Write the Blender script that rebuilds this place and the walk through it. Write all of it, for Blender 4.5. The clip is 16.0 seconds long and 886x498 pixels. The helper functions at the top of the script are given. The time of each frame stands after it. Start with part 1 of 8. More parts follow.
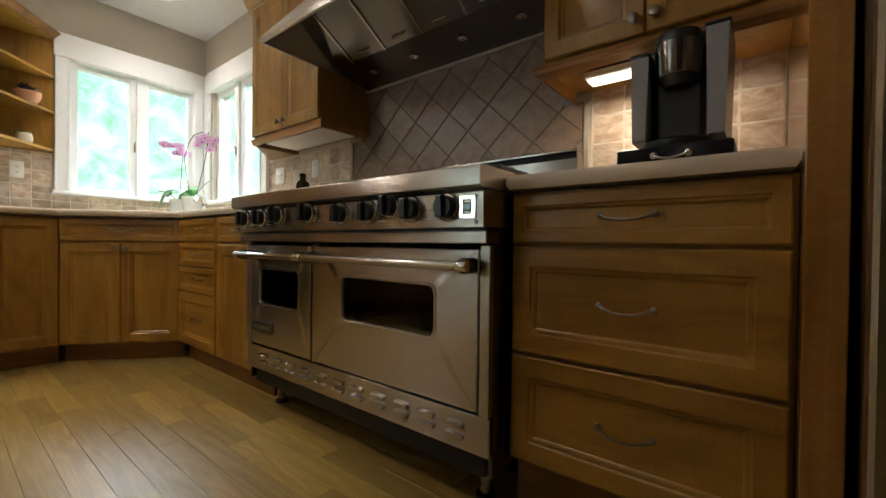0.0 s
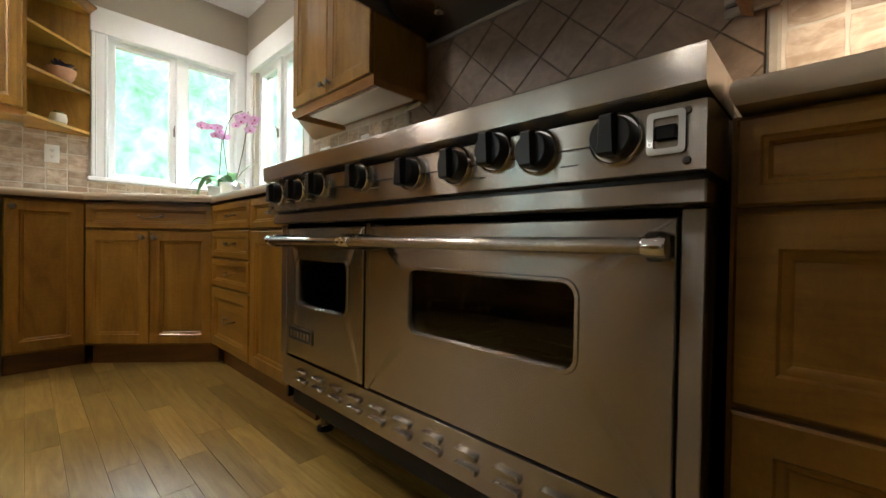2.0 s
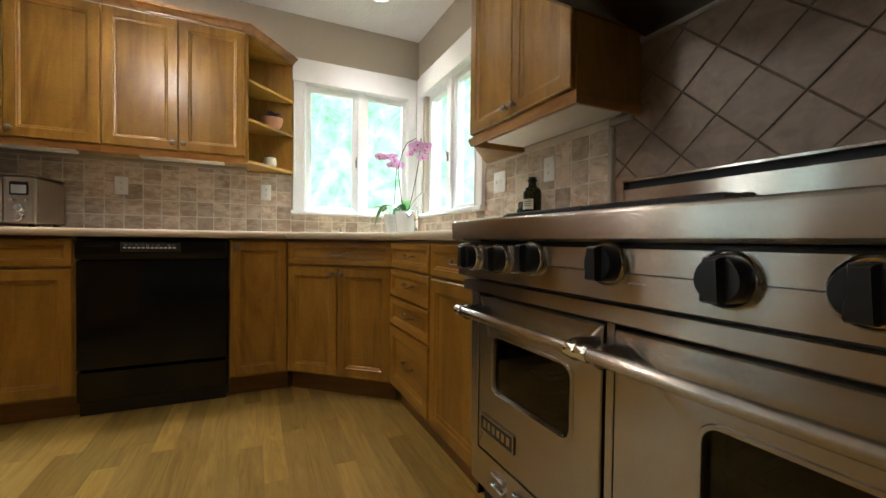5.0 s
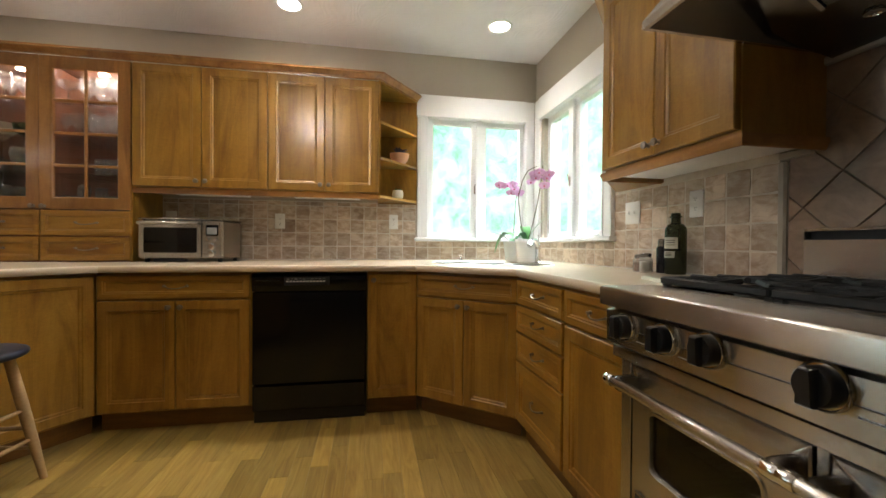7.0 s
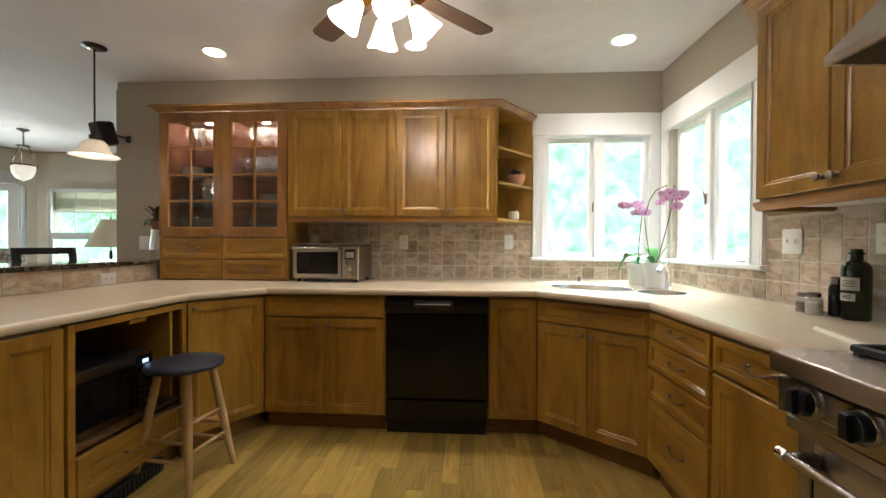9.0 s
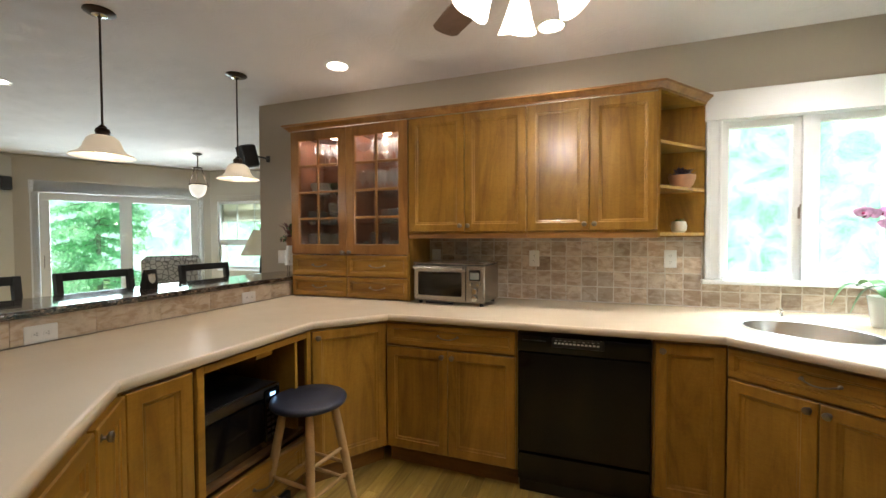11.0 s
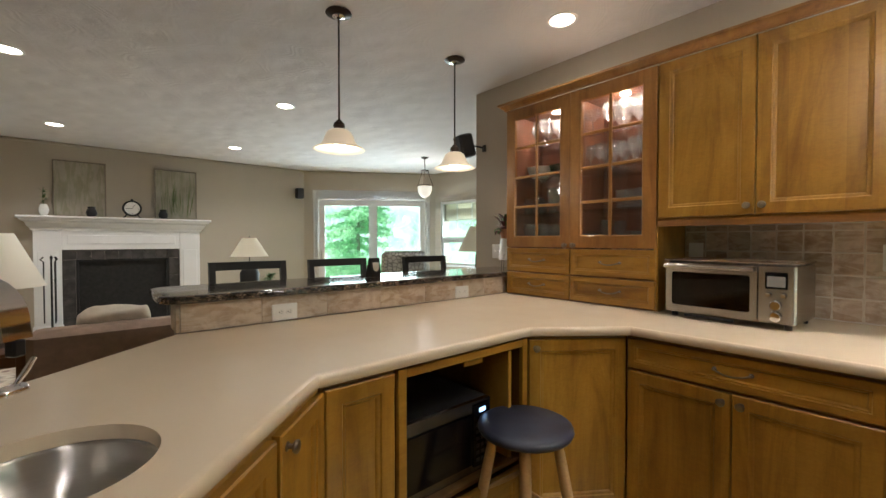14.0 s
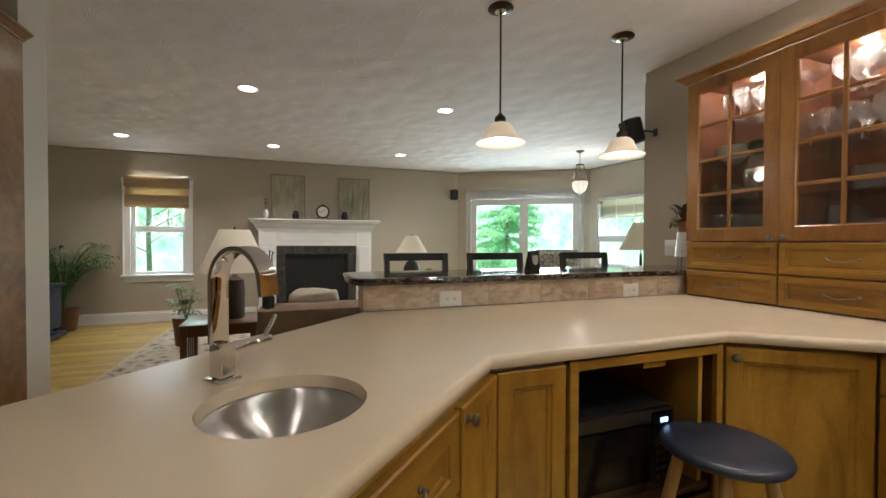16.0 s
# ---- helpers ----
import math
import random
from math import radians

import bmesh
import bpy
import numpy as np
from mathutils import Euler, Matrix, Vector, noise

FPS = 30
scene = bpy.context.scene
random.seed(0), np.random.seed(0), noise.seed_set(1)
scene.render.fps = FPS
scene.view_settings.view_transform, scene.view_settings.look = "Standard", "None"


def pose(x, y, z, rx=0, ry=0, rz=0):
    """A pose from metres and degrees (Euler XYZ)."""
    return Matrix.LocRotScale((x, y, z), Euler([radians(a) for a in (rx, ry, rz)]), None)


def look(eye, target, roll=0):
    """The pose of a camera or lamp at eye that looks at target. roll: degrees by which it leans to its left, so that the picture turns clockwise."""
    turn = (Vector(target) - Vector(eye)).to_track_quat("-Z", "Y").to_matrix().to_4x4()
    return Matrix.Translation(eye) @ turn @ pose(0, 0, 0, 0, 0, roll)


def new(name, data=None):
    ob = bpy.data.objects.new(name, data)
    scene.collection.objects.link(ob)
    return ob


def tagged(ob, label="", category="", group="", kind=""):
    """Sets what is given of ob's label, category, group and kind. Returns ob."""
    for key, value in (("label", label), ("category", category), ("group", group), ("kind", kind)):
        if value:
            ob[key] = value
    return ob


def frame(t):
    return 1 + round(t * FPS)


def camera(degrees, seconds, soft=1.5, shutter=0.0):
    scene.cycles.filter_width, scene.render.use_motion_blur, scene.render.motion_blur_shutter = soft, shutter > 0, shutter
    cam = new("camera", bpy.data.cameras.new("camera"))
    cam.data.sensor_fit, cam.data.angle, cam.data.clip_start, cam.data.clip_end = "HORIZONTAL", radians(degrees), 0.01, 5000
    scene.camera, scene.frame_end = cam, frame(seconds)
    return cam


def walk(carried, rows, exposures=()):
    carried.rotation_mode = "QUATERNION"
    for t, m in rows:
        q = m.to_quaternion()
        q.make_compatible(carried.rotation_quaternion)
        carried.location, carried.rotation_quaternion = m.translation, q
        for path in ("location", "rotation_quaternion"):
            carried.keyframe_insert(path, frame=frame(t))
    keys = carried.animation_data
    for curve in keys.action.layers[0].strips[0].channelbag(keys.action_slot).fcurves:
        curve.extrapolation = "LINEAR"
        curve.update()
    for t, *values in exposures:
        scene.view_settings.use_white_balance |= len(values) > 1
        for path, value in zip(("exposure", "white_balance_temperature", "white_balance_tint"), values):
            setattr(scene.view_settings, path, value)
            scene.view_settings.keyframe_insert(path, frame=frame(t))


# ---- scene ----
cam = camera(95.3, 16.0)
PATH = [
    (0, (1.876, 2.467, 0.733), (0.64, 4.039, 0.711), 0.7),
    (0.5, (1.775, 2.544, 0.739), (0.534, 4.111, 0.719), 0.7),
    (1, (1.678, 2.609, 0.725), (0.393, 4.142, 0.705), 0.9),
    (1.5, (1.564, 2.672, 0.706), (0.228, 4.16, 0.681), 0.9),
    (2, (1.46, 2.716, 0.68), (0.072, 4.156, 0.651), 0.9),
    (2.5, (1.379, 2.747, 0.672), (-0.066, 4.128, 0.644), 0.9),
    (3, (1.296, 2.77, 0.692), (-0.216, 4.078, 0.662), 0.9),
    (3.5, (1.219, 2.796, 0.731), (-0.372, 4.009, 0.699), 1.0),
    (4, (1.164, 2.8, 0.778), (-0.507, 3.898, 0.741), 0.9),
    (4.5, (1.127, 2.791, 0.821), (-0.624, 3.757, 0.784), 0.7),
    (4.7, (1.115, 2.781, 0.842), (-0.66, 3.698, 0.804), 0.7),
    (7, (1.085, 2.65, 1.038), (-0.882, 3.009, 1.017), 0.4),
    (7.5, (1.094, 2.617, 1.079), (-0.891, 2.859, 1.058), 0.4),
    (8, (1.121, 2.574, 1.108), (-0.875, 2.699, 1.091), 0.5),
    (8.5, (1.143, 2.536, 1.148), (-0.857, 2.538, 1.132), 0.4),
    (9, (1.141, 2.51, 1.189), (-0.855, 2.386, 1.17), 0.3),
    (9.2, (1.130, 2.499, 1.205), (-0.862, 2.322, 1.186), 0.3),
    (11.3, (0.706, 2.333, 1.369), (-1.135, 1.553, 1.311), -0.3),
    (11.5, (0.668, 2.321, 1.371), (-1.144, 1.477, 1.312), -0.3),
    (12, (0.574, 2.285, 1.361), (-1.162, 1.294, 1.307), -0.1),
    (12.5, (0.487, 2.198, 1.341), (-1.162, 1.068, 1.291), -0.1),
    (13, (0.432, 2.117, 1.313), (-1.119, 0.855, 1.272), -0.1),
    (13.5, (0.411, 2.074, 1.305), (-1.019, 0.676, 1.261), -0.1),
    (14, (0.397, 2.026, 1.283), (-0.906, 0.508, 1.243), -0.0),
    (14.5, (0.395, 1.995, 1.263), (-0.768, 0.367, 1.225), 0.1),
    (15, (0.403, 1.981, 1.246), (-0.608, 0.255, 1.209), 0.1),
    (15.5, (0.418, 1.961, 1.233), (-0.437, 0.153, 1.201), 0.2),
    (16, (0.45, 1.967, 1.23), (-0.238, 0.089, 1.197), 0.2),
]
walk(cam, [(t, look(eye, target, roll)) for t, eye, target, roll in PATH], exposures=[(0.0, 0.42), (3.0, 0.35), (7.5, 0.5), (9.0, 0.5), (11.5, 0.65), (16.0, 0.6)])

from mathutils.geometry import tessellate_polygon

# ---------------------------------------------------------------- world and lights
world = bpy.data.worlds.new("world")
scene.world = world
world.use_nodes = True
_wn = world.node_tree
_sky = _wn.nodes.new("ShaderNodeTexSky")
_sky.sky_type, _sky.sun_disc = "NISHITA", False
_sky.sun_elevation, _sky.sun_rotation = radians(66), radians(72)
_sky.air_density, _sky.dust_density = 1.0, 3.0
_wn.links.new(_sky.outputs[0], _wn.nodes["Background"].inputs[0])
_wn.nodes["Background"].inputs[1].default_value = 0.15

_sun = bpy.data.lights.new("sun", "SUN")
_sun.energy, _sun.angle, _sun.color = 4.5, radians(3), (1.0, 0.95, 0.86)
_so = new("sun", _sun)
_so.matrix_world = look((4, -6, 14), (-2, -8, 0))

WARM = (1.0, 0.935, 0.89)
LCAN, LFAN, LPEND, LUNDER, LPUCK = 42.0, 11.5, 1.1, 2.3, 3.5
LWIN = 60.0


def lamp(name, kind, energy, color, m, **kw):
    l = bpy.data.lights.new(name, kind)
    l.energy, l.color = energy, color
    for k, v in kw.items():
        if k == "size":
            l.size = v
        elif k == "size_y":
            l.shape, l.size_y = "RECTANGLE", v
        elif k == "spot_size":
            l.spot_size = v
        elif k == "spot_blend":
            l.spot_blend = v
        elif k == "soft":
            l.shadow_soft_size = v
        elif k == "spread":
            l.spread = v
    o = new(name, l)
    o.matrix_world = m
    return o


CEIL = 2.585
# The last, at (0.9, 2.1), is unseen, added to light the range side.
CANS = [(-1.70, 0.66), (-1.67, 3.55), (-1.675, 2.135), (-1.0, -1.94), (-1.09, -4.17), (0.84, -2.0), (2.53, -4.30), (0.736, -4.23), (0.9, 2.1)]
for _x, _y in CANS:
    lamp("can_lamp", "SPOT", LCAN * (0.6 if _y == 0.66 else 0.4 if _y == 2.1 else 1.3 if _y < -1 else 1.0), WARM, look((_x, _y, CEIL - 0.012), (_x, _y, 0)), spot_size=radians(130), spot_blend=0.8, soft=0.055)

DAY = (0.80, 0.92, 1.0)
lamp("sky_window_west", "AREA", LWIN * 1.7, DAY, look((-2.95, 3.54, 2.55), (-1.9, 3.45, 1.1)), size=0.9, size_y=0.6)
lamp("sky_window_north", "AREA", LWIN * 1.7, DAY, look((-1.57, 4.80, 2.55), (-1.5, 3.7, 1.1)), size=0.9, size_y=0.6)
lamp("sky_slider", "AREA", LWIN * 1.4, DAY, look((-3.78, -4.95, 1.15), (-1.0, -0.5, 1.2)), size=1.7, size_y=1.9)
lamp("sky_bay", "AREA", LWIN * 0.45, DAY, look((-5.15, -3.2, 1.35), (0, -2.2, 1.2)), size=0.9, size_y=1.0)
lamp("sky_living", "AREA", LWIN * 0.5, DAY, look((2.4, -5.62, 1.9), (2.2, -3.4, 0.0)), size=0.7, size_y=1.0)

# ---------------------------------------------------------------- materials
MATS = {}


class G:
    """A small node graph builder."""

    def __init__(self, name):
        self.m = bpy.data.materials.new(name)
        self.m.use_nodes = True
        self.t = self.m.node_tree
        self.b = self.t.nodes["Principled BSDF"]
        self.out = self.t.nodes["Material Output"]

    def n(self, kind, **props):
        nd = self.t.nodes.new("ShaderNode" + kind)
        for k, v in props.items():
            if k in nd.inputs:
                nd.inputs[k].default_value = v
        return nd

    def l(self, a, b):
        self.t.links.new(a, b)

    def coords(self, stretch=(1, 1, 1), rand=True, rot=(0, 0, 0), src="Object"):
        tc = self.n("TexCoord")
        mp = self.n("Mapping")
        mp.inputs["Scale"].default_value = stretch
        mp.inputs["Rotation"].default_value = rot
        self.l(tc.outputs[src], mp.inputs["Vector"])
        if rand:
            oi = self.n("ObjectInfo")
            mu = self.n("Math")
            mu.operation = "MULTIPLY"
            mu.inputs[1].default_value = 37.0
            self.l(oi.outputs["Random"], mu.inputs[0])
            cb = self.n("CombineXYZ")
            for i in range(3):
                self.l(mu.outputs[0], cb.inputs[i])
            self.l(cb.outputs[0], mp.inputs["Location"])
        return mp.outputs[0]

    def noise(self, vec, scale, detail=4, rough=0.55, dist=0.0):
        nz = self.n("TexNoise")
        nz.inputs["Scale"].default_value = scale
        nz.inputs["Detail"].default_value = detail
        nz.inputs["Roughness"].default_value = rough
        nz.inputs["Distortion"].default_value = dist
        self.l(vec, nz.inputs["Vector"])
        return nz.outputs["Fac"]

    def ramp(self, fac, stops):
        r = self.n("ValToRGB")
        els = r.color_ramp.elements
        while len(els) < len(stops):
            els.new(0.5)
        for e, (p, c) in zip(els, stops):
            e.position = p
            e.color = (*c, 1) if len(c) == 3 else c
        self.l(fac, r.inputs[0])
        return r.outputs[0]

    def mix(self, a, b, fac, mode="MIX"):
        mx = self.n("MixRGB")
        mx.blend_type = mode
        for sock, v in ((mx.inputs[1], a), (mx.inputs[2], b), (mx.inputs[0], fac)):
            if isinstance(v, (float, int)):
                sock.default_value = v
            elif isinstance(v, tuple):
                sock.default_value = (*v, 1)
            else:
                self.l(v, sock)
        return mx.outputs[0]

    def grey(self, fac, lo, hi):
        mr = self.n("MapRange")
        mr.inputs["To Min"].default_value, mr.inputs["To Max"].default_value = lo, hi
        self.l(fac, mr.inputs[0])
        return mr.outputs[0]

    def bump(self, fac, strength, dist=0.002):
        bp = self.n("Bump")
        bp.inputs["Strength"].default_value, bp.inputs["Distance"].default_value = strength, dist
        self.l(fac, bp.inputs["Height"])
        self.l(bp.outputs[0], self.b.inputs["Normal"])

    def set(self, **kw):
        for k, v in kw.items():
            k = k.replace("_", " ")
            if isinstance(v, (float, int)):
                self.b.inputs[k].default_value = v
            elif isinstance(v, tuple):
                self.b.inputs[k].default_value = (*v, 1)
            else:
                self.l(v, self.b.inputs[k])
        return self

    def vary(self, col, amount=0.12, island=False):
        """Brightness changed piece by piece."""
        if island:
            s = self.n("NewGeometry").outputs["Random Per Island"]
        else:
            s = self.n("ObjectInfo").outputs["Random"]
        g = self.grey(s, 1 - amount, 1 + amount)
        return self.mix(col, g, 1.0, "MULTIPLY")


def matte(lo, hi):
    """Keeps a roughness range on one side of satin."""
    if lo < 0.275 < hi:
        return (lo, 0.268) if (lo + hi) / 2 < 0.275 else (0.282, hi)
    return lo, hi


def plain(name, col, rough=0.5, metal=0.0, vary=0.05, scale=6.0, bump=0.0, bscale=60.0, coat=0.0, vamount=0.0):
    g = G(name)
    v = g.coords()
    c1 = tuple(x * (1 - vary) for x in col)
    c2 = tuple(min(1, x * (1 + vary)) for x in col)
    c = g.ramp(g.noise(v, scale), [(0.3, c1), (0.7, c2)])
    if vamount:
        c = g.vary(c, vamount)
    g.set(Base_Color=c, Roughness=g.grey(g.noise(v, scale * 3), *matte(rough * 0.88, min(1, rough * 1.12))), Metallic=metal)
    if coat:
        g.set(Coat_Weight=coat, Coat_Roughness=0.1)
    if bump:
        g.bump(g.noise(v, bscale, 3), bump)
    MATS[name] = g.m
    return g.m


def wood(name, horiz, dark=1.0, rough=0.30, cols=((0.155, 0.058, 0.010), (0.30, 0.125, 0.022), (0.40, 0.185, 0.038))):
    g = G(name)
    st = (1.0, 5, 5) if horiz else (5, 5, 1.0)
    v = g.coords(st)
    n1 = g.noise(v, 1.5, 6, 0.65, 1.5)
    v2 = g.coords((2, 10, 60) if horiz else (60, 10, 2))
    n2 = g.noise(v2, 2.0, 3, 0.6)
    v3 = g.coords((1, 1, 1))
    n3 = g.noise(v3, 2.6, 3, 0.5, 0.4)
    cs = [tuple(c * dark for c in k) for k in cols]
    c = g.ramp(n1, [(0.28, cs[0]), (0.5, cs[1]), (0.74, cs[2])])
    c = g.mix(c, g.ramp(n2, [(0.3, (0.80, 0.78, 0.74)), (0.62, (1.05, 1.05, 1.05))]), 0.26, "MULTIPLY")
    c = g.mix(c, g.ramp(n3, [(0.3, (0.76, 0.72, 0.66)), (0.65, (1.08, 1.08, 1.05))]), 0.8, "MULTIPLY")
    # glued staves, each a little lighter or darker
    sx = g.n("SeparateXYZ")
    g.l(g.coords((11.5, 11.5, 11.5)), sx.inputs[0])
    fl = g.n("Math")
    fl.operation = "FLOOR"
    g.l(sx.outputs[2 if horiz else 0], fl.inputs[0])
    wn = g.n("TexWhiteNoise")
    wn.noise_dimensions = "1D"
    g.l(fl.outputs[0], wn.inputs["W"])
    c = g.mix(c, g.ramp(wn.outputs["Value"], [(0.1, (0.86, 0.83, 0.78)), (0.9, (1.09, 1.09, 1.07))]), 0.8, "MULTIPLY")
    # short figured flecks across the grain
    n4 = g.noise(g.coords((6, 6, 16) if not horiz else (16, 6, 6)), 3.2, 3, 0.6, 2.2)
    c = g.mix(c, g.ramp(n4, [(0.38, (0.88, 0.85, 0.80)), (0.60, (1.04, 1.04, 1.04))]), 0.55, "MULTIPLY")
    c = g.vary(c, 0.06)
    g.set(Base_Color=c, Roughness=g.grey(n3, *matte(rough * 0.95, rough * 1.35)), Coat_Weight=0.25, Coat_Roughness=0.18)
    g.bump(n2, 0.06, 0.001)
    MATS[name] = g.m
    return g.m


MAPLE = ((0.225, 0.104, 0.014), (0.355, 0.184, 0.026), (0.43, 0.240, 0.042))
wood("cabinet_wood", False, cols=MAPLE)
wood("cabinet_wood_rail", True, cols=MAPLE)
CHERRY = ((0.205, 0.086, 0.020), (0.33, 0.152, 0.038), (0.40, 0.202, 0.058))
wood("cabinet_wood_red", False, cols=CHERRY)
wood("cabinet_wood_red_rail", True, cols=CHERRY)
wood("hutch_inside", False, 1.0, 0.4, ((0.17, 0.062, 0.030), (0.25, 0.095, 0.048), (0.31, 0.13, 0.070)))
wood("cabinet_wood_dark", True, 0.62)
wood("panel_wood", False, 1.0, 0.13, CHERRY)
# Lining of the open bay: the shade inside is put into its colour.
wood("bay_wood_shaded", False, 0.45, 0.45, CHERRY)
wood("stool_wood", False, 1.0, 0.45, ((0.34, 0.20, 0.085), (0.46, 0.29, 0.14), (0.55, 0.37, 0.19)))
wood("table_wood", True, 0.55, 0.35, ((0.13, 0.05, 0.02), (0.2, 0.08, 0.03), (0.26, 0.11, 0.045)))
wood("fan_wood", True, 1.0, 0.4, ((0.09, 0.055, 0.04), (0.12, 0.075, 0.055), (0.16, 0.10, 0.075)))


def steel(name, horiz=True, col=(0.60, 0.585, 0.56), rough=0.27):
    g = G(name)
    v = g.coords((0.6, 1, 220) if horiz else (220, 1, 0.6), rand=False)
    n = g.noise(v, 3.0, 3, 0.6)
    v2 = g.coords((1, 1, 1), rand=False)
    n2 = g.noise(v2, 3.0, 3)
    g.set(Base_Color=g.ramp(n, [(0.3, tuple(c * 0.93 for c in col)), (0.7, col)]), Metallic=1.0,
          Roughness=g.grey(n2, rough * 0.88, rough * 1.12), Anisotropic=1.0)
    up = g.n("CombineXYZ")
    up.inputs[1].default_value, up.inputs[2].default_value = 0.35, 1.0
    vt = g.n("VectorTransform")
    vt.vector_type, vt.convert_from, vt.convert_to = "VECTOR", "OBJECT", "WORLD"
    g.l(up.outputs[0], vt.inputs[0])
    g.l(vt.outputs[0], g.b.inputs["Tangent"])
    g.bump(n, 0.05, 0.0006)
    MATS[name] = g.m
    return g.m


steel("steel", True, (0.48, 0.445, 0.40), 0.25)
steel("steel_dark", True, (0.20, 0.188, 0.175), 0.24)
steel("steel_bowl", True, (0.66, 0.65, 0.64), 0.30)
plain("chrome", (0.80, 0.80, 0.80), 0.06, 1.0, 0.02)
plain("pewter", (0.25, 0.21, 0.17), 0.38, 1.0, 0.15, 40)
plain("bronze", (0.06, 0.04, 0.03), 0.4, 0.8, 0.15, 20)
plain("brass", (0.70, 0.50, 0.20), 0.25, 1.0, 0.1, 20)
plain("black_plastic", (0.012, 0.012, 0.013), 0.28, 0.0, 0.1, 10)
plain("black_gloss", (0.004, 0.004, 0.005), 0.10, 0.0, 0.1, 4)
MATS["black_gloss"].node_tree.nodes["Principled BSDF"].inputs["Specular IOR Level"].default_value = 0.3
plain("black_iron", (0.018, 0.018, 0.018), 0.55, 0.3, 0.2, 30, 0.3, 120)
plain("black_enamel", (0.02, 0.02, 0.022), 0.3, 0.0, 0.1, 6)
plain("grey_plastic", (0.30, 0.30, 0.29), 0.35, 0.2, 0.04, 8)
plain("white_paint", (0.79, 0.785, 0.775), 0.38, 0.0, 0.025, 3, 0.03, 40)
plain("white_plastic", (0.80, 0.79, 0.76), 0.35, 0.0, 0.02, 5)
plain("white_ceramic", (0.82, 0.82, 0.81), 0.18, 0.0, 0.02, 5)
plain("cream_ceramic", (0.62, 0.58, 0.50), 0.35, 0.0, 0.08, 12)
plain("terracotta", (0.42, 0.21, 0.12), 0.75, 0.0, 0.18, 14, 0.15, 80)
plain("chair_black", (0.012, 0.011, 0.011), 0.5, 0.0, 0.2, 10)
plain("blue_seat", (0.028, 0.034, 0.055), 0.36, 0.0, 0.4, 9, 0.06, 30)
plain("fabric_sofa", (0.24, 0.165, 0.12), 0.9, 0.0, 0.14, 18, 0.35, 300)
plain("fabric_cream", (0.50, 0.44, 0.35), 0.9, 0.0, 0.08, 20, 0.3, 300)
plain("fabric_dark", (0.09, 0.07, 0.055), 0.92, 0.0, 0.2, 18, 0.3, 200)
plain("soil", (0.03, 0.02, 0.014), 0.95, 0.0, 0.4, 40, 0.6, 90)
plain("leaf_green", (0.055, 0.13, 0.025), 0.42, 0.0, 0.3, 14, vamount=0.25)
plain("leaf_orchid", (0.05, 0.18, 0.035), 0.32, 0.0, 0.25, 10, vamount=0.2)
plain("leaf_light", (0.14, 0.19, 0.06), 0.5, 0.0, 0.35, 30, vamount=0.3)
plain("leaf_red", (0.10, 0.035, 0.03), 0.5, 0.0, 0.4, 18, vamount=0.3)
plain("leaf_purple", (0.06, 0.045, 0.085), 0.5, 0.0, 0.4, 20, vamount=0.3)
plain("petal", (0.88, 0.52, 0.82), 0.5, 0.0, 0.25, 45)
plain("petal_core", (0.55, 0.05, 0.22), 0.5)
plain("stem", (0.08, 0.06, 0.02), 0.6)
plain("label_paper", (0.42, 0.40, 0.33), 0.7, 0.0, 0.06, 12)
plain("print_dark", (0.04, 0.035, 0.03), 0.7)
plain("print_grey", (0.35, 0.35, 0.34), 0.6)
plain("spice_red", (0.12, 0.05, 0.025), 0.8, 0.0, 0.5, 60)
plain("salt", (0.7, 0.67, 0.6), 0.8, 0.0, 0.1, 60)
plain("stove_blue", (0.018, 0.026, 0.05), 0.3, 0.2, 0.1, 6)
plain("grout", (0.60, 0.54, 0.46), 0.9, 0.0, 0.12, 20, 0.2, 100)
plain("grout_dark", (0.15, 0.11, 0.083), 0.9, 0.0, 0.12, 20, 0.2, 100)
plain("stone_trim", (0.36, 0.31, 0.25), 0.6, 0.0, 0.12, 12, 0.15, 50)
plain("slate", (0.05, 0.045, 0.042), 0.55, 0.0, 0.6, 9, 0.3, 30)
plain("firebox", (0.012, 0.011, 0.010), 0.8, 0.0, 0.4, 20)
plain("picture_frame", (0.20, 0.165, 0.125), 0.5, 0.0, 0.2, 20)
plain("blind_pale", (0.62, 0.57, 0.48), 0.8, 0.0, 0.12, 40, 0.5, 120)
# Colour of the unseen boards added on top of the wall cabinets.
plain("bounce_board_pale", (0.42, 0.38, 0.32), 0.9, 0.0, 0.1, 20)
plain("rattan", (0.045, 0.028, 0.018), 0.7, 0.0, 0.4, 60, 0.5, 160)
plain("pane_dim", (0.02, 0.03, 0.03), 0.1)
plain("siding", (0.30, 0.30, 0.28), 0.8)


def wallpaint(name, col, bump):
    g = G(name)
    v = g.coords((1, 1, 1), rand=False)
    c = g.ramp(g.noise(v, 1.2, 3), [(0.3, tuple(x * 0.97 for x in col)), (0.7, tuple(x * 1.03 for x in col))])
    g.set(Base_Color=c, Roughness=0.72)
    g.bump(g.noise(v, 140, 3), bump, 0.001)
    MATS[name] = g.m


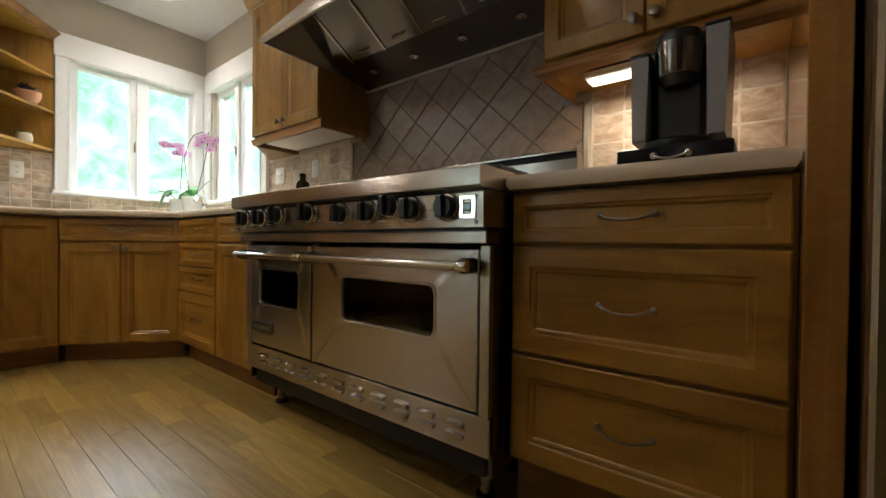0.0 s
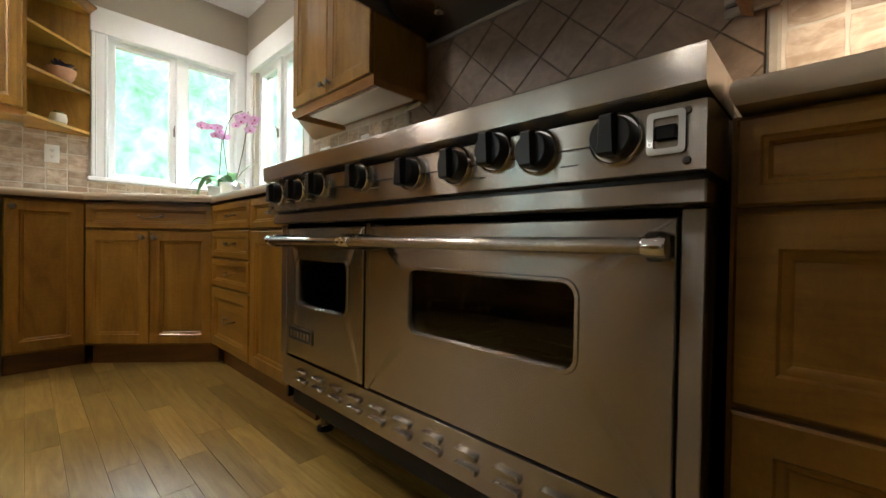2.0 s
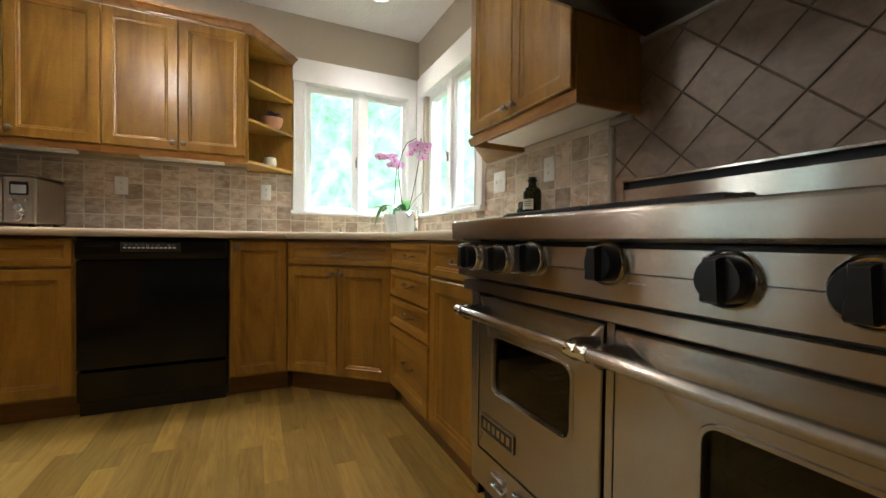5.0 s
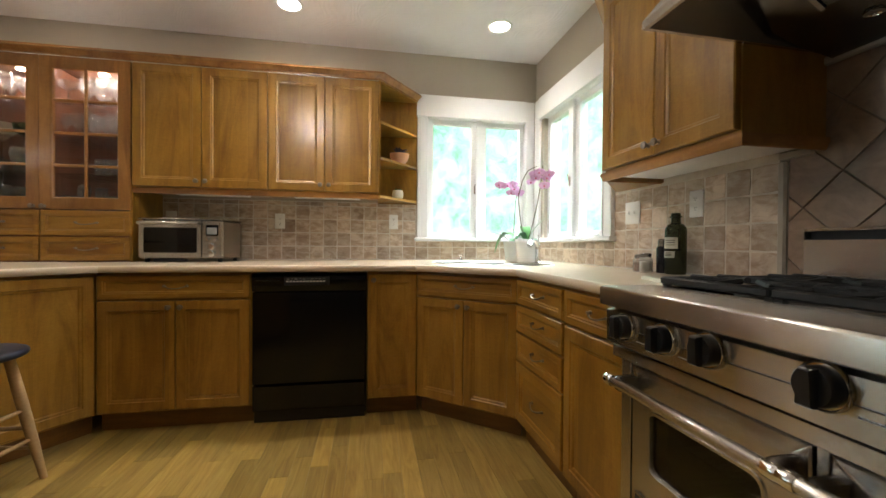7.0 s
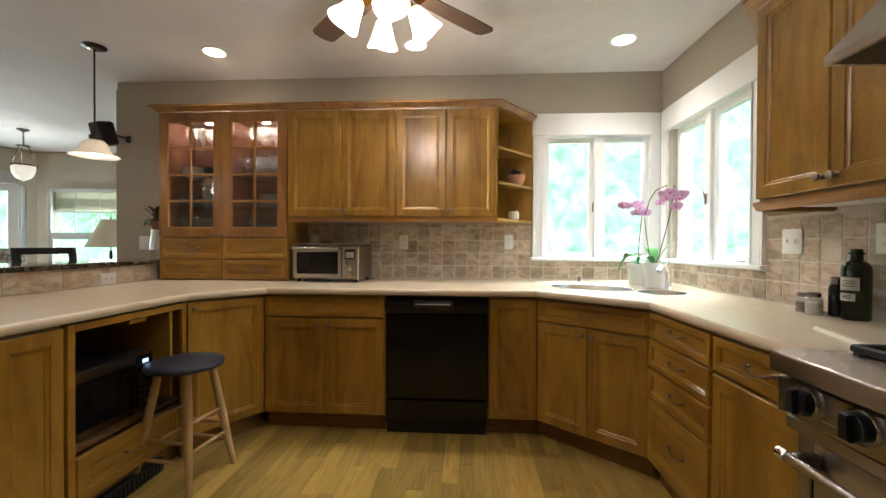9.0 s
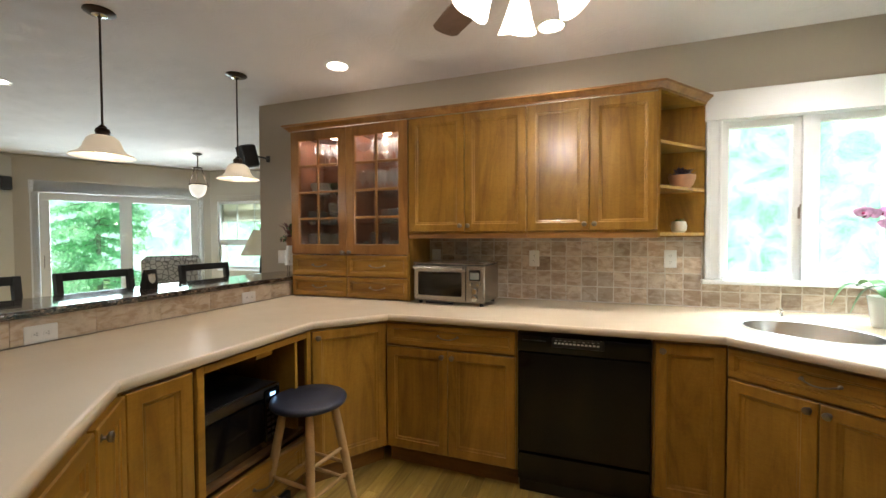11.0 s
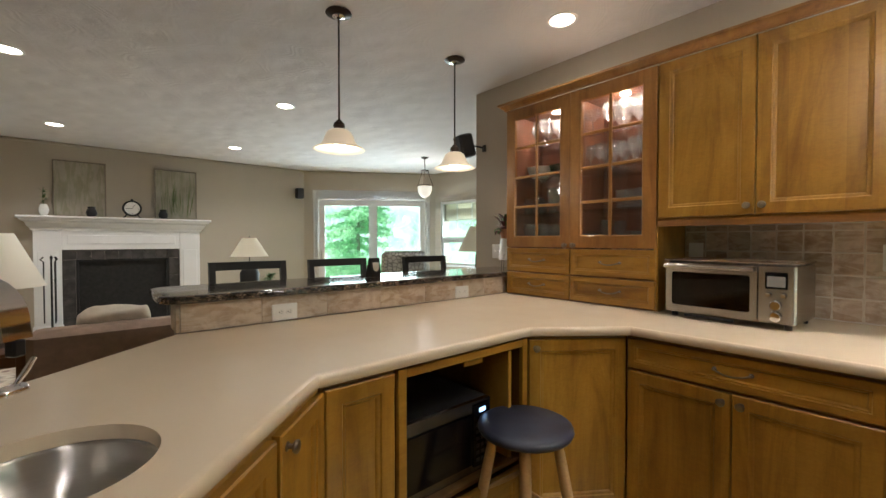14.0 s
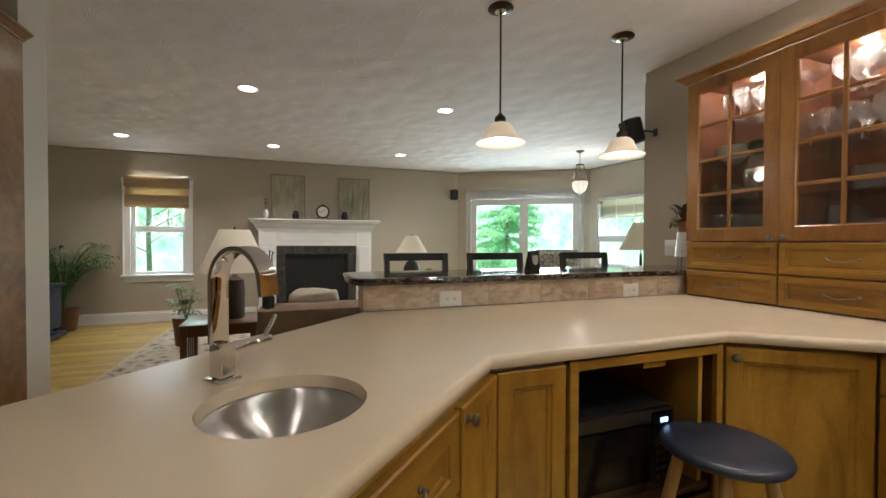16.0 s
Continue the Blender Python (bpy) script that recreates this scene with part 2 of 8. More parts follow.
wallpaint("wall_paint", (0.43, 0.375, 0.30), 0.12)
g = G("ceiling_paint")
_v = g.coords((1, 1, 1), rand=False)
_vo = g.n("TexVoronoi")
_vo.feature = "SMOOTH_F1"
_vo.inputs["Scale"].default_value = 5.5
g.l(g.mix(_v, g.n("TexNoise").outputs["Color"], 0.08), _vo.inputs["Vector"])
_nz = g.noise(_v, 26, 3, 0.6, 0.6)
g.set(Base_Color=g.ramp(g.noise(_v, 2.0, 3), [(0.3, (0.70, 0.668, 0.665)), (0.7, (0.74, 0.708, 0.705))]), Roughness=0.8)
_fn = g.n("TexWave")
_fn.wave_type, _fn.rings_direction = "RINGS", "SPHERICAL"
_fn.inputs["Scale"].default_value, _fn.inputs["Distortion"].default_value, _fn.inputs["Detail"].default_value = 9.0, 2.5, 2.0
g.l(_vo.outputs["Position"], _fn.inputs["Vector"])
g.bump(g.mix(g.mix(_vo.outputs["Distance"], _fn.outputs["Fac"], 0.035), _nz, 0.09), 1.0, 0.02)
MATS["ceiling_paint"] = g.m

g = G("counter")
_v = g.coords((1, 1, 1), rand=False)
c = g.ramp(g.noise(_v, 5, 2, 0.5), [(0.3, (0.68, 0.565, 0.415)), (0.7, (0.70, 0.585, 0.435))])
c = g.mix(c, g.ramp(g.noise(_v, 1.6, 3), [(0.3, (0.97, 0.96, 0.95)), (0.7, (1.0, 1.0, 1.0))]), 1.0, "MULTIPLY")
g.set(Base_Color=c, Roughness=g.grey(g.noise(_v, 9, 3), 0.20, 0.255))
MATS["counter"] = g.m

g = G("granite")
_v = g.coords((1, 1, 1), rand=False)
_vo = g.n("TexVoronoi")
_vo.inputs["Scale"].default_value = 75
g.l(g.mix(_v, g.n("TexNoise").outputs["Color"], 0.05), _vo.inputs["Vector"])
c = g.ramp(_vo.outputs["Distance"], [(0.15, (0.36, 0.28, 0.20)), (0.42, (0.12, 0.085, 0.065)), (0.62, (0.02, 0.018, 0.018))])
c = g.mix(c, g.ramp(g.noise(_v, 28, 3), [(0.40, (0.14, 0.12, 0.11)), (0.62, (1.1, 1.0, 0.95))]), 0.9, "MULTIPLY")
g.set(Base_Color=c, Roughness=0.09, Coat_Weight=0.3, Coat_Roughness=0.03)
MATS["granite"] = g.m


def stone(name, a, b, c3, vary, rough=0.55, vein=(0.55, 0.42, 0.32), island=False, rand=True):
    g = G(name)
    v = g.coords((1, 1, 1), rand=rand)
    n1 = g.noise(v, 9, 5, 0.6, 1.6)
    n2 = g.noise(g.coords((4, 4, 11), rand=rand), 2.2, 4, 0.6, 1.0)
    c = g.ramp(n1, [(0.3, a), (0.52, b), (0.75, c3)])
    c = g.mix(c, g.ramp(n2, [(0.40, vein), (0.56, (1.0, 1.0, 1.0))]), 0.75, "MULTIPLY")
    c = g.vary(c, vary, island)
    g.set(Base_Color=c, Roughness=g.grey(n1, rough * 0.75, rough * 1.3))
    g.bump(g.mix(g.noise(v, 60, 4, 0.7), n1, 0.4), 0.30, 0.003)
    MATS[name] = g.m


stone("tile_tumbled", (0.40, 0.30, 0.22), (0.52, 0.42, 0.325), (0.63, 0.53, 0.43), 0.22, vein=(0.66, 0.56, 0.47))
stone("tile_travertine", (0.52, 0.41, 0.31), (0.64, 0.53, 0.41), (0.72, 0.62, 0.51), 0.06, 0.4, (0.72, 0.60, 0.48))
stone("tile_diamond", (0.18, 0.118, 0.076), (0.24, 0.162, 0.107), (0.295, 0.21, 0.146), 0.07, 0.42, (0.85, 0.82, 0.8))

for _nm, _isl in (("oak_plank", False), ("oak_far", True)):
    g = G(_nm)
    v = g.coords((1.6, 14, 6), rand=not _isl)
    if _isl:
        pass
    n1 = g.noise(v, 1.5, 5, 0.6, 1.8)
    n2 = g.noise(g.coords((3, 110, 20), rand=not _isl), 1.4, 3, 0.6, 0.3)
    c = g.ramp(n1, [(0.26, (0.265, 0.158, 0.032)), (0.5, (0.37, 0.242, 0.058)), (0.76, (0.47, 0.328, 0.100))])
    c = g.mix(c, g.ramp(n2, [(0.30, (0.74, 0.70, 0.62)), (0.58, (1.05, 1.05, 1.05))]), 0.42, "MULTIPLY")
    c = g.vary(c, 0.30, _isl)
    g.set(Base_Color=c, Roughness=g.grey(n1, 0.285, 0.40), Coat_Weight=0.2, Coat_Roughness=0.2)
    g.bump(n2, 0.10, 0.001)
    MATS[_nm] = g.m

g = G("bamboo_blind")
_v = g.coords((1, 1, 1), rand=False)
_w = g.n("TexWave")
_w.bands_direction = "Z"
_w.inputs["Scale"].default_value = 34
_w.inputs["Distortion"].default_value = 0.6
g.l(_v, _w.inputs["Vector"])
c = g.ramp(_w.outputs["Fac"], [(0.2, (0.30, 0.205, 0.115)), (0.6, (0.56, 0.43, 0.28))])
c = g.mix(c, g.ramp(g.noise(g.coords((2, 2, 40), rand=False), 3), [(0.3, (0.7, 0.65, 0.55)), (0.7, (1.1, 1.1, 1.1))]), 0.8, "MULTIPLY")
g.set(Base_Color=c, Roughness=0.7)
g.bump(_w.outputs["Fac"], 0.4, 0.003)
MATS["bamboo_blind"] = g.m
_tr = g.n("BsdfTranslucent")
_tr.inputs[0].default_value = (0.60, 0.46, 0.28, 1)
_ms = g.n("MixShader")
_ms.inputs[0].default_value = 0.35
g.l(g.b.outputs[0], _ms.inputs[1])
g.l(_tr.outputs[0], _ms.inputs[2])
g.l(_ms.outputs[0], g.out.inputs[0])

g = G("rug")
_v = g.coords((1, 1, 1), rand=False)
_vo = g.n("TexVoronoi")
_vo.inputs["Scale"].default_value = 7
g.l(_v, _vo.inputs["Vector"])
c = g.ramp(g.mix(_vo.outputs["Distance"], g.noise(_v, 16, 4), 0.5), [(0.30, (0.13, 0.06, 0.05)), (0.42, (0.36, 0.30, 0.23)), (0.6, (0.45, 0.39, 0.31)), (0.72, (0.20, 0.17, 0.14))])
g.set(Base_Color=c, Roughness=0.95)
g.bump(g.noise(_v, 300, 2), 0.4, 0.003)
MATS["rug"] = g.m
_bp = MATS["blind_pale"].node_tree
_tr, _ms = _bp.nodes.new("ShaderNodeBsdfTranslucent"), _bp.nodes.new("ShaderNodeMixShader")
_tr.inputs[0].default_value, _ms.inputs[0].default_value = (0.80, 0.74, 0.62, 1), 0.45
_bp.links.new(_bp.nodes["Principled BSDF"].outputs[0], _ms.inputs[1])
_bp.links.new(_tr.outputs[0], _ms.inputs[2])
_bp.links.new(_ms.outputs[0], _bp.nodes["Material Output"].inputs[0])

g = G("fabric_pattern")
_v = g.coords((1, 1, 1), rand=False)
_vo = g.n("TexVoronoi")
_vo.feature = "DISTANCE_TO_EDGE"
_vo.inputs["Scale"].default_value = 16
g.l(_v, _vo.inputs["Vector"])
g.set(Base_Color=g.ramp(_vo.outputs["Distance"], [(0.05, (0.22, 0.21, 0.20)), (0.12, (0.56, 0.54, 0.50))]), Roughness=0.9)
MATS["fabric_pattern"] = g.m

g = G("painting")
_v = g.coords((1, 1, 1))
_a = g.noise(_v, 3.5, 4)
_b = g.noise(g.coords((16, 1, 2.5)), 1.6, 4, 0.6, 0.6)
c = g.mix(g.ramp(_a, [(0.35, (0.30, 0.27, 0.21)), (0.7, (0.40, 0.36, 0.285))]), g.ramp(_b, [(0.46, (1, 1, 1)), (0.6, (0.74, 0.78, 0.66))]), 0.8, "MULTIPLY")
g.set(Base_Color=c, Roughness=0.6)
MATS["painting"] = g.m


def glass(name, tint=(1, 1, 1), ior=1.45, rough=0.0, extra=0.0):
    m = bpy.data.materials.new(name)
    m.use_nodes = True
    t = m.node_tree
    t.nodes.remove(t.nodes["Principled BSDF"])
    out = t.nodes["Material Output"]
    tr, gl, fr, mx = (t.nodes.new("ShaderNode" + k) for k in ("BsdfTransparent", "BsdfGlossy", "LayerWeight", "MixShader"))
    tr.inputs[0].default_value = (*tint, 1)
    gl.inputs["Roughness"].default_value = rough
    pw = t.nodes.new("ShaderNodeMath")
    pw.operation, pw.inputs[1].default_value = "POWER", 4.5
    t.links.new(fr.outputs["Facing"], pw.inputs[0])
    ad = t.nodes.new("ShaderNodeMath")
    ad.operation = "MULTIPLY_ADD"
    ad.inputs[1].default_value, ad.inputs[2].default_value = 0.8, 0.045 + extra
    t.links.new(pw.outputs[0], ad.inputs[0])
    t.links.new(ad.outputs[0], mx.inputs[0])
    t.links.new(tr.outputs[0], mx.inputs[1])
    t.links.new(gl.outputs[0], mx.inputs[2])
    t.links.new(mx.outputs[0], out.inputs[0])
    MATS[name] = m


glass("window_glass", (0.93, 0.98, 0.97))
glass("cabinet_glass", (0.96, 0.96, 0.95), 1.4)
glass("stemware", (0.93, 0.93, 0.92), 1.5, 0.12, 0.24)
# A white translucent share lightens the clear glass in place of its glints.
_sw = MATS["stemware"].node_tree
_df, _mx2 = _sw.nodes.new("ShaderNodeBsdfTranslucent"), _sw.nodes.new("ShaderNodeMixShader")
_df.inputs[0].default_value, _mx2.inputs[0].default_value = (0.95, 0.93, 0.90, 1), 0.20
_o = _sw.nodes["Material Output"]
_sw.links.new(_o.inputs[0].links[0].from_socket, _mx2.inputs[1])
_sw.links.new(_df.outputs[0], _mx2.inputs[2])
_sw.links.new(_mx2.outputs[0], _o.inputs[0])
glass("stemware_green", (0.35, 0.62, 0.40), 1.5, 0.0, 0.04)
glass("oven_glass", (0.42, 0.37, 0.33), 1.5)
glass("bottle_glass", (0.14, 0.16, 0.05), 1.5)
glass("smoke_glass", (0.12, 0.10, 0.09), 1.5)


def glow(name, col, strength):
    m = bpy.data.materials.new(name)
    m.use_nodes = True
    t = m.node_tree
    b = t.nodes["Principled BSDF"]
    b.inputs["Base Color"].default_value = (*col, 1)
    b.inputs["Emission Color"].default_value = (*col, 1)
    b.inputs["Emission Strength"].default_value = strength
    b.inputs["Roughness"].default_value = 0.4
    MATS[name] = m


glow("bulb", (1.0, 0.86, 0.66), 9.0)
glow("can_glow", (1.0, 0.90, 0.76), 16.0)
glow("fan_shade_glass", (1.0, 0.92, 0.80), 3.5)
glow("alabaster", (0.80, 0.67, 0.50), 0.26)
glow("lantern_glass", (0.95, 0.90, 0.80), 0.45)
glow("lcd_blue", (0.35, 0.6, 1.0), 2.0)
glow("tube_light", (1.0, 0.92, 0.80), 1.8)

g = G("lamp_shade")
g.set(Base_Color=(0.86, 0.81, 0.70), Roughness=0.85)
_tr = g.n("BsdfTranslucent")
_tr.inputs[0].default_value = (0.92, 0.86, 0.72, 1)
_ms = g.n("MixShader")
_ms.inputs[0].default_value = 0.4
g.l(g.b.outputs[0], _ms.inputs[1])
g.l(_tr.outputs[0], _ms.inputs[2])
g.l(_ms.outputs[0], g.out.inputs[0])
MATS["lamp_shade"] = g.m

# Daylight on the distant foliage is put in as an emission colour.
g = G("far_woods_glow")
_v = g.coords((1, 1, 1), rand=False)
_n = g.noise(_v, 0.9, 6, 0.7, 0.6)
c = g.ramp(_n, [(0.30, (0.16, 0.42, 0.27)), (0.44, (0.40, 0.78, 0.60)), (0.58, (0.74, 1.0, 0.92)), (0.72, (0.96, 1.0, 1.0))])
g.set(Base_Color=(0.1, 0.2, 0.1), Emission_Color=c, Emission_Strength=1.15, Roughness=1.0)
MATS["far_woods_glow"] = g.m
g = G("tree_leaf")
_v = g.coords((1, 1, 1), rand=False)
c = g.vary(g.ramp(g.noise(_v, 1.2, 3), [(0.3, (0.30, 0.50, 0.38)), (0.7, (0.46, 0.68, 0.53))]), 0.35, True)
g.set(Base_Color=c, Roughness=0.6)
_tr = g.n("BsdfTranslucent")
_tr.inputs[0].default_value = (0.62, 0.95, 0.66, 1)
_ms = g.n("MixShader")
_ms.inputs[0].default_value = 0.6
g.l(g.b.outputs[0], _ms.inputs[1])
g.l(_tr.outputs[0], _ms.inputs[2])
g.l(_ms.outputs[0], g.out.inputs[0])
MATS["tree_leaf"] = g.m
plain("lawn", (0.07, 0.14, 0.04), 0.95, 0.0, 0.4, 2.0)
plain("bark", (0.36, 0.34, 0.30), 0.9, 0.0, 0.4, 12, 0.6, 30)
plain("deck", (0.22, 0.24, 0.21), 0.8, 0.0, 0.1, 5)

# ---------------------------------------------------------------- mesh tools


def V(*a):
    return Vector(a)


def loft(bm, rings, cap0=True, cap1=True, closed=True):
    rs = [[bm.verts.new(p) for p in r] for r in rings]
    n = len(rs[0])
    for a, b in zip(rs, rs[1:]):
        for i in range(n if closed else n - 1):
            j = (i + 1) % n
            bm.faces.new((a[i], a[j], b[j], b[i]))
    if cap0:
        bm.faces.new(list(reversed(rs[0])))
    if cap1:
        bm.faces.new(rs[-1])


def box(bm, x0, x1, y0, y1, z0, z1, c=0.0):
    if x1 < x0:
        x0, x1 = x1, x0
    if y1 < y0:
        y0, y1 = y1, y0
    c = min(c, (x1 - x0) * 0.45, (y1 - y0) * 0.45, (z1 - z0) * 0.45)

    def ring(i, z):
        return [(x0 + i + 0, y0 + i, z), (x1 - i, y0 + i, z), (x1 - i, y1 - i, z), (x0 + i, y1 - i, z)]
    if c <= 0:
        loft(bm, [ring(0, z0), ring(0, z1)])
    else:
        def oct_(i, z):
            k = c
            return [(x0 + i + k, y0 + i, z), (x1 - i - k, y0 + i, z), (x1 - i, y0 + i + k, z), (x1 - i, y1 - i - k, z),
                    (x1 - i - k, y1 - i, z), (x0 + i + k, y1 - i, z), (x0 + i, y1 - i - k, z), (x0 + i, y0 + i + k, z)]
        loft(bm, [oct_(c, z0), oct_(0, z0 + c), oct_(0, z1 - c), oct_(c, z1)])


def rrect(x0, x1, z0, z1, r, y, n=4):
    out = []
    r = min(r, (x1 - x0) / 2 - 1e-4, (z1 - z0) / 2 - 1e-4)
    for cx, cz, a0 in ((x1 - r, z1 - r, 0), (x0 + r, z1 - r, 90), (x0 + r, z0 + r, 180), (x1 - r, z0 + r, 270)):
        for k in range(n + 1):
            a = radians(a0 + 90 * k / n)
            out.append((cx + r * math.cos(a), y, cz + r * math.sin(a)))
    return out


def lathe(bm, prof, seg=20, c=(0, 0, 0), axis="z", cap=True, sx=1.0, sy=1.0):
    rings = []
    for r, h in prof:
        ring = []
        for k in range(seg):
            a = 2 * math.pi * k / seg
            u, w = r * math.cos(a) * sx, r * math.sin(a) * sy
            if axis == "z":
                p = (c[0] + u, c[1] + w, c[2] + h)
            elif axis == "y":
                p = (c[0] + u, c[1] + h, c[2] + w)
            else:
                p = (c[0] + h, c[1] + u, c[2] + w)
            ring.append(p)
        rings.append(ring)
    loft(bm, rings, cap, cap)


def tube(bm, pts, r, seg=8, cap=True, flat=1.0):
    pts = [Vector(p) for p in pts]
    rings = []
    up0 = None
    for i, p in enumerate(pts):
        d = (pts[min(i + 1, len(pts) - 1)] - pts[max(i - 1, 0)]).normalized()
        if up0 is None:
            up0 = V(0, 0, 1) if abs(d.z) < 0.9 else V(1, 0, 0)
        s = d.cross(up0)
        if s.length < 1e-4:
            s = d.cross(V(0, 1, 0))
        s.normalize()
        u = s.cross(d).normalized()
        up0 = u
        rr = r[i] if isinstance(r, (list, tuple)) else r
        rings.append([tuple(p + s * rr * math.cos(2 * math.pi * k / seg) + u * rr * flat * math.sin(2 * math.pi * k / seg)) for k in range(seg)])
    loft(bm, rings, cap, cap)


def sweep(bm, prof, path):
    """prof: (out, up) pairs; path: (x, y, z) points, open, mitred; 'out' is to the right of the way."""
    P = [Vector(p) for p in path]
    rings = []
    for i, p in enumerate(P):
        a = (P[i] - P[i - 1]).normalized() if i else None
        b = (P[i + 1] - P[i]).normalized() if i < len(P) - 1 else None
        a = a or b
        b = b or a
        na, nb = V(a.y, -a.x, 0), V(b.y, -b.x, 0)
        m = (na + nb).normalized()
        m = m / max(0.3, m.dot(na))
        rings.append([tuple(p + m * o + V(0, 0, h)) for o, h in prof])
    loft(bm, rings)


def arc(cx, cy, cz, r, a0, a1, n, plane="xz"):
    out = []
    for k in range(n + 1):
        a = radians(a0 + (a1 - a0) * k / n)
        u, w = r * math.cos(a), r * math.sin(a)
        out.append((cx + u, cy, cz + w) if plane == "xz" else ((cx, cy + u, cz + w) if plane == "yz" else (cx + u, cy + w, cz)))
    return out


def mesh_of(name, bm, material, smooth=None):
    bmesh.ops.recalc_face_normals(bm, faces=bm.faces)
    me = bpy.data.meshes.new(name)
    bm.to_mesh(me)
    bm.free()
    me.materials.append(MATS[material] if isinstance(material, str) else material)
    if smooth:
        me.polygons.foreach_set("use_smooth", [True] * len(me.polygons))
        me.set_sharp_from_angle(angle=radians(smooth))
    return me


def part(name, bm, material, parent=None, label="", smooth=38, loc=None, rot=None, kind=""):
    ob = new(name, mesh_of(name, bm, material, smooth))
    if parent is not None:
        ob.parent = parent
    if loc is not None:
        ob.location = loc
    if rot is not None:
        ob.rotation_euler = [radians(a) for a in rot]
    tagged(ob, label, kind=kind)
    return ob


def thing(name, x, y, z, rz, label, category, group=""):
    e = new(name)
    e.location, e.rotation_euler = (x, y, z), (0, 0, radians(rz))
    e.empty_display_size = 0.1
    return tagged(e, label, category, group)


def structure(name, bm, material, label="", smooth=None):
    ob = new(name, mesh_of(name, bm, material, smooth))
    return tagged(ob, label, kind="structure")


def B():
    return bmesh.new()

# ---------------------------------------------------------------- structure
XW, YN = -2.19, 4.05
YP = 0.13


def wallbox(name, boxes, label, material="wall_paint"):
    bm = B()
    for b in boxes:
        box(bm, *b)
    return structure(name, bm, material, label)


# west wall of the kitchen with its window opening
wallbox("wall_west", [(XW - 0.15, XW, -0.53, 3.10, 0, CEIL), (XW - 0.15, XW, 3.10, 3.97, 0, 1.09), (XW - 0.15, XW, 3.10, 3.97, 2.10, CEIL), (XW - 0.15, XW, 3.97, YN + 0.15, 0, CEIL)],
        "beige painted kitchen wall with a white corner window")
wallbox("wall_north", [(XW, -2.02, YN, YN + 0.15, 0, CEIL), (-2.02, -1.12, YN, YN + 0.15, 0, 1.09), (-2.02, -1.12, YN, YN + 0.15, 2.10, CEIL), (-1.12, 3.9, YN, YN + 0.15, 0, CEIL)],
        "beige painted kitchen wall behind the steel range")
wallbox("wall_east", [(3.9, 4.05, -5.35, YN, 0, CEIL)], "plain beige painted wall")
wallbox("wall_south", [(2.77, 4.05, -5.50, -5.35, 0, CEIL), (2.05, 2.77, -5.50, -5.35, 0, 0.715), (2.05, 2.77, -5.50, -5.35, 2.10, CEIL), (-2.535, 2.05, -5.50, -5.35, 0, CEIL)],
        "beige living room wall with a fireplace and a window")
wallbox("wall_bay_side", [(-5.25, XW - 0.15, -0.68, -0.53, 0, CEIL)], "plain beige painted wall")
wallbox("wall_stub", [(1.72, 3.9, -0.86, -0.62, 0, CEIL)], "beige painted wall end beside a tall cabinet")

# bay: slider wall and window wall, built in their own frames
A, Bc, Cc = V(-2.535, -5.35, 0), V(-4.64, -4.07, 0), V(-5.10, -0.60, 0)


def local_wall(name, p, q, segs, label, t=0.14):
    d = (q - p)
    ang = math.degrees(math.atan2(d.y, d.x))
    bm = B()
    for s0, s1, z0, z1 in segs:
        box(bm, s0, s1, 0, t, z0, z1)
    ob = structure(name, bm, "wall_paint", label)
    ob.location, ob.rotation_euler = p, (0, 0, radians(ang))
    return ob, d.length, ang


# seen from inside, walking from A to Bc the outside is on the left (+y local)
_L1 = (Bc - A).length
SL0, SL1, SLZ = 0.26, 2.26, 2.06
local_wall("wall_slider", A, Bc, [(0, SL0, 0, CEIL), (SL0, SL1, SLZ, CEIL), (SL1, _L1, 0, CEIL)], "beige wall with a white sliding glass door")
_L2 = (Cc - Bc).length
BW0, BW1 = 0.23, 1.35
local_wall("wall_bay", Bc, Cc, [(0, BW0, 0, CEIL), (BW0, BW1, 0, 0.80), (BW0, BW1, 2.02, CEIL), (BW1, _L2, 0, CEIL)], "beige wall with a window and a woven blind")

# peninsula knee wall under the raised bar
bm = B()
box(bm, XW, 0.150, -0.02, YP - 0.012, 0, 1.033)
structure("wall_knee", bm, "wall_paint", "low wall carrying the granite bar")

# ceiling
bm = B()
box(bm, -2.34, 4.05, -0.53, 4.20, CEIL, CEIL + 0.12)
box(bm, -5.25, 4.05, -5.50, -0.5301, CEIL, CEIL + 0.12)
structure("ceiling", bm, "ceiling_paint", "white textured plaster ceiling")
# cove line between wall and ceiling in the living room
bm = B()
sweep(bm, [(0, 0), (0.03, 0), (0.03, 0.012), (0.012, 0.035), (0, 0.035)][::-1], [(3.9, -5.35, CEIL - 0.036), (-2.535, -5.35, CEIL - 0.036), (-4.64, -4.07, CEIL - 0.036), (-5.09, -0.62, CEIL - 0.036)])
structure("trim_ceiling", bm, "wall_paint", "narrow painted moulding under the ceiling")

# sub floor
bm = B()
box(bm, -5.6, 4.1, -5.8, 4.3, -0.12, -0.004)
structure("floor_base", bm, "grout_dark", "base under the oak boards")

# baseboard
bm = B()
sweep(bm, [(0, 0), (0.018, 0), (0.018, 0.125), (0.010, 0.14), (0.010, 0.155), (0, 0.16)], [(3.9, -5.35, 0), (1.05, -5.35, 0)])
sweep(bm, [(0, 0), (0.018, 0), (0.018, 0.125), (0.010, 0.14), (0.010, 0.155), (0, 0.16)], [(-0.88, -5.35, 0), (-2.53, -5.35, 0)])
structure("baseboard", bm, "white_paint", "tall white painted baseboard")


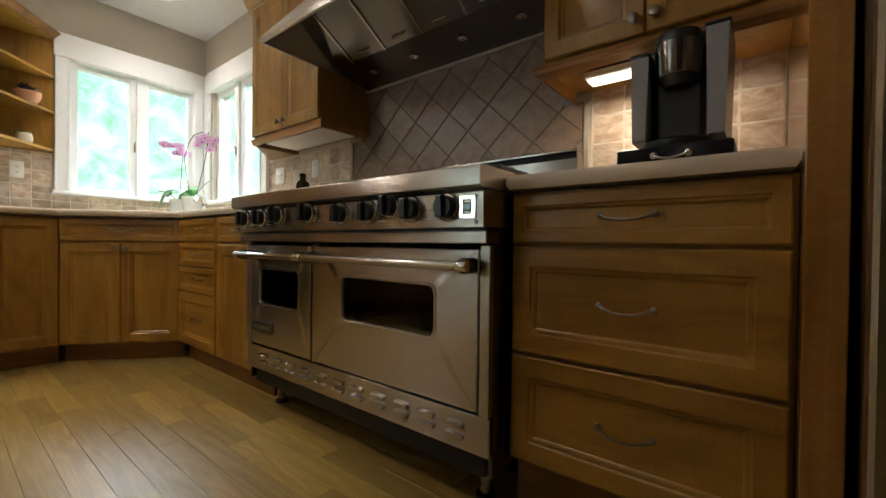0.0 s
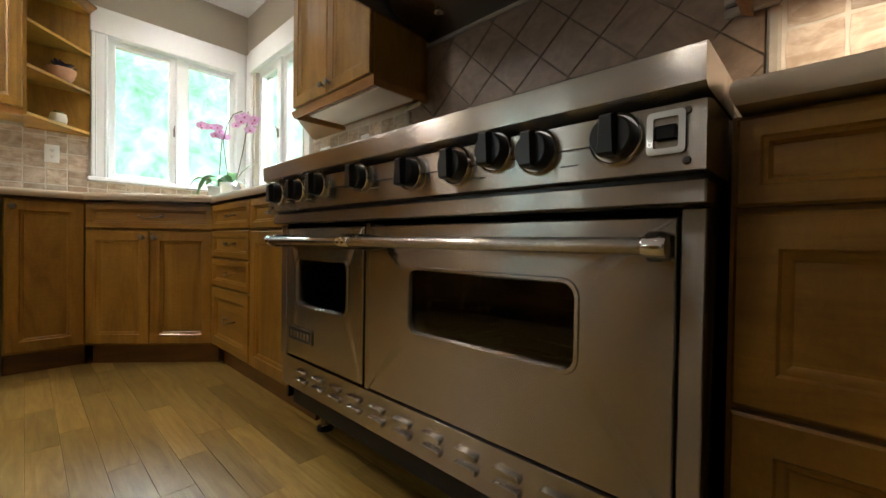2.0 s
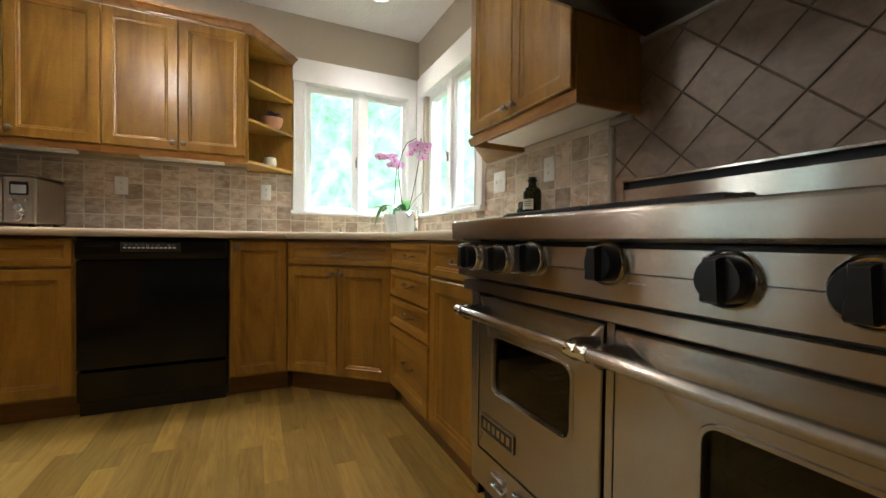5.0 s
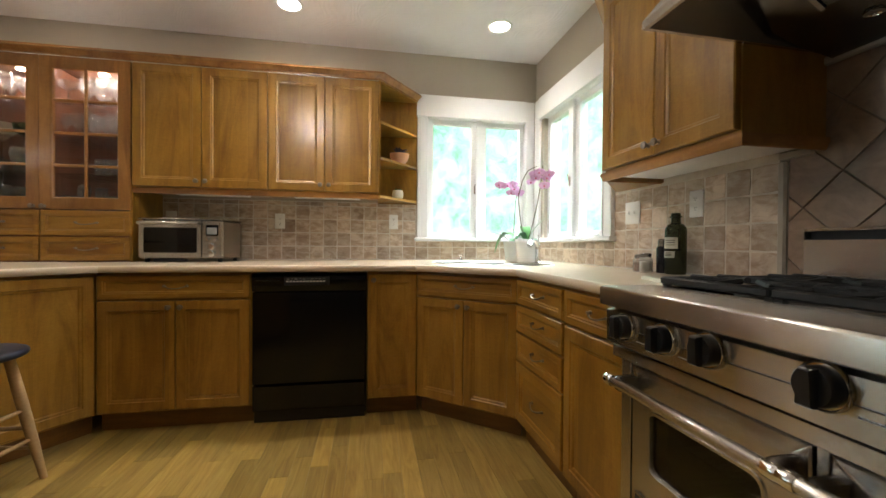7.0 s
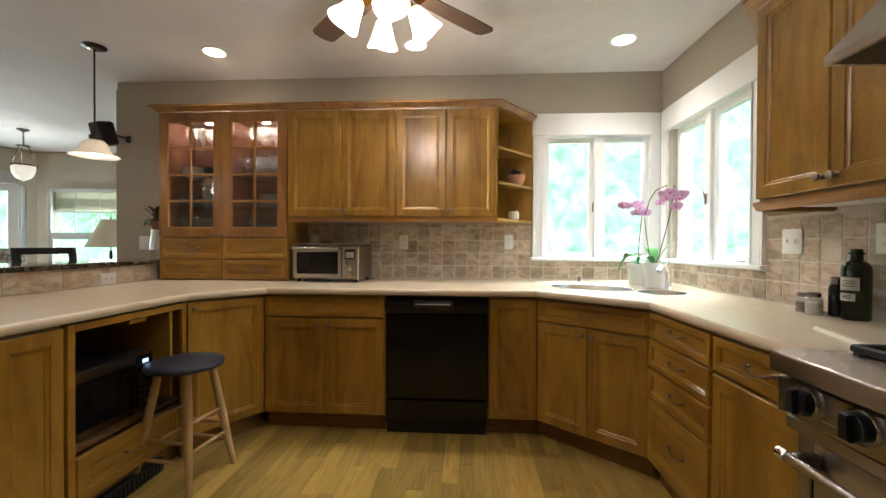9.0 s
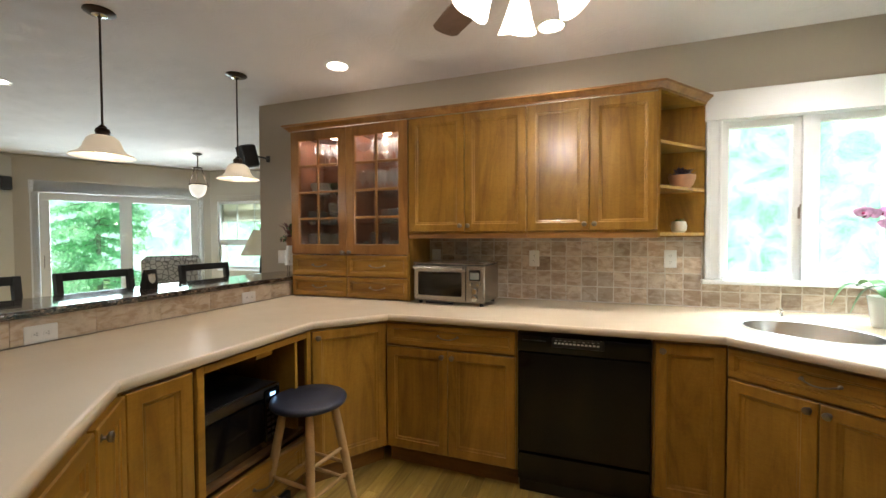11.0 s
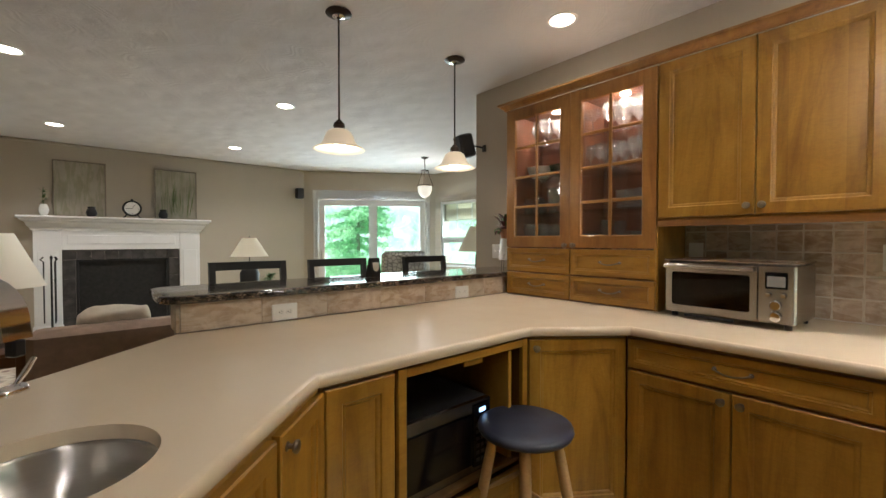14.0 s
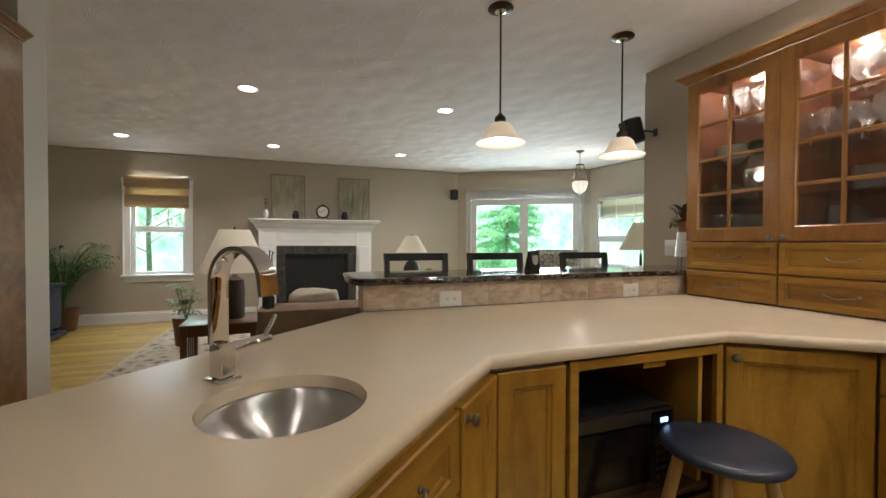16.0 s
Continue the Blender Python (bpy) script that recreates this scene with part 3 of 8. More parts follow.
# ---------------------------------------------------------------- windows
def casing(par, x0, x1, z0, z1, side=0.085, head=0.20, sill=True, left=True, right=True, proud=0.022):
    """White trim round an opening, in the wall's frame: x along, y into the room is negative."""
    bm = B()
    if left:
        box(bm, x0 - side, x0, -proud, 0, z0, z1, 0.003)
    if right:
        box(bm, x1, x1 + side, -proud, 0, z0, z1, 0.003)
    part("side_casing", bm, "white_paint", par)
    for on, a in ((left, x0 - side), (right, x1)):
        if on:
            for u0, u1, p in ((0.0, 0.016, 0.009), (0.022, 0.028, 0.004), (side - 0.014, side - 0.001, 0.006)):
                u0, u1 = (u0, u1) if a < x0 else (side - u1, side - u0)
                bm = B()
                box(bm, a + u0, a + u1, -proud - p, -proud + 0.001, z0 + 0.001, z1 - 0.001, 0.002)
                part("casing_bead", bm, "white_paint", par)
    bm = B()
    xa, xb = x0 - (side + 0.008 if left else 0), x1 + (side + 0.008 if right else 0)
    box(bm, xa, xb, -proud - 0.011, 0, z1, z1 + head, 0.003)
    part("head_casing", bm, "white_paint", par)
    if sill:
        bm = B()
        box(bm, xa - 0.012 if left else xa, xb + 0.012 if right else xb, -0.055, 0.004, z0 - 0.028, z0, 0.005)
        part("window_sill", bm, "white_paint", par)


def sash(par, x0, x1, z0, z1, y, fr=0.045, th=0.04, grid=(1, 1), name="sash", mat="white_paint"):
    """One framed pane with its glass; y is the face towards the room."""
    bm = B()
    outer = rrect(x0, x1, z0, z1, 0.002, y, 1)
    inner = rrect(x0 + fr, x1 - fr, z0 + fr, z1 - fr, 0.002, y, 1)
    inner2 = [(p[0], y + th, p[2]) for p in inner]
    inner1 = [(p[0], y + 0.006, p[2]) for p in rrect(x0 + fr + .005, x1 - fr - .005, z0 + fr + .005, z1 - fr - .005, 0.002, y, 1)]
    outer2 = [(p[0], y + th, p[2]) for p in outer]
    loft(bm, [outer2, outer, inner, inner1, [(p[0], y + th, p[2]) for p in inner1]], False, False)
    s = part(name, bm, mat, par)
    bm = B()
    box(bm, x0 + fr, x1 - fr, y + th * 0.5, y + th * 0.5 + 0.004, z0 + fr, z1 - fr)
    p = part("pane", bm, "window_glass", s)
    p.visible_shadow = False
    nx, nz = grid
    for i in range(1, nx):
        bm = B()
        xx = x0 + fr + (x1 - x0 - 2 * fr) * i / nx
        box(bm, xx - 0.009, xx + 0.009, y + th * 0.5 - 0.01, y + th * 0.5 - 0.001, z0 + fr, z1 - fr)
        part("muntin", bm, mat, s)
    for i in range(1, nz):
        bm = B()
        zz = z0 + fr + (z1 - z0 - 2 * fr) * i / nz
        box(bm, x0 + fr, x1 - fr, y + th * 0.5 - 0.011, y + th * 0.5 - 0.002, zz - 0.009, zz + 0.009)
        part("muntin", bm, mat, s)
    return s


def crank(par, x, y, z):
    bm = B()
    box(bm, x - 0.03, x + 0.03, y - 0.02, y, z, z + 0.012, 0.003)
    tube(bm, [(x - 0.02, y - 0.015, z + 0.012), (x + 0.045, y - 0.022, z + 0.018)], 0.004, 6)
    part("crank", bm, "white_plastic", par)


def latch(par, x, y, z):
    bm = B()
    box(bm, x - 0.006, x + 0.006, y - 0.012, y, z - 0.035, z + 0.035, 0.003)
    tube(bm, [(x, y - 0.012, z), (x, y - 0.022, z + 0.05)], 0.004, 6)
    part("latch", bm, "pewter", par)


def frame_of(name, x, y, rz, label):
    e = new(name)
    e.location, e.rotation_euler = (x, y, 0), (0, 0, radians(rz))
    tagged(e, label, kind="structure")
    return e


# window_1: west wall, local x = world y, local +y = outwards (-x)
w = frame_of("window_1", XW, 0, 90, "white painted casement window over the corner sink")
casing(w, 3.115, 3.955, 1.095, 2.075, 0.085, 0.175, left=True, right=False)
bm = B()
box(bm, 3.955, 4.028, -0.022, 0, 1.067, 2.25, 0.003)
part("side_casing", bm, "white_paint", w)
bm = B()
for a, b in ((3.10, 3.115), (3.955, 3.97)):
    box(bm, a, b, 0.001, 0.15, 1.09, 2.075)
box(bm, 3.115, 3.955, 0.001, 0.15, 2.075, 2.09)
box(bm, 3.115, 3.955, 0.001, 0.15, 1.085, 1.096)
box(bm, 3.530, 3.580, 0.012, 0.12, 1.096, 2.075)
part("jamb", bm, "white_paint", w)
sash(w, 3.126, 3.529, 1.097, 2.074, 0.035, 0.036)
sash(w, 3.581, 3.954, 1.097, 2.074, 0.035, 0.034)
crank(w, 3.38, 0.03, 1.10)
crank(w, 3.80, 0.03, 1.10)
latch(w, 3.52, 0.034, 1.5)

w = frame_of("window_2", 0, YN, 0, "white painted casement window on the range wall side of the corner")
casing(w, -2.07, -1.14, 1.095, 2.075, 0.105, 0.175, left=False, right=True)
bm = B()
box(bm, -2.166, -2.07, -0.022, 0, 1.067, 2.25, 0.003)
part("side_casing", bm, "white_paint", w)
bm = B()
for a, b in ((-2.085, -2.07), (-1.14, -1.122)):
    box(bm, a, b, 0.001, 0.15, 1.09, 2.075)
box(bm, -2.07, -1.14, 0.001, 0.15, 2.075, 2.09)
box(bm, -2.07, -1.14, 0.001, 0.15, 1.085, 1.096)
box(bm, -1.632, -1.565, 0.012, 0.12, 1.096, 2.075)
part("jamb", bm, "white_paint", w)
sash(w, -2.02, -1.633, 1.097, 2.074, 0.035, 0.036)
sash(w, -1.564, -1.142, 1.097, 2.074, 0.035, 0.036)
crank(w, -1.80, 0.03, 1.10)
crank(w, -1.28, 0.03, 1.10)
latch(w, -1.60, 0.012, 1.5)

# living room window: faces north, seen from inside its left is east
w = frame_of("window_3", 0, -5.35, 180, "white double-hung window with a bamboo blind in the living room")
casing(w, -2.765, -2.055, 0.725, 2.10, 0.10, 0.085)
sash(w, -2.763, -2.057, 0.727, 1.42, 0.03, 0.04)
sash(w, -2.763, -2.057, 1.42, 2.098, 0.055, 0.04, grid=(3, 1))
bm = B()
box(bm, -2.86, -1.96, -0.02, -0.001, 0.615, 0.696, 0.003)
part("apron", bm, "white_paint", w)


def blind(name, x, y, rz, w0, z0, z1, label, mat="bamboo_blind"):
    t = thing(name, x, y, 0, rz, label, "window blind", "woven blinds")
    bm = B()
    box(bm, -w0 / 2, w0 / 2, -0.075, -0.055, z1 - 0.16, z1, 0.002)
    part("valance", bm, mat, t)
    bm = B()
    box(bm, -w0 / 2 + 0.01, w0 / 2 - 0.01, -0.05, -0.046, z0 + 0.12, z1 - 0.02)
    part("shade", bm, mat, t)
    bm = B()
    for k in range(3):
        box(bm, -w0 / 2 + 0.008, w0 / 2 - 0.008, -0.062 - 0.004 * k, -0.045, z0 + 0.035 * k, z0 + 0.035 * k + 0.06 + 0.03 * k, 0.008)
    part("stacked_fold", bm, mat, t)


blind("woven_blind", 2.41, -5.35, 180, 0.84, 1.74, 2.205, "tan woven bamboo blind half raised over the living room window")

# slider
dA = Bc - A
angA = math.degrees(math.atan2(dA.y, dA.x))
# inside frame: x runs from Bc to A, y negative into the room
w = frame_of("door_1", Bc.x, Bc.y, angA + 180, "white sliding glass door to the garden")
L = _L1
x0s, x1s = L - SL1, L - SL0
casing(w, x0s + 0.005, x1s - 0.005, 0.0, SLZ - 0.01, 0.10, 0.185, sill=False)
midx = (x0s + x1s) / 2
sash(w, x0s + 0.01, midx + 0.03, 0.03, SLZ - 0.012, 0.07, 0.105, 0.04, name="glass_leaf")
s = sash(w, midx - 0.03, x1s - 0.01, 0.03, SLZ - 0.012, 0.02, 0.105, 0.04, name="glass_leaf")
bm = B()
box(bm, x1s - 0.06, x1s - 0.04, -0.02, 0.02, 0.93, 1.13, 0.005)
part("handle", bm, "pewter", s)
bm = B()
box(bm, x0s, x1s, 0.0, 0.13, 0.0, 0.028)
part("threshold", bm, "pewter", w)

dB = Cc - Bc
angB = math.degrees(math.atan2(dB.y, dB.x))
w = frame_of("window_4", Cc.x, Cc.y, angB + 180, "white double-hung window in the breakfast bay")
x0b, x1b = _L2 - BW1, _L2 - BW0
casing(w, x0b, x1b, 0.82, 2.02, 0.09, 0.12)
sash(w, x0b + 0.002, x1b - 0.002, 0.822, 1.30, 0.03, 0.045)
sash(w, x0b + 0.002, x1b - 0.002, 1.30, 2.018, 0.06, 0.045, grid=(3, 2))
_c = Bc + dB.normalized() * (BW0 + BW1) / 2
blind("woven_blind", _c.x, _c.y, angB + 180, 1.32, 1.68, 2.30, "pale woven bamboo blind half raised over the bay window", "blind_pale")

# ---------------------------------------------------------------- cabinet parts
TOE = 0.105


def ring_panel(w, h, rings):
    bm = B()
    loft(bm, [[(i, y, i), (w - i, y, i), (w - i, y, h - i), (i, y, h - i)] for i, y in rings], True, True)
    return bm


def bail_pull(par, x, z, y=-0.0095, width=0.115, mat="pewter"):
    """A drooping drawer pull between two small rosettes."""
    bm = B()
    h = width / 2
    pts, rad = [], []
    for k in range(13):
        u = -1 + 2 * k / 12
        pts.append((x + u * h, y - 0.012 - 0.016 * (1 - u * u), z + 0.004 - 0.013 * (1 - u * u)))
        rad.append(0.0028 + 0.0022 * (abs(u) ** 3) + 0.0008 * (1 - abs(u)))
    tube(bm, pts, rad, 8)
    for sgn in (-1, 1):
        lathe(bm, [(0.0075, 0.0), (0.0085, -0.003), (0.005, -0.006), (0.0045, -0.014), (0.006, -0.017), (0.001, -0.020)], 10, (x + sgn * h, y, z + 0.004), "y")
    return part("handle", bm, mat, par, "dark pewter bail pull")


def knob(par, x, z, y=-0.0215, mat="pewter", r=0.0155):
    bm = B()
    lathe(bm, [(0.011, 0), (0.011, -0.002), (0.006, -0.004), (0.0055, -0.013), (r * 0.85, -0.017), (r, -0.022), (r * 0.85, -0.027), (r * 0.35, -0.030), (0.001, -0.030)], 14, (x, y, z), "y")
    return part("knob", bm, mat, par, "round pewter knob")


PANEL = ((0, 0), (0, -0.018), (0.004, -0.022), (0.050, -0.022), (0.054, -0.0175), (0.060, -0.0165), (0.067, -0.009), (0.070, -0.009))
SLIM = ((0, 0), (0, -0.018), (0.004, -0.022), (0.028, -0.022), (0.031, -0.0175), (0.036, -0.0165), (0.041, -0.009), (0.043, -0.009))


def front(par, name, x0, x1, z0, z1, horiz, pull=None, slim=False):
    """A door or drawer front: frame with a recessed panel."""
    g2 = 0.0018
    bm = ring_panel(x1 - x0 - 2 * g2, z1 - z0 - 2 * g2, SLIM if slim else PANEL)
    d = part(name, bm, "cabinet_wood_rail" if horiz else "cabinet_wood", par, loc=(x0 + g2, 0, z0 + g2))
    W, H = x1 - x0 - 2 * g2, z1 - z0 - 2 * g2
    if pull == "bail":
        bail_pull(d, W / 2, H / 2)
    elif pull == "knob_tr":
        knob(d, W - 0.028, H - 0.035)
    elif pull == "knob_tl":
        knob(d, 0.028, H - 0.035)
    elif pull == "knob_br":
        knob(d, W - 0.026, 0.04)
    elif pull == "knob_bl":
        knob(d, 0.026, 0.04)
    return d


def carcass(par, w, depth, z0, z1, toe=True, y0=0.0):
    bm = B()
    box(bm, 0, w, y0 + 0.0005, depth, z0, z1)
    bmesh.ops.delete(bm, geom=[f for f in bm.faces if all(v.co.z > z1 - 1e-4 for v in f.verts)], context="FACES_ONLY")
    part("body", bm, "cabinet_wood", par)
    if toe:
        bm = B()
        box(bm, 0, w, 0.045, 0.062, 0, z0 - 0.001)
        part("toe_kick", bm, "cabinet_wood_dark", par, "darker brown toe board")


def base_unit(x, y, rz, w, rows, label, depth=0.55, category="kitchen cabinet", z0=TOE, top=0.868, edge=0.006, group="base cabinets"):
    """rows: (name, x0, x1, z0, z1, horiz, pull) with x as shares of the width."""
    t = thing("base_cabinet", x, y, 0, rz, label, category, group)
    carcass(t, w, depth, z0, top + 0.004)
    for nm, a, b, za, zb, hz, pl in rows:
        front(t, nm, edge + a * (w - 2 * edge), edge + b * (w - 2 * edge), za, zb, hz, pl, slim=(zb - za) < 0.17)
    return t


XB, YB = -1.385, 3.438
# west run, seen from the room: left is south
DRW = ("drawer", 0, 1, 0.73, 0.862, True, "bail")
base_unit(XB, 1.208, 90, 0.782, [DRW, ("door", 0, 0.5, 0.115, 0.722, False, "knob_tr"), ("door", 0.5, 1, 0.115, 0.722, False, "knob_tl")],
          "stained maple base cabinet with one drawer over two doors", 0.78)
base_unit(XB, 2.640, 90, 0.303, [("door", 0, 1, 0.115, 0.862, False, "knob_tl")], "stained maple base cabinet with one tall door beside the dishwasher", 0.78)
# corner sink base
C1, C2 = V(XB, 2.946, 0), V(-0.955, YB, 0)
_d = C2 - C1
base_unit(C1.x, C1.y, math.degrees(math.atan2(_d.y, _d.x)), _d.length, [("drawer", 0, 1, 0.73, 0.862, True, "bail"), ("door", 0, 0.5, 0.115, 0.722, False, "knob_tr"), ("door", 0.5, 1, 0.115, 0.722, False, "knob_tl")],
          "stained maple corner sink cabinet", 0.42)
base_unit(-0.952, YB, 0, 0.528, [("drawer", 0, 1, 0.733, 0.862, True, "bail"), ("drawer", 0, 1, 0.588, 0.727, True, "bail"), ("drawer", 0, 1, 0.437, 0.582, True, "bail"), ("drawer", 0, 1, 0.118, 0.431, True, "bail")],
          "stained maple base cabinet with a stack of four drawers", 0.58)
base_unit(-0.421, YB, 0, 0.486, [DRW, ("door", 0, 1, 0.115, 0.722, False, None)], "stained maple base cabinet with one drawer and door beside the range", 0.58)
# right of the range
base_unit(1.350, 3.445, 0, 0.580, [("drawer", 0, 1, 0.737, 0.866, True, "bail"), ("drawer", 0, 1, 0.453, 0.731, True, "bail"), ("drawer", 0, 1, 0.170, 0.447, True, "bail")],
          "stained maple cabinet with three wide drawers under the coffee maker", 0.58, z0=0.158)

# fridge panel and fridge
t = thing("end_cabinet", 1.932, 3.36, 0, 0, "tall stained wood end panel beside the steel refrigerator", "cabinet panel")
bm = B()
box(bm, 0, 0.055, 0, 0.68, 0, 2.22, 0.002)
part("panel", bm, "panel_wood", t)

t = thing("refrigerator", 1.995, 3.25, 0, 0, "built-in stainless steel refrigerator with tall bar handles", "refrigerator")
bm = B()
box(bm, 0, 1.05, 0.04, 0.78, 0.08, 2.12, 0.003)
part("body", bm, "steel_dark", t)
bm = B()
box(bm, 0.0, 0.06, 0.0, 0.04, 0.10, 2.12, 0.006)
part("side_trim", bm, "steel", t)
bm = B()
box(bm, 0.075, 0.50, -0.02, 0.035, 0.72, 2.10, 0.008)
d = part("door", bm, "steel", t)
bm = B()
tube(bm, [(0.13, -0.03, 0.85), (0.13, -0.075, 0.88), (0.13, -0.075, 1.95), (0.13, -0.03, 1.98)], 0.014, 12)
part("handle", bm, "steel", d)
bm = B()
box(bm, 0.075, 0.50, -0.02, 0.035, 0.12, 0.70, 0.008)
part("freezer_door", bm, "steel", t)
bm = B()
box(bm, 0.52, 1.04, -0.02, 0.035, 0.12, 2.10, 0.008)
part("door", bm, "steel", t)

# dishwasher
t = thing("dishwasher", XB, 1.992, 0, 90, "glossy black built-in dishwasher with a control strip", "dishwasher")
WD = 0.645
bm = B()
box(bm, 0.004, WD - 0.004, 0.03, 0.60, 0.02, 0.862)
part("body", bm, "black_enamel", t)
bm = B()
box(bm, 0.006, WD - 0.006, -0.028, 0.03, 0.228, 0.762, 0.006)
part("door", bm, "black_gloss", t)
bm = B()
loft(bm, [[(x, -0.028, 0.765), (x, -0.040, 0.79), (x, -0.036, 0.85), (x, -0.020, 0.862), (x, 0.03, 0.862), (x, 0.03, 0.765)] for x in (0.006, WD - 0.006)])
cp = part("control_panel", bm, "black_gloss", t)
bm = B()
box(bm, 0.18, 0.43, -0.0425, -0.036, 0.800, 0.848, 0.002)
ks = part("key_strip", bm, "black_plastic", cp)
for k in range(12):
    bm = B()
    box(bm, 0.192 + 0.0185 * k, 0.204 + 0.0185 * k, -0.0445, -0.042, 0.818, 0.826)
    part("key", bm, "white_plastic", ks)
for k in range(10):
    bm = B()
    box(bm, 0.196 + 0.022 * k, 0.208 + 0.022 * k, -0.0435, -0.042, 0.833 + 0.003 * (k % 2), 0.838)
    part("mark", bm, "print_grey", ks)
bm = B()
box(bm, 0.03, 0.15, -0.044, -0.038, 0.824, 0.829, 0.001)
part("vent_slot", bm, "black_iron", cp)
bm = B()
box(bm, 0.006, WD - 0.006, -0.024, 0.03, 0.075, 0.220, 0.004)
part("kick_panel", bm, "black_gloss", t)
bm = B()
box(bm, 0.01, WD - 0.01, 0.004, 0.03, 0.002, 0.073)
part("toe_plate", bm, "black_plastic", t)

# ---------------------------------------------------------------- peninsula cabinets
YPF = 0.935
# diagonal cabinet between the west run and the peninsula, seen from the room
D1, D2 = V(-1.0, YPF, 0), V(XB, 1.205, 0)
_d = D2 - D1
base_unit(D1.x, D1.y, math.degrees(math.atan2(_d.y, _d.x)), _d.length, [("door", 0.02, 0.98, 0.115, 0.862, False, "knob_tl")],
          "stained maple corner base cabinet with one wide door beside the stool", 0.28)
# microwave bay, open
t = thing("microwave_cabinet", -0.335, YPF, 0, 180, "open stained maple bay with a pull-out shelf holding a microwave", "kitchen cabinet")
WB = 0.665
# These inner panels take the wood with the bay's shade in its colour.
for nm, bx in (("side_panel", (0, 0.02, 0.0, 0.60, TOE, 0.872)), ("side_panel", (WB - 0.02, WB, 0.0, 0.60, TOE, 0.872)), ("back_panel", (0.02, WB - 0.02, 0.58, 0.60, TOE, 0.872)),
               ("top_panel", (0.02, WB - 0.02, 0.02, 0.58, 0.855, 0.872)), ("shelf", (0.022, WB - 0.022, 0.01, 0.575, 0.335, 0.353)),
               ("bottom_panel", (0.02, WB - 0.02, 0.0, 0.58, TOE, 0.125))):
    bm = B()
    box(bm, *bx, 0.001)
    part(nm, bm, "bay_wood_shaded", t)
for bx in ((0, 0.032, -0.02, -0.0005, TOE, 0.868), (WB - 0.032, WB, -0.02, -0.0005, TOE, 0.868), (0.032, WB - 0.032, -0.02, -0.0005, 0.835, 0.868)):
    bm = B()
    box(bm, *bx, 0.002)
    part("face_frame", bm, "cabinet_wood_rail", t)
bm = B()
box(bm, WB - 0.115, WB - 0.095, -0.012, 0.50, 0.385, 0.83, 0.002)
part("pocket_door", bm, "cabinet_wood", t, "door folded back into the bay")
bm = B()
box(bm, 0.30, 0.40, -0.010, 0.03, 0.812, 0.834, 0.002)
part("latch_block", bm, "cabinet_wood", t)
front(t, "drawer", 0.034, WB - 0.034, 0.13, 0.328, True, "bail")
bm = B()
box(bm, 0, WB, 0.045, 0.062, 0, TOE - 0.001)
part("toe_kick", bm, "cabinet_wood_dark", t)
bm = B()
box(bm, 0.16, 0.52, -0.001, 0.045, 0.012, 0.085, 0.002)
for k in range(14):
    box(bm, 0.175 + 0.024 * k, 0.187 + 0.024 * k, -0.006, -0.001, 0.02, 0.078)
part("floor_vent", bm, "black_iron", t, "black floor register in the toe board")

t = thing("microwave_oven", -0.365, 0.900, 0.354, 180, "black and steel microwave oven on the pull-out shelf", "microwave oven")
t.scale = (0.92, 1, 1)
bm = B()
box(bm, 0, 0.50, 0.02, 0.42, 0.008, 0.292, 0.003)
part("body", bm, "black_plastic", t)
bm = B()
loft(bm, [rrect(0.0, 0.50, 0.008, 0.292, 0.004, y, 2) for y in (0.02, 0.0)])
part("front_frame", bm, "steel_dark", t)
bm = B()
box(bm, 0.012, 0.385, -0.006, -0.0005, 0.045, 0.245, 0.003)
part("door_glass", bm, "black_gloss", t)
bm = B()
box(bm, 0.392, 0.492, -0.006, -0.0005, 0.03, 0.278, 0.003)
cp = part("control_panel", bm, "black_gloss", t)
bm = B()
box(bm, 0.425, 0.462, -0.0075, -0.0065, 0.245, 0.262)
part("clock_display", bm, "lcd_blue", cp)
for r in range(6):
    for k in range(3):
        bm = B()
        box(bm, 0.405 + 0.028 * k, 0.425 + 0.028 * k, -0.0075, -0.0065, 0.05 + 0.028 * r, 0.064 + 0.028 * r)
        part("key", bm, "print_dark", cp)

base_unit(-0.078, YPF, 180, 0.250, [("door", 0, 1, 0.115, 0.862, False, None)], "stained maple cabinet front with one flat-framed door beside the microwave bay", 0.55)
# diagonal run under the round sink: seen from the room its left is the far end
E0, E1 = V(0.78, 1.793, 0), V(-0.074, 0.939, 0)
u = (E1 - E0).normalized()
ang = math.degrees(math.atan2(u.y, u.x))
LD = (E1 - E0).length
p = E0
base_unit(p.x, p.y, ang, LD - 0.275 - 0.46, [DRW, ("door", 0, 1, 0.115, 0.722, False, "knob_tr")], "stained maple base cabinet at the end of the peninsula", 0.60)
p = E0 + u * (LD - 0.275 - 0.46)
base_unit(p.x, p.y, ang, 0.46, [("drawer", 0, 1, 0.68, 0.862, True, "bail"), ("drawer", 0, 1, 0.40, 0.672, True, "bail"), ("drawer", 0, 1, 0.115, 0.392, True, "bail")],
          "stained maple drawer base under the round bar sink", 0.60)
p = E0 + u * (LD - 0.275)
base_unit(p.x, p.y, ang, 0.27, [("door", 0, 1, 0.115, 0.862, False, "knob_tl")], "narrow stained maple base cabinet with a single door and knob", 0.60)
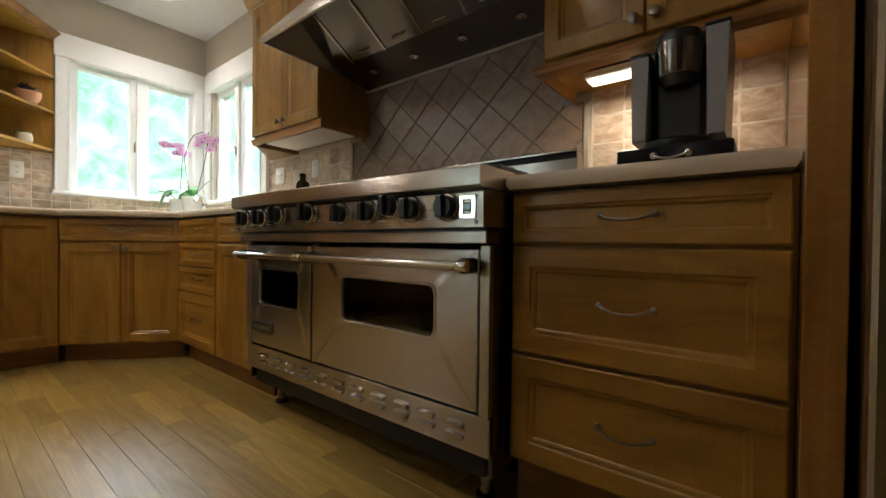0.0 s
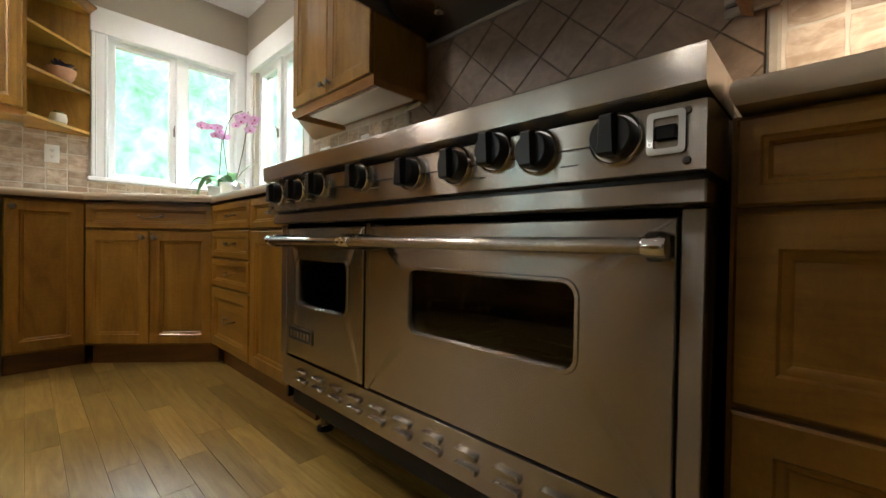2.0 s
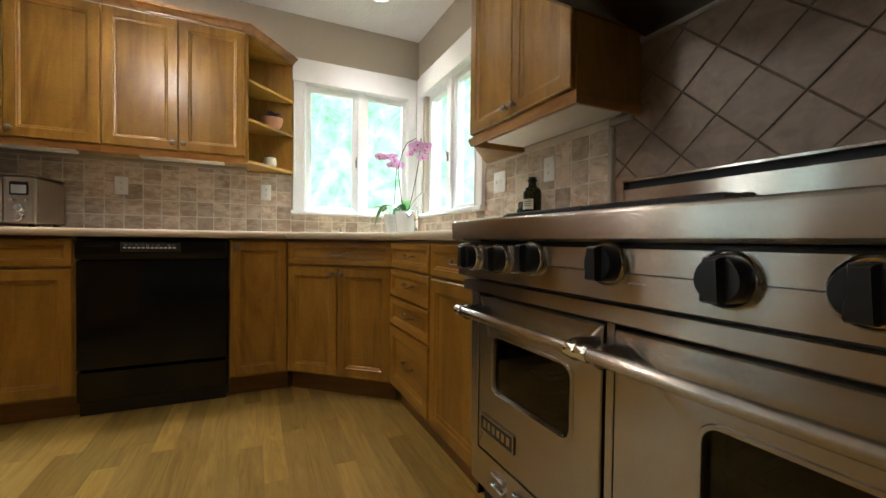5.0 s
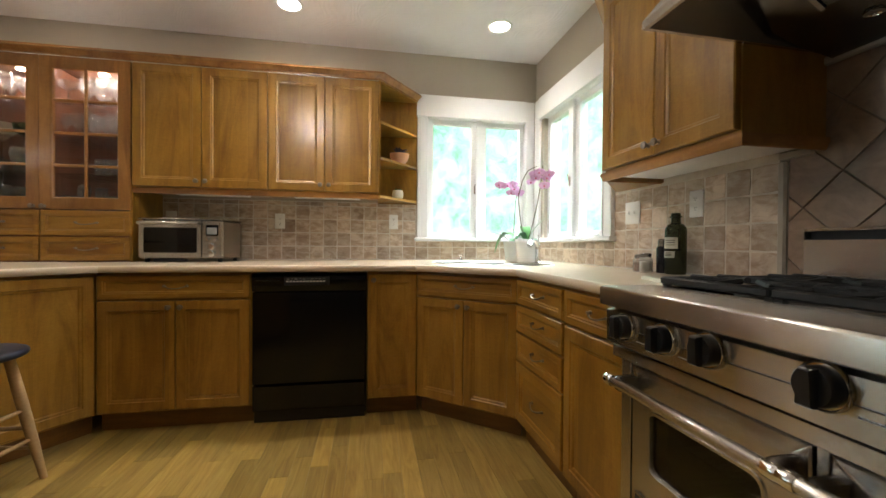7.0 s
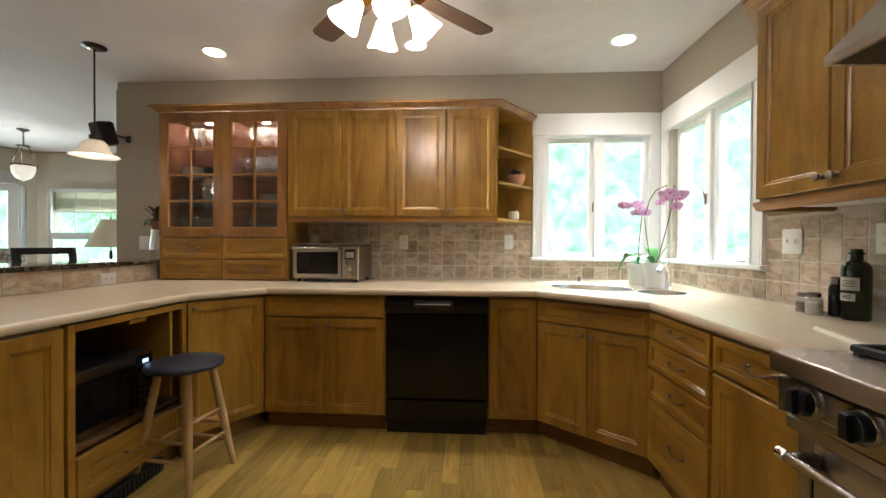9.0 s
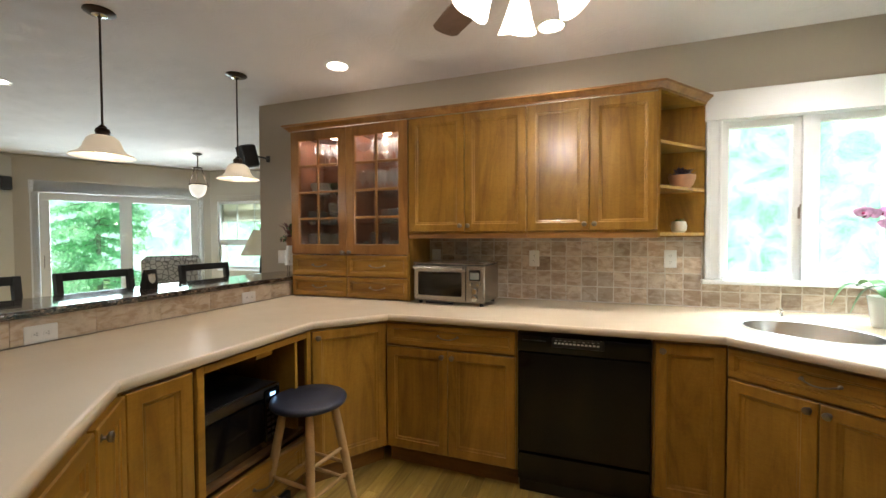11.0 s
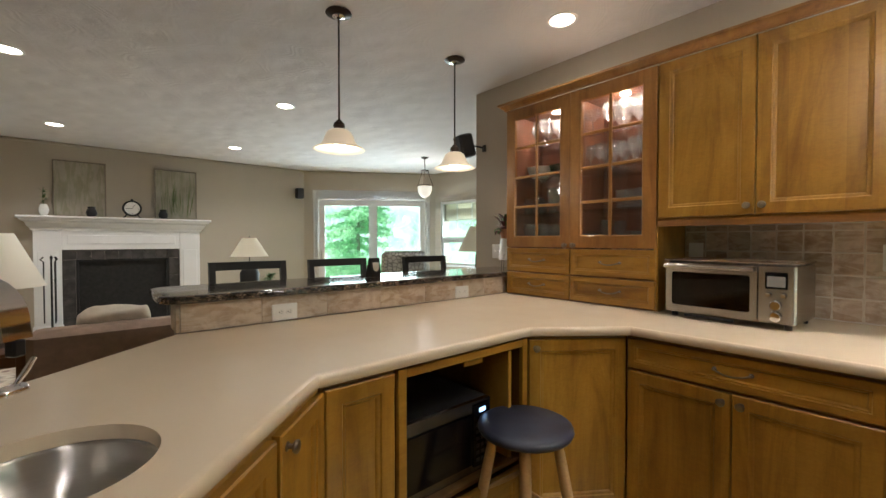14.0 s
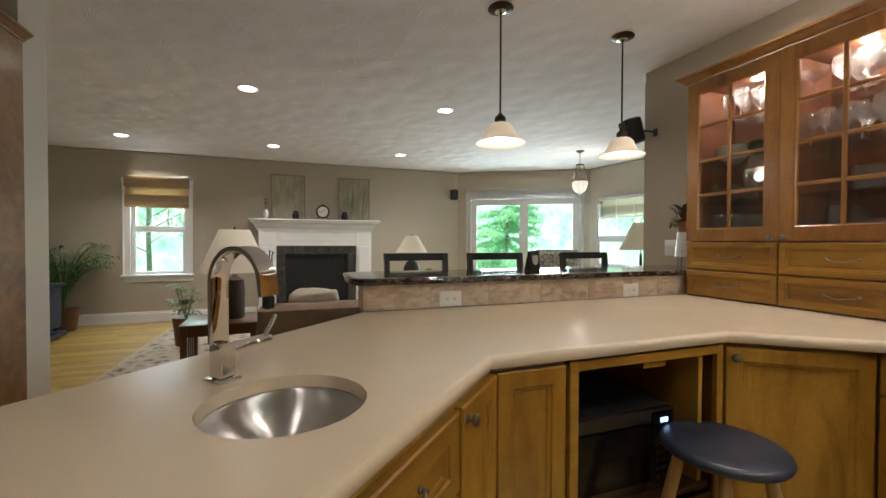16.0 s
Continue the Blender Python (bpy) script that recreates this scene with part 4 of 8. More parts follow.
# panels that close the peninsula towards the living room
bm = B()
loft(bm, [[(0.15, 0.02, z), (1.25, 1.12, z), (1.235, 1.135, z), (0.135, 0.035, z)] for z in (0.0, 0.872)])
loft(bm, [[(1.25, 1.14, z), (0.79, 1.79, z), (0.775, 1.78, z), (1.235, 1.13, z)] for z in (0.0, 0.872)])
structure("wall_peninsula_back", bm, "cabinet_wood", "stained wood back of the peninsula")

# ---------------------------------------------------------------- worktops


def offset_poly(poly, d):
    n = len(poly)
    out = []
    for i in range(n):
        a, b, c = (Vector((*poly[k % n], 0)) for k in (i - 1, i, i + 1))
        d1, d2 = (b - a).normalized(), (c - b).normalized()
        n1, n2 = V(-d1.y, d1.x, 0), V(-d2.y, d2.x, 0)
        m = (n1 + n2).normalized()
        m = m * (d / max(0.25, m.dot(n1)))
        out.append((b.x + m.x, b.y + m.y))
    return out


def worktop(name, poly, holes, label, category, z1=0.915, th=0.038, material="counter"):
    """A slab with rounded edges. poly runs anticlockwise; offsets go inwards."""
    bm = B()
    prof = [(0.020, 0.0), (0.014, 0.0), (0.006, -0.0025), (0.0015, -0.008), (0.0, -0.016), (0.001, -0.028), (0.007, -th)]
    loops = []
    for o, dz in prof:
        loops.append([bm.verts.new((x, y, z1 + dz)) for x, y in offset_poly(poly, o)])
    for a, b in zip(loops, loops[1:]):
        for i in range(len(a)):
            j = (i + 1) % len(a)
            bm.faces.new((a[i], a[j], b[j], b[i]))
    if not holes:
        bm.faces.new(loops[-1])
    rims = [loops[0]]
    for h in holes:
        hv = [bm.verts.new((x, y, z1)) for x, y in h]
        lo = [bm.verts.new((x, y, z1 - 0.03)) for x, y in h]
        rims.append(hv)
        for i in range(len(hv)):
            j = (i + 1) % len(hv)
            bm.faces.new((hv[i], lo[i], lo[j], hv[j]))
    flat = [v for r in rims for v in r]
    for tri in tessellate_polygon([[v.co for v in r] for r in rims]):
        bm.faces.new([flat[k] for k in tri])
    ob = new(name, mesh_of(name, bm, material, 32))
    return tagged(ob, label, category)


def ellipse(cx, cy, rx, ry, a, n=40):
    ca, sa = math.cos(radians(a)), math.sin(radians(a))
    return [(cx + rx * math.cos(2 * math.pi * k / n) * ca - ry * math.sin(2 * math.pi * k / n) * sa,
             cy + rx * math.cos(2 * math.pi * k / n) * sa + ry * math.sin(2 * math.pi * k / n) * ca) for k in range(n)]


SINK_A, SINK_B, SINK_R = (-1.585, 3.318), (-1.322, 3.655), (0.468, 1.112)
main_poly = [(XW + 0.001, YP + 0.001), (0.168, YP + 0.001), (1.275, 1.238), (0.79, 1.825), (-0.062, 0.973), (-0.995, 0.973), (-1.333, 1.243), (-1.335, 2.926), (-0.905, 3.400), (0.068, 3.400), (0.068, YN - 0.001), (XW + 0.001, YN - 0.001)]
holes = [ellipse(*SINK_A, 0.262, 0.205, 46), ellipse(*SINK_B, 0.132, 0.150, 46), ellipse(*SINK_R, 0.158, 0.158, 0, 64)]
worktop("worktop_main", main_poly, holes, "cream solid-surface worktop with rounded edges running round the kitchen", "worktop")
worktop("worktop_small", [(1.352, 3.395), (1.930, 3.395), (1.930, YN - 0.001), (1.352, YN - 0.001)], [], "cream solid-surface worktop beside the range", "worktop")
wc = worktop("cutting_board", [(-0.28, 3.66), (0.02, 3.56), (0.055, 3.93), (-0.22, 3.99)], [], "pale cutting board lying beside the range", "cutting board", z1=0.930, th=0.014)


def bowl(name, cx, cy, rx, ry, a, depth, label, mat="steel_bowl", rim=0.010):
    t = thing(name, cx, cy, 0.915, a, label, "sink")
    n = 40
    bm = B()
    if rim > 0:
        prof = [(1.0 + rim / rx, 0.0015), (1.0 + rim / rx * 0.3, 0.004), (1.0 - 0.004 / rx, 0.001), (0.985, -0.012), (0.965, -0.05)]
    else:
        prof = [(1.06, -0.034), (1.035, -0.031), (1.0, -0.032), (0.985, -0.037), (0.965, -0.055)]
    for k in range(1, 9):
        q = k / 8
        prof.append((0.965 * math.cos(q * math.pi / 2 * 0.93), -0.05 - (depth - 0.05) * math.sin(q * math.pi / 2 * 0.93)))
    loft(bm, [[(rx * s * math.cos(2 * math.pi * i / n), ry * s * math.sin(2 * math.pi * i / n), z) for i in range(n)] for s, z in prof], False, True)
    part("bowl", bm, mat, t, smooth=60)
    bm = B()
    lathe(bm, [(0.038, -depth + 0.002), (0.040, -depth + 0.006), (0.030, -depth + 0.004), (0.004, -depth + 0.003)], 20)
    part("drain", bm, "chrome", t)
    return t


bowl("round_sink", *SINK_R, 0.158, 0.158, 0, 0.15, "round brushed steel bar sink mounted under the peninsula worktop", rim=0)
bowl("corner_sink", *SINK_A, 0.262, 0.205, 46, 0.19, "large oval steel sink bowl set in the corner worktop")
bowl("corner_sink", *SINK_B, 0.132, 0.150, 46, 0.15, "small oval steel sink bowl beside the large one")

# bar faucet: a flat chrome ribbon
t = thing("bar_faucet", 0.605, 0.938, 0.915, 135, "tall chrome bar faucet with a wide flat arched spout", "faucet")
bm = B()
box(bm, -0.034, 0.034, -0.027, 0.027, 0, 0.008, 0.003)
part("base_plate", bm, "chrome", t)
bm = B()
box(bm, -0.021, 0.021, -0.019, 0.019, 0.008, 0.085, 0.003)
part("body", bm, "chrome", t)
bm = B()
path = [(-0.012, 0, 0.085), (-0.012, 0, 0.20)] + [(0.064 - 0.076 * math.cos(radians(a)), 0, 0.222 + 0.077 * math.sin(radians(a))) for a in range(0, 181, 12)] + [(0.144, 0, 0.200)]
rings = []
for i, q in enumerate(path):
    a_, b_ = Vector(path[max(i - 1, 0)]), Vector(path[min(i + 1, len(path) - 1)])
    d_ = (b_ - a_).normalized()
    nn = V(d_.z, 0, -d_.x)
    q = Vector(q)
    hw, ht = 0.0225, 0.0065
    rings.append([tuple(q + nn * ht + V(0, hw - .003, 0)), tuple(q + nn * (ht - .003) + V(0, hw, 0)), tuple(q - nn * ht + V(0, hw, 0)), tuple(q - nn * ht - V(0, hw, 0)), tuple(q + nn * (ht - .003) - V(0, hw, 0)), tuple(q + nn * ht - V(0, hw - .003, 0))])
loft(bm, rings)
sp = part("spout", bm, "chrome", t, smooth=45)
bm = B()
box(bm, 0.134, 0.154, -0.010, 0.010, 0.172, 0.202, 0.003)
part("nozzle", bm, "black_plastic", sp)
bm = B()
lathe(bm, [(0.015, 0.02), (0.0165, 0.023), (0.0165, 0.085), (0.0155, 0.087), (0.0165, 0.089), (0.0165, 0.120), (0.014, 0.130), (0.002, 0.132)], 18, (0, 0, 0.066), "y")
part("mixer_barrel", bm, "chrome", t)
bm = B()
tube(bm, [(0, 0.112, 0.075), (0.006, 0.130, 0.105), (0.010, 0.142, 0.128)], [0.005, 0.006, 0.005], 10)
part("lever", bm, "chrome", t)

# small soap pump and main faucet of the corner sink
t = thing("soap_pump", -1.97, 3.35, 0.915, -45, "small chrome soap pump beside the corner sink", "soap dispenser")
bm = B()
lathe(bm, [(0.018, 0), (0.018, 0.006), (0.010, 0.010), (0.009, 0.030), (0.014, 0.034), (0.013, 0.044), (0.002, 0.047)], 16)
tube(bm, [(0, 0, 0.040), (0.035, 0, 0.043)], 0.005, 8)
part("pump", bm, "chrome", t)
t = thing("kitchen_faucet", -1.53, 3.79, 0.915, -45, "chrome pull-out faucet behind the corner sink", "faucet")
bm = B()
lathe(bm, [(0.026, 0), (0.026, 0.006), (0.020, 0.012), (0.018, 0.09), (0.021, 0.10), (0.018, 0.13), (0.006, 0.142)], 18)
part("body", bm, "chrome", t)
bm = B()
tube(bm, [(0, 0, 0.11), (0.05, 0, 0.16), (0.11, 0, 0.155), (0.15, 0, 0.12)], [0.015, 0.014, 0.015, 0.017], 14)
part("spout", bm, "chrome", t)
bm = B()
tube(bm, [(0, 0, 0.135), (-0.02, 0, 0.165), (0.0, 0, 0.195)], [0.006, 0.007, 0.005], 8)
part("lever", bm, "chrome", t)

# granite bar
bm = B()
bar_poly = [(XW + 0.002, -0.30), (0.13, -0.30)] + [(0.13 + 0.09 * math.cos(radians(a)), -0.21 + 0.09 * math.sin(radians(a))) for a in range(-75, 1, 15)] + \
           [(0.22 , 0.08)] + [(0.13 + 0.09 * math.cos(radians(a)), 0.08 + 0.09 * math.sin(radians(a))) for a in range(15, 91, 15)] + [(XW + 0.002, 0.17)]
bm.free()
worktop("granite_counter", bar_poly, [], "speckled dark granite raised bar top with polished edge", "bar counter", z1=1.066, th=0.032, material="granite")

# ---------------------------------------------------------------- wall cabinets
XU = -1.805
U0, U1 = 1.398, 2.180


def upper_unit(x, y, rz, w, doors, label, depth=0.33, z0=U0, z1=U1, lip=True):
    t = thing("wall_cabinet", x, y, 0, rz, label, "kitchen cabinet", "wall cabinets")
    bm = B()
    box(bm, 0, w, 0.0005, depth, z0 - 0.012, z1 + 0.004)
    part("body", bm, "cabinet_wood", t)
    # Added board, out of sight, so the top bounces less orange upwards.
    bm = B()
    box(bm, 0.002, w - 0.002, 0.004, depth - 0.004, z1 + 0.0045, z1 + 0.010)
    part("top_board", bm, "bounce_board_pale", t, "added unseen pale board keeping orange bounce off the ceiling")
    for a, b, pl in doors:
        front(t, "door", a, b, z0, z1, False, pl)
    if lip:
        bm = B()
        sweep(bm, [(0, 0), (0.005, 0.001), (0.010, 0.008), (0.012, 0.018), (0.016, 0.024), (0.016, 0.033), (0, 0.033)], [(0, 0.0, z0 - 0.042), (w, 0.0, z0 - 0.042)])
        part("light_rail", bm, "cabinet_wood_red_rail", t)
    return t


upper_unit(XU, 1.168, 90, 0.811, [(0.002, 0.405, "knob_br"), (0.405, 0.808, "knob_bl")], "stained maple wall cabinet with two closed doors above the toaster oven", 0.375)
upper_unit(XU, 1.980, 90, 0.733, [(0.002, 0.367, "knob_br"), (0.367, 0.731, "knob_bl")], "stained maple wall cabinet with two closed doors above the dishwasher", 0.375)
for yy in (1.35, 2.12):
    t = thing("under_cabinet_light", XW + 0.20, yy, U0 - 0.030, 90, "thin white under-cabinet light strip, switched off", "light", "under-cabinet lights")
    bm = B()
    box(bm, 0, 0.46, -0.04, 0.04, 0, 0.017, 0.003)
    part("housing", bm, "white_plastic", t)

# open corner shelves at the end of the west run
t = thing("corner_shelf", XU, 2.713, 0, 90, "open stained maple end shelves with slanted front holding two potted plants", "shelf unit")
tri = [(0, 0.0), (0.31, 0.375 - 0.03), (0.31, 0.375), (0, 0.375)]
for z in (1.368, 1.640, 1.895, 2.176):
    bm = B()
    loft(bm, [[(x, y, z + h) for x, y in tri] for h in (0.0, 0.018)])
    part("shelf", bm, "cabinet_wood_rail", t)
bm = B()
box(bm, 0, 0.312, 0.368, 0.3795, 1.36, 2.195)
part("back_panel", bm, "cabinet_wood", t)
bm = B()
box(bm, -0.0005, 0.012, -0.0, 0.368, 1.36, 2.195)
part("side_panel", bm, "cabinet_wood", t)

CROWN = [(0, 0), (0.007, 0.001), (0.009, 0.009), (0.017, 0.014), (0.029, 0.026), (0.035, 0.030), (0.043, 0.033), (0.043, 0.045), (0, 0.045)]
t = thing("crown_moulding", 0, 0, 0, 0, "stained wood crown moulding along the top of the wall cabinets", "moulding")
bm = B()
sweep(bm, CROWN, [(XW, 0.160, U1 + 0.002), (XU + 0.022, 0.160, U1 + 0.002), (XU + 0.022, 2.722, U1 + 0.002), (XW + 0.03, 3.022, U1 + 0.002)])
ob = part("moulding", bm, "cabinet_wood_red_rail", t)

# ---------------------------------------------------------------- glazed hutch
HY0, HY1 = 0.165, 1.166
t = thing("glass_hutch", XU, HY0, 0, 90, "lit maple hutch of glassware with glazed doors and small drawers", "display cabinet")
HW, HD = HY1 - HY0, 0.379
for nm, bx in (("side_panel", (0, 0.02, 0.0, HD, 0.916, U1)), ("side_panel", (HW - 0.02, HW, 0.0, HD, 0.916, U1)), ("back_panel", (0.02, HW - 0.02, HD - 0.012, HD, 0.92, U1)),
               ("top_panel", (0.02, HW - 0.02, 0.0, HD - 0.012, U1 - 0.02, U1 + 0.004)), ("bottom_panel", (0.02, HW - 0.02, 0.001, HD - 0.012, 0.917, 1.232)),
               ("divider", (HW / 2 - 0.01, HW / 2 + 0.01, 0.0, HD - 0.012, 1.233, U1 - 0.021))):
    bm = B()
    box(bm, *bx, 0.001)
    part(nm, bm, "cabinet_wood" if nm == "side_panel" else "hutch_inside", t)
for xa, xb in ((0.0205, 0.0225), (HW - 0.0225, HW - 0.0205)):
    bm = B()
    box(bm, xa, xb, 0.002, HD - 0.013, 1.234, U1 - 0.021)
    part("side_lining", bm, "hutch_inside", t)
# The hutch gets the same added board, unseen, to dull its bounce.
bm = B()
box(bm, 0.0, HW, 0.004, HD - 0.004, U1 + 0.0045, U1 + 0.010)
part("top_board", bm, "bounce_board_pale", t, "added unseen pale board keeping orange bounce off the ceiling")
SHELVES = [1.232, 1.470, 1.700, 1.930]
for z in SHELVES[1:]:
    bm = B()
    box(bm, 0.022, HW - 0.022, 0.03, HD - 0.014, z - 0.009, z)
    part("shelf", bm, "cabinet_glass", t, "glass shelf").visible_shadow = False
for a, b, k in ((0.004, HW / 2 - 0.001, "r"), (HW / 2 + 0.001, HW - 0.004, "l")):
    h0, h1 = 1.243, U1 - 0.002
    bm = B()
    fr = 0.068
    o = rrect(a, b, h0, h1, 0.001, 0, 1)
    rings = [[(p[0], 0.0, p[2]) for p in o], [(p[0], -0.020, p[2]) for p in o], [(p[0], -0.020, p[2]) for p in rrect(a + fr, b - fr, h0 + fr, h1 - fr, 0.001, 0, 1)],
             [(p[0], -0.012, p[2]) for p in rrect(a + fr + .006, b - fr - .006, h0 + fr + .006, h1 - fr - .006, 0.001, 0, 1)],
             [(p[0], 0.0, p[2]) for p in rrect(a + fr + .006, b - fr - .006, h0 + fr + .006, h1 - fr - .006, 0.001, 0, 1)]]
    loft(bm, rings, False, False)
    dr = part("door", bm, "cabinet_wood_red", t)
    bm = B()
    box(bm, a + fr, b - fr, -0.006, -0.003, h0 + fr, h1 - fr)
    part("pane", bm, "cabinet_glass", dr).visible_shadow = False
    xm = (a + b) / 2
    bm = B()
    box(bm, xm - 0.009, xm + 0.009, -0.018, -0.007, h0 + fr, h1 - fr, 0.003)
    part("muntin", bm, "cabinet_wood_red", dr)
    for q in range(1, 4):
        zz = h0 + fr + (h1 - h0 - 2 * fr) * q / 4
        for xa, xb in ((a + fr + 0.004, xm - 0.009), (xm + 0.009, b - fr - 0.004)):
            bm = B()
            box(bm, xa, xb, -0.018, -0.007, zz - 0.009, zz + 0.009, 0.003)
            part("muntin", bm, "cabinet_wood_red_rail", dr)
    knob(dr, b - 0.028 if k == "r" else a + 0.028, h0 + 0.014)
    for z0_, z1_ in ((0.922, 1.073), (1.077, 1.237)):
        front(t, "drawer", a, b, z0_, z1_, True, "bail", slim=True)
for xx in (0.27, 0.74):
    bm = B()
    lathe(bm, [(0.030, 0.0), (0.030, -0.008), (0.026, -0.010), (0.002, -0.010)], 18, (xx, 0.18, U1 - 0.0205))
    part("puck_light", bm, "bulb", t)
    _p = Matrix.Translation((XU, HY0, 0)) @ Matrix.Rotation(radians(90), 4, "Z") @ Vector((xx, 0.18, U1 - 0.04))
    lamp("hutch_lamp", "POINT", LPUCK, WARM, Matrix.Translation(_p), soft=0.03)


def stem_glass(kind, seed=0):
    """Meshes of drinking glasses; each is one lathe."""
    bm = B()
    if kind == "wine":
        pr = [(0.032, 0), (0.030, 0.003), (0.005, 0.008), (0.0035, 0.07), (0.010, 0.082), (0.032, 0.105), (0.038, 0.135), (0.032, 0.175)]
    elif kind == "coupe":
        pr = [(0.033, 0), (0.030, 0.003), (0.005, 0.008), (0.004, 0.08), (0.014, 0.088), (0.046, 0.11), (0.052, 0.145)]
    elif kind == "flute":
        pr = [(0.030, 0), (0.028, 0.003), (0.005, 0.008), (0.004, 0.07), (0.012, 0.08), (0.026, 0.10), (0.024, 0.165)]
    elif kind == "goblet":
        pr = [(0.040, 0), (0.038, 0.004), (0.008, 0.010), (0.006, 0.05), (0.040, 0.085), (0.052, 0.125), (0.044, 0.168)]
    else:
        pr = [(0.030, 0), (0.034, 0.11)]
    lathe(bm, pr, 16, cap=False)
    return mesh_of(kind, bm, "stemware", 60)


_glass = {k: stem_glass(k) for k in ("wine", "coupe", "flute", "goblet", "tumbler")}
_green = mesh_of("green_bowl", (lambda b: (lathe(b, [(0.03, 0), (0.033, 0.008), (0.075, 0.055), (0.085, 0.095), (0.082, 0.095), (0.070, 0.055), (0.002, 0.012)], 20), b)[1])(B()), "stemware_green", 60)
_bowlm = mesh_of("serving_bowl", (lambda b: (lathe(b, [(0.035, 0), (0.038, 0.008), (0.078, 0.05), (0.095, 0.10), (0.092, 0.10), (0.072, 0.05), (0.002, 0.012)], 24), b)[1])(B()), "cream_ceramic", 60)
_M = Matrix.Translation((XU, HY0, 0)) @ Matrix.Rotation(radians(90), 4, "Z")
rnd = random.Random(5)


def stand(me, name, lx, ly, z, label, cat, group=""):
    o = new(name, me)
    o.matrix_world = _M @ Matrix.Translation((lx, ly, z)) @ Matrix.Rotation(rnd.random() * 3, 4, "Z")
    return tagged(o, label, cat, group)


rows = {
    1.232: [("goblet", 0.10), ("goblet", 0.21), ("coupe", 0.33), ("coupe", 0.43), ("tumbler", 0.57), ("wine", 0.66), ("tumbler", 0.75), ("tumbler", 0.84), ("tumbler", 0.93)],
    1.470: [("tumbler", 0.09), ("tumbler", 0.18), ("goblet", 0.29), ("tumbler", 0.42), ("tumbler", 0.74), ("tumbler", 0.81), ("tumbler", 0.88), ("tumbler", 0.95)],
    1.700: [("flute", 0.42), ("flute", 0.56), ("wine", 0.62), ("wine", 0.69), ("flute", 0.75), ("wine", 0.81), ("wine", 0.88), ("flute", 0.94)],
    1.930: [("flute", 0.14), ("wine", 0.22), ("coupe", 0.33), ("coupe", 0.43), ("coupe", 0.57), ("goblet", 0.68), ("wine", 0.76), ("goblet", 0.84), ("wine", 0.90), ("wine", 0.96)],
}
NAMES = {"wine": "wine_glass", "coupe": "coupe_glass", "flute": "champagne_flute", "goblet": "goblet", "tumbler": "tumbler"}
LBL = {"wine": "clear stemmed wine glass standing in the lit hutch", "coupe": "clear broad coupe glass standing in the lit hutch", "flute": "slim clear champagne glass standing in the lit hutch",
       "goblet": "large clear glass goblet standing in the lit hutch", "tumbler": "plain clear glass tumbler standing in the lit hutch"}
for z, items in rows.items():
    for kd, x in items:
        for dy in (0.12, 0.25):
            if dy > 0.2 and kd in ("coupe",):
                continue
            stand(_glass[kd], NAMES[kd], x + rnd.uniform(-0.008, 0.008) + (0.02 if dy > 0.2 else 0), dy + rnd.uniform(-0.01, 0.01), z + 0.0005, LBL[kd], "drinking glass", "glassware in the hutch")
stand(_green, "glass_bowl", 0.30, 0.2, 1.7005, "green glass bowl on a hutch shelf", "bowl")
stand(_bowlm, "serving_bowl", 0.13, 0.2, 1.7005, "cream ceramic bowl on a hutch shelf", "bowl")

# ---------------------------------------------------------------- wall cabinets on the range wall
YU = 3.735
t = upper_unit(-0.640, YU, 0, 0.702, [(0.002, 0.351, "knob_br"), (0.351, 0.698, "knob_bl")], "stained maple wall cabinet with two doors beside the steel hood", 0.314, z0=1.386, lip=False)
bm = B()
box(bm, 0.05, 0.66, 0.05, 0.26, 1.386 - 0.034, 1.386 - 0.014, 0.003)
part("under_light", bm, "white_plastic", t, "white strip light under the cabinet, switched off")
bm = B()
sweep(bm, [(0, 0), (0.005, 0.001), (0.010, 0.008), (0.012, 0.018), (0.016, 0.024), (0.016, 0.037), (0, 0.037)], [(-0.003, 0.30, 1.338), (-0.003, 0, 1.338), (0.703, 0, 1.338), (0.703, 0.30, 1.338)])
part("light_rail", bm, "cabinet_wood_red_rail", t)
t = thing("corner_shelf", -0.642, YU, 0, 0, "open stained maple end shelves beside the north window", "shelf unit")
tri = [(0, 0.0), (0, 0.314), (-0.35, 0.314), (-0.35, 0.285)]
for z in (1.345, 1.615, 1.895, 2.176):
    bm = B()
    loft(bm, [[(x, y, z + h) for x, y in tri] for h in (0.0, 0.018)])
    part("shelf", bm, "cabinet_wood_rail", t)
t = thing("crown_moulding", 0, 0, 0, 0, "stained wood crown moulding on the cabinet beside the hood", "moulding")
bm = B()
sweep(bm, CROWN, [(-1.00, YN - 0.03, U1 + 0.002), (-0.645, YU - 0.022, U1 + 0.002), (0.065, YU - 0.022, U1 + 0.002), (0.065, YN - 0.002, U1 + 0.002)])
part("moulding", bm, "cabinet_wood_red_rail", t)

t = upper_unit(1.300, YU, 0, 0.645, [(0.004, 0.310, "knob_br"), (0.310, 0.618, "knob_bl")], "stained maple wall cabinet above the coffee maker", 0.312, z0=1.338, lip=False)
bm = B()
sweep(bm, [(0, 0), (0.010, 0.004), (0.026, 0.014), (0.030, 0.026), (0.022, 0.040), (0, 0.048)], [(0, 0.30, 1.283), (0, 0, 1.283), (0.632, 0, 1.283)])
part("light_rail", bm, "cabinet_wood_red_rail", t)
t = thing("under_cabinet_light", 1.40, 3.86, 1.292, 0, "lit white under-cabinet light fixture above the coffee maker", "light", "under-cabinet lights")
bm = B()
box(bm, 0, 0.40, -0.04, 0.04, 0, 0.022, 0.003)
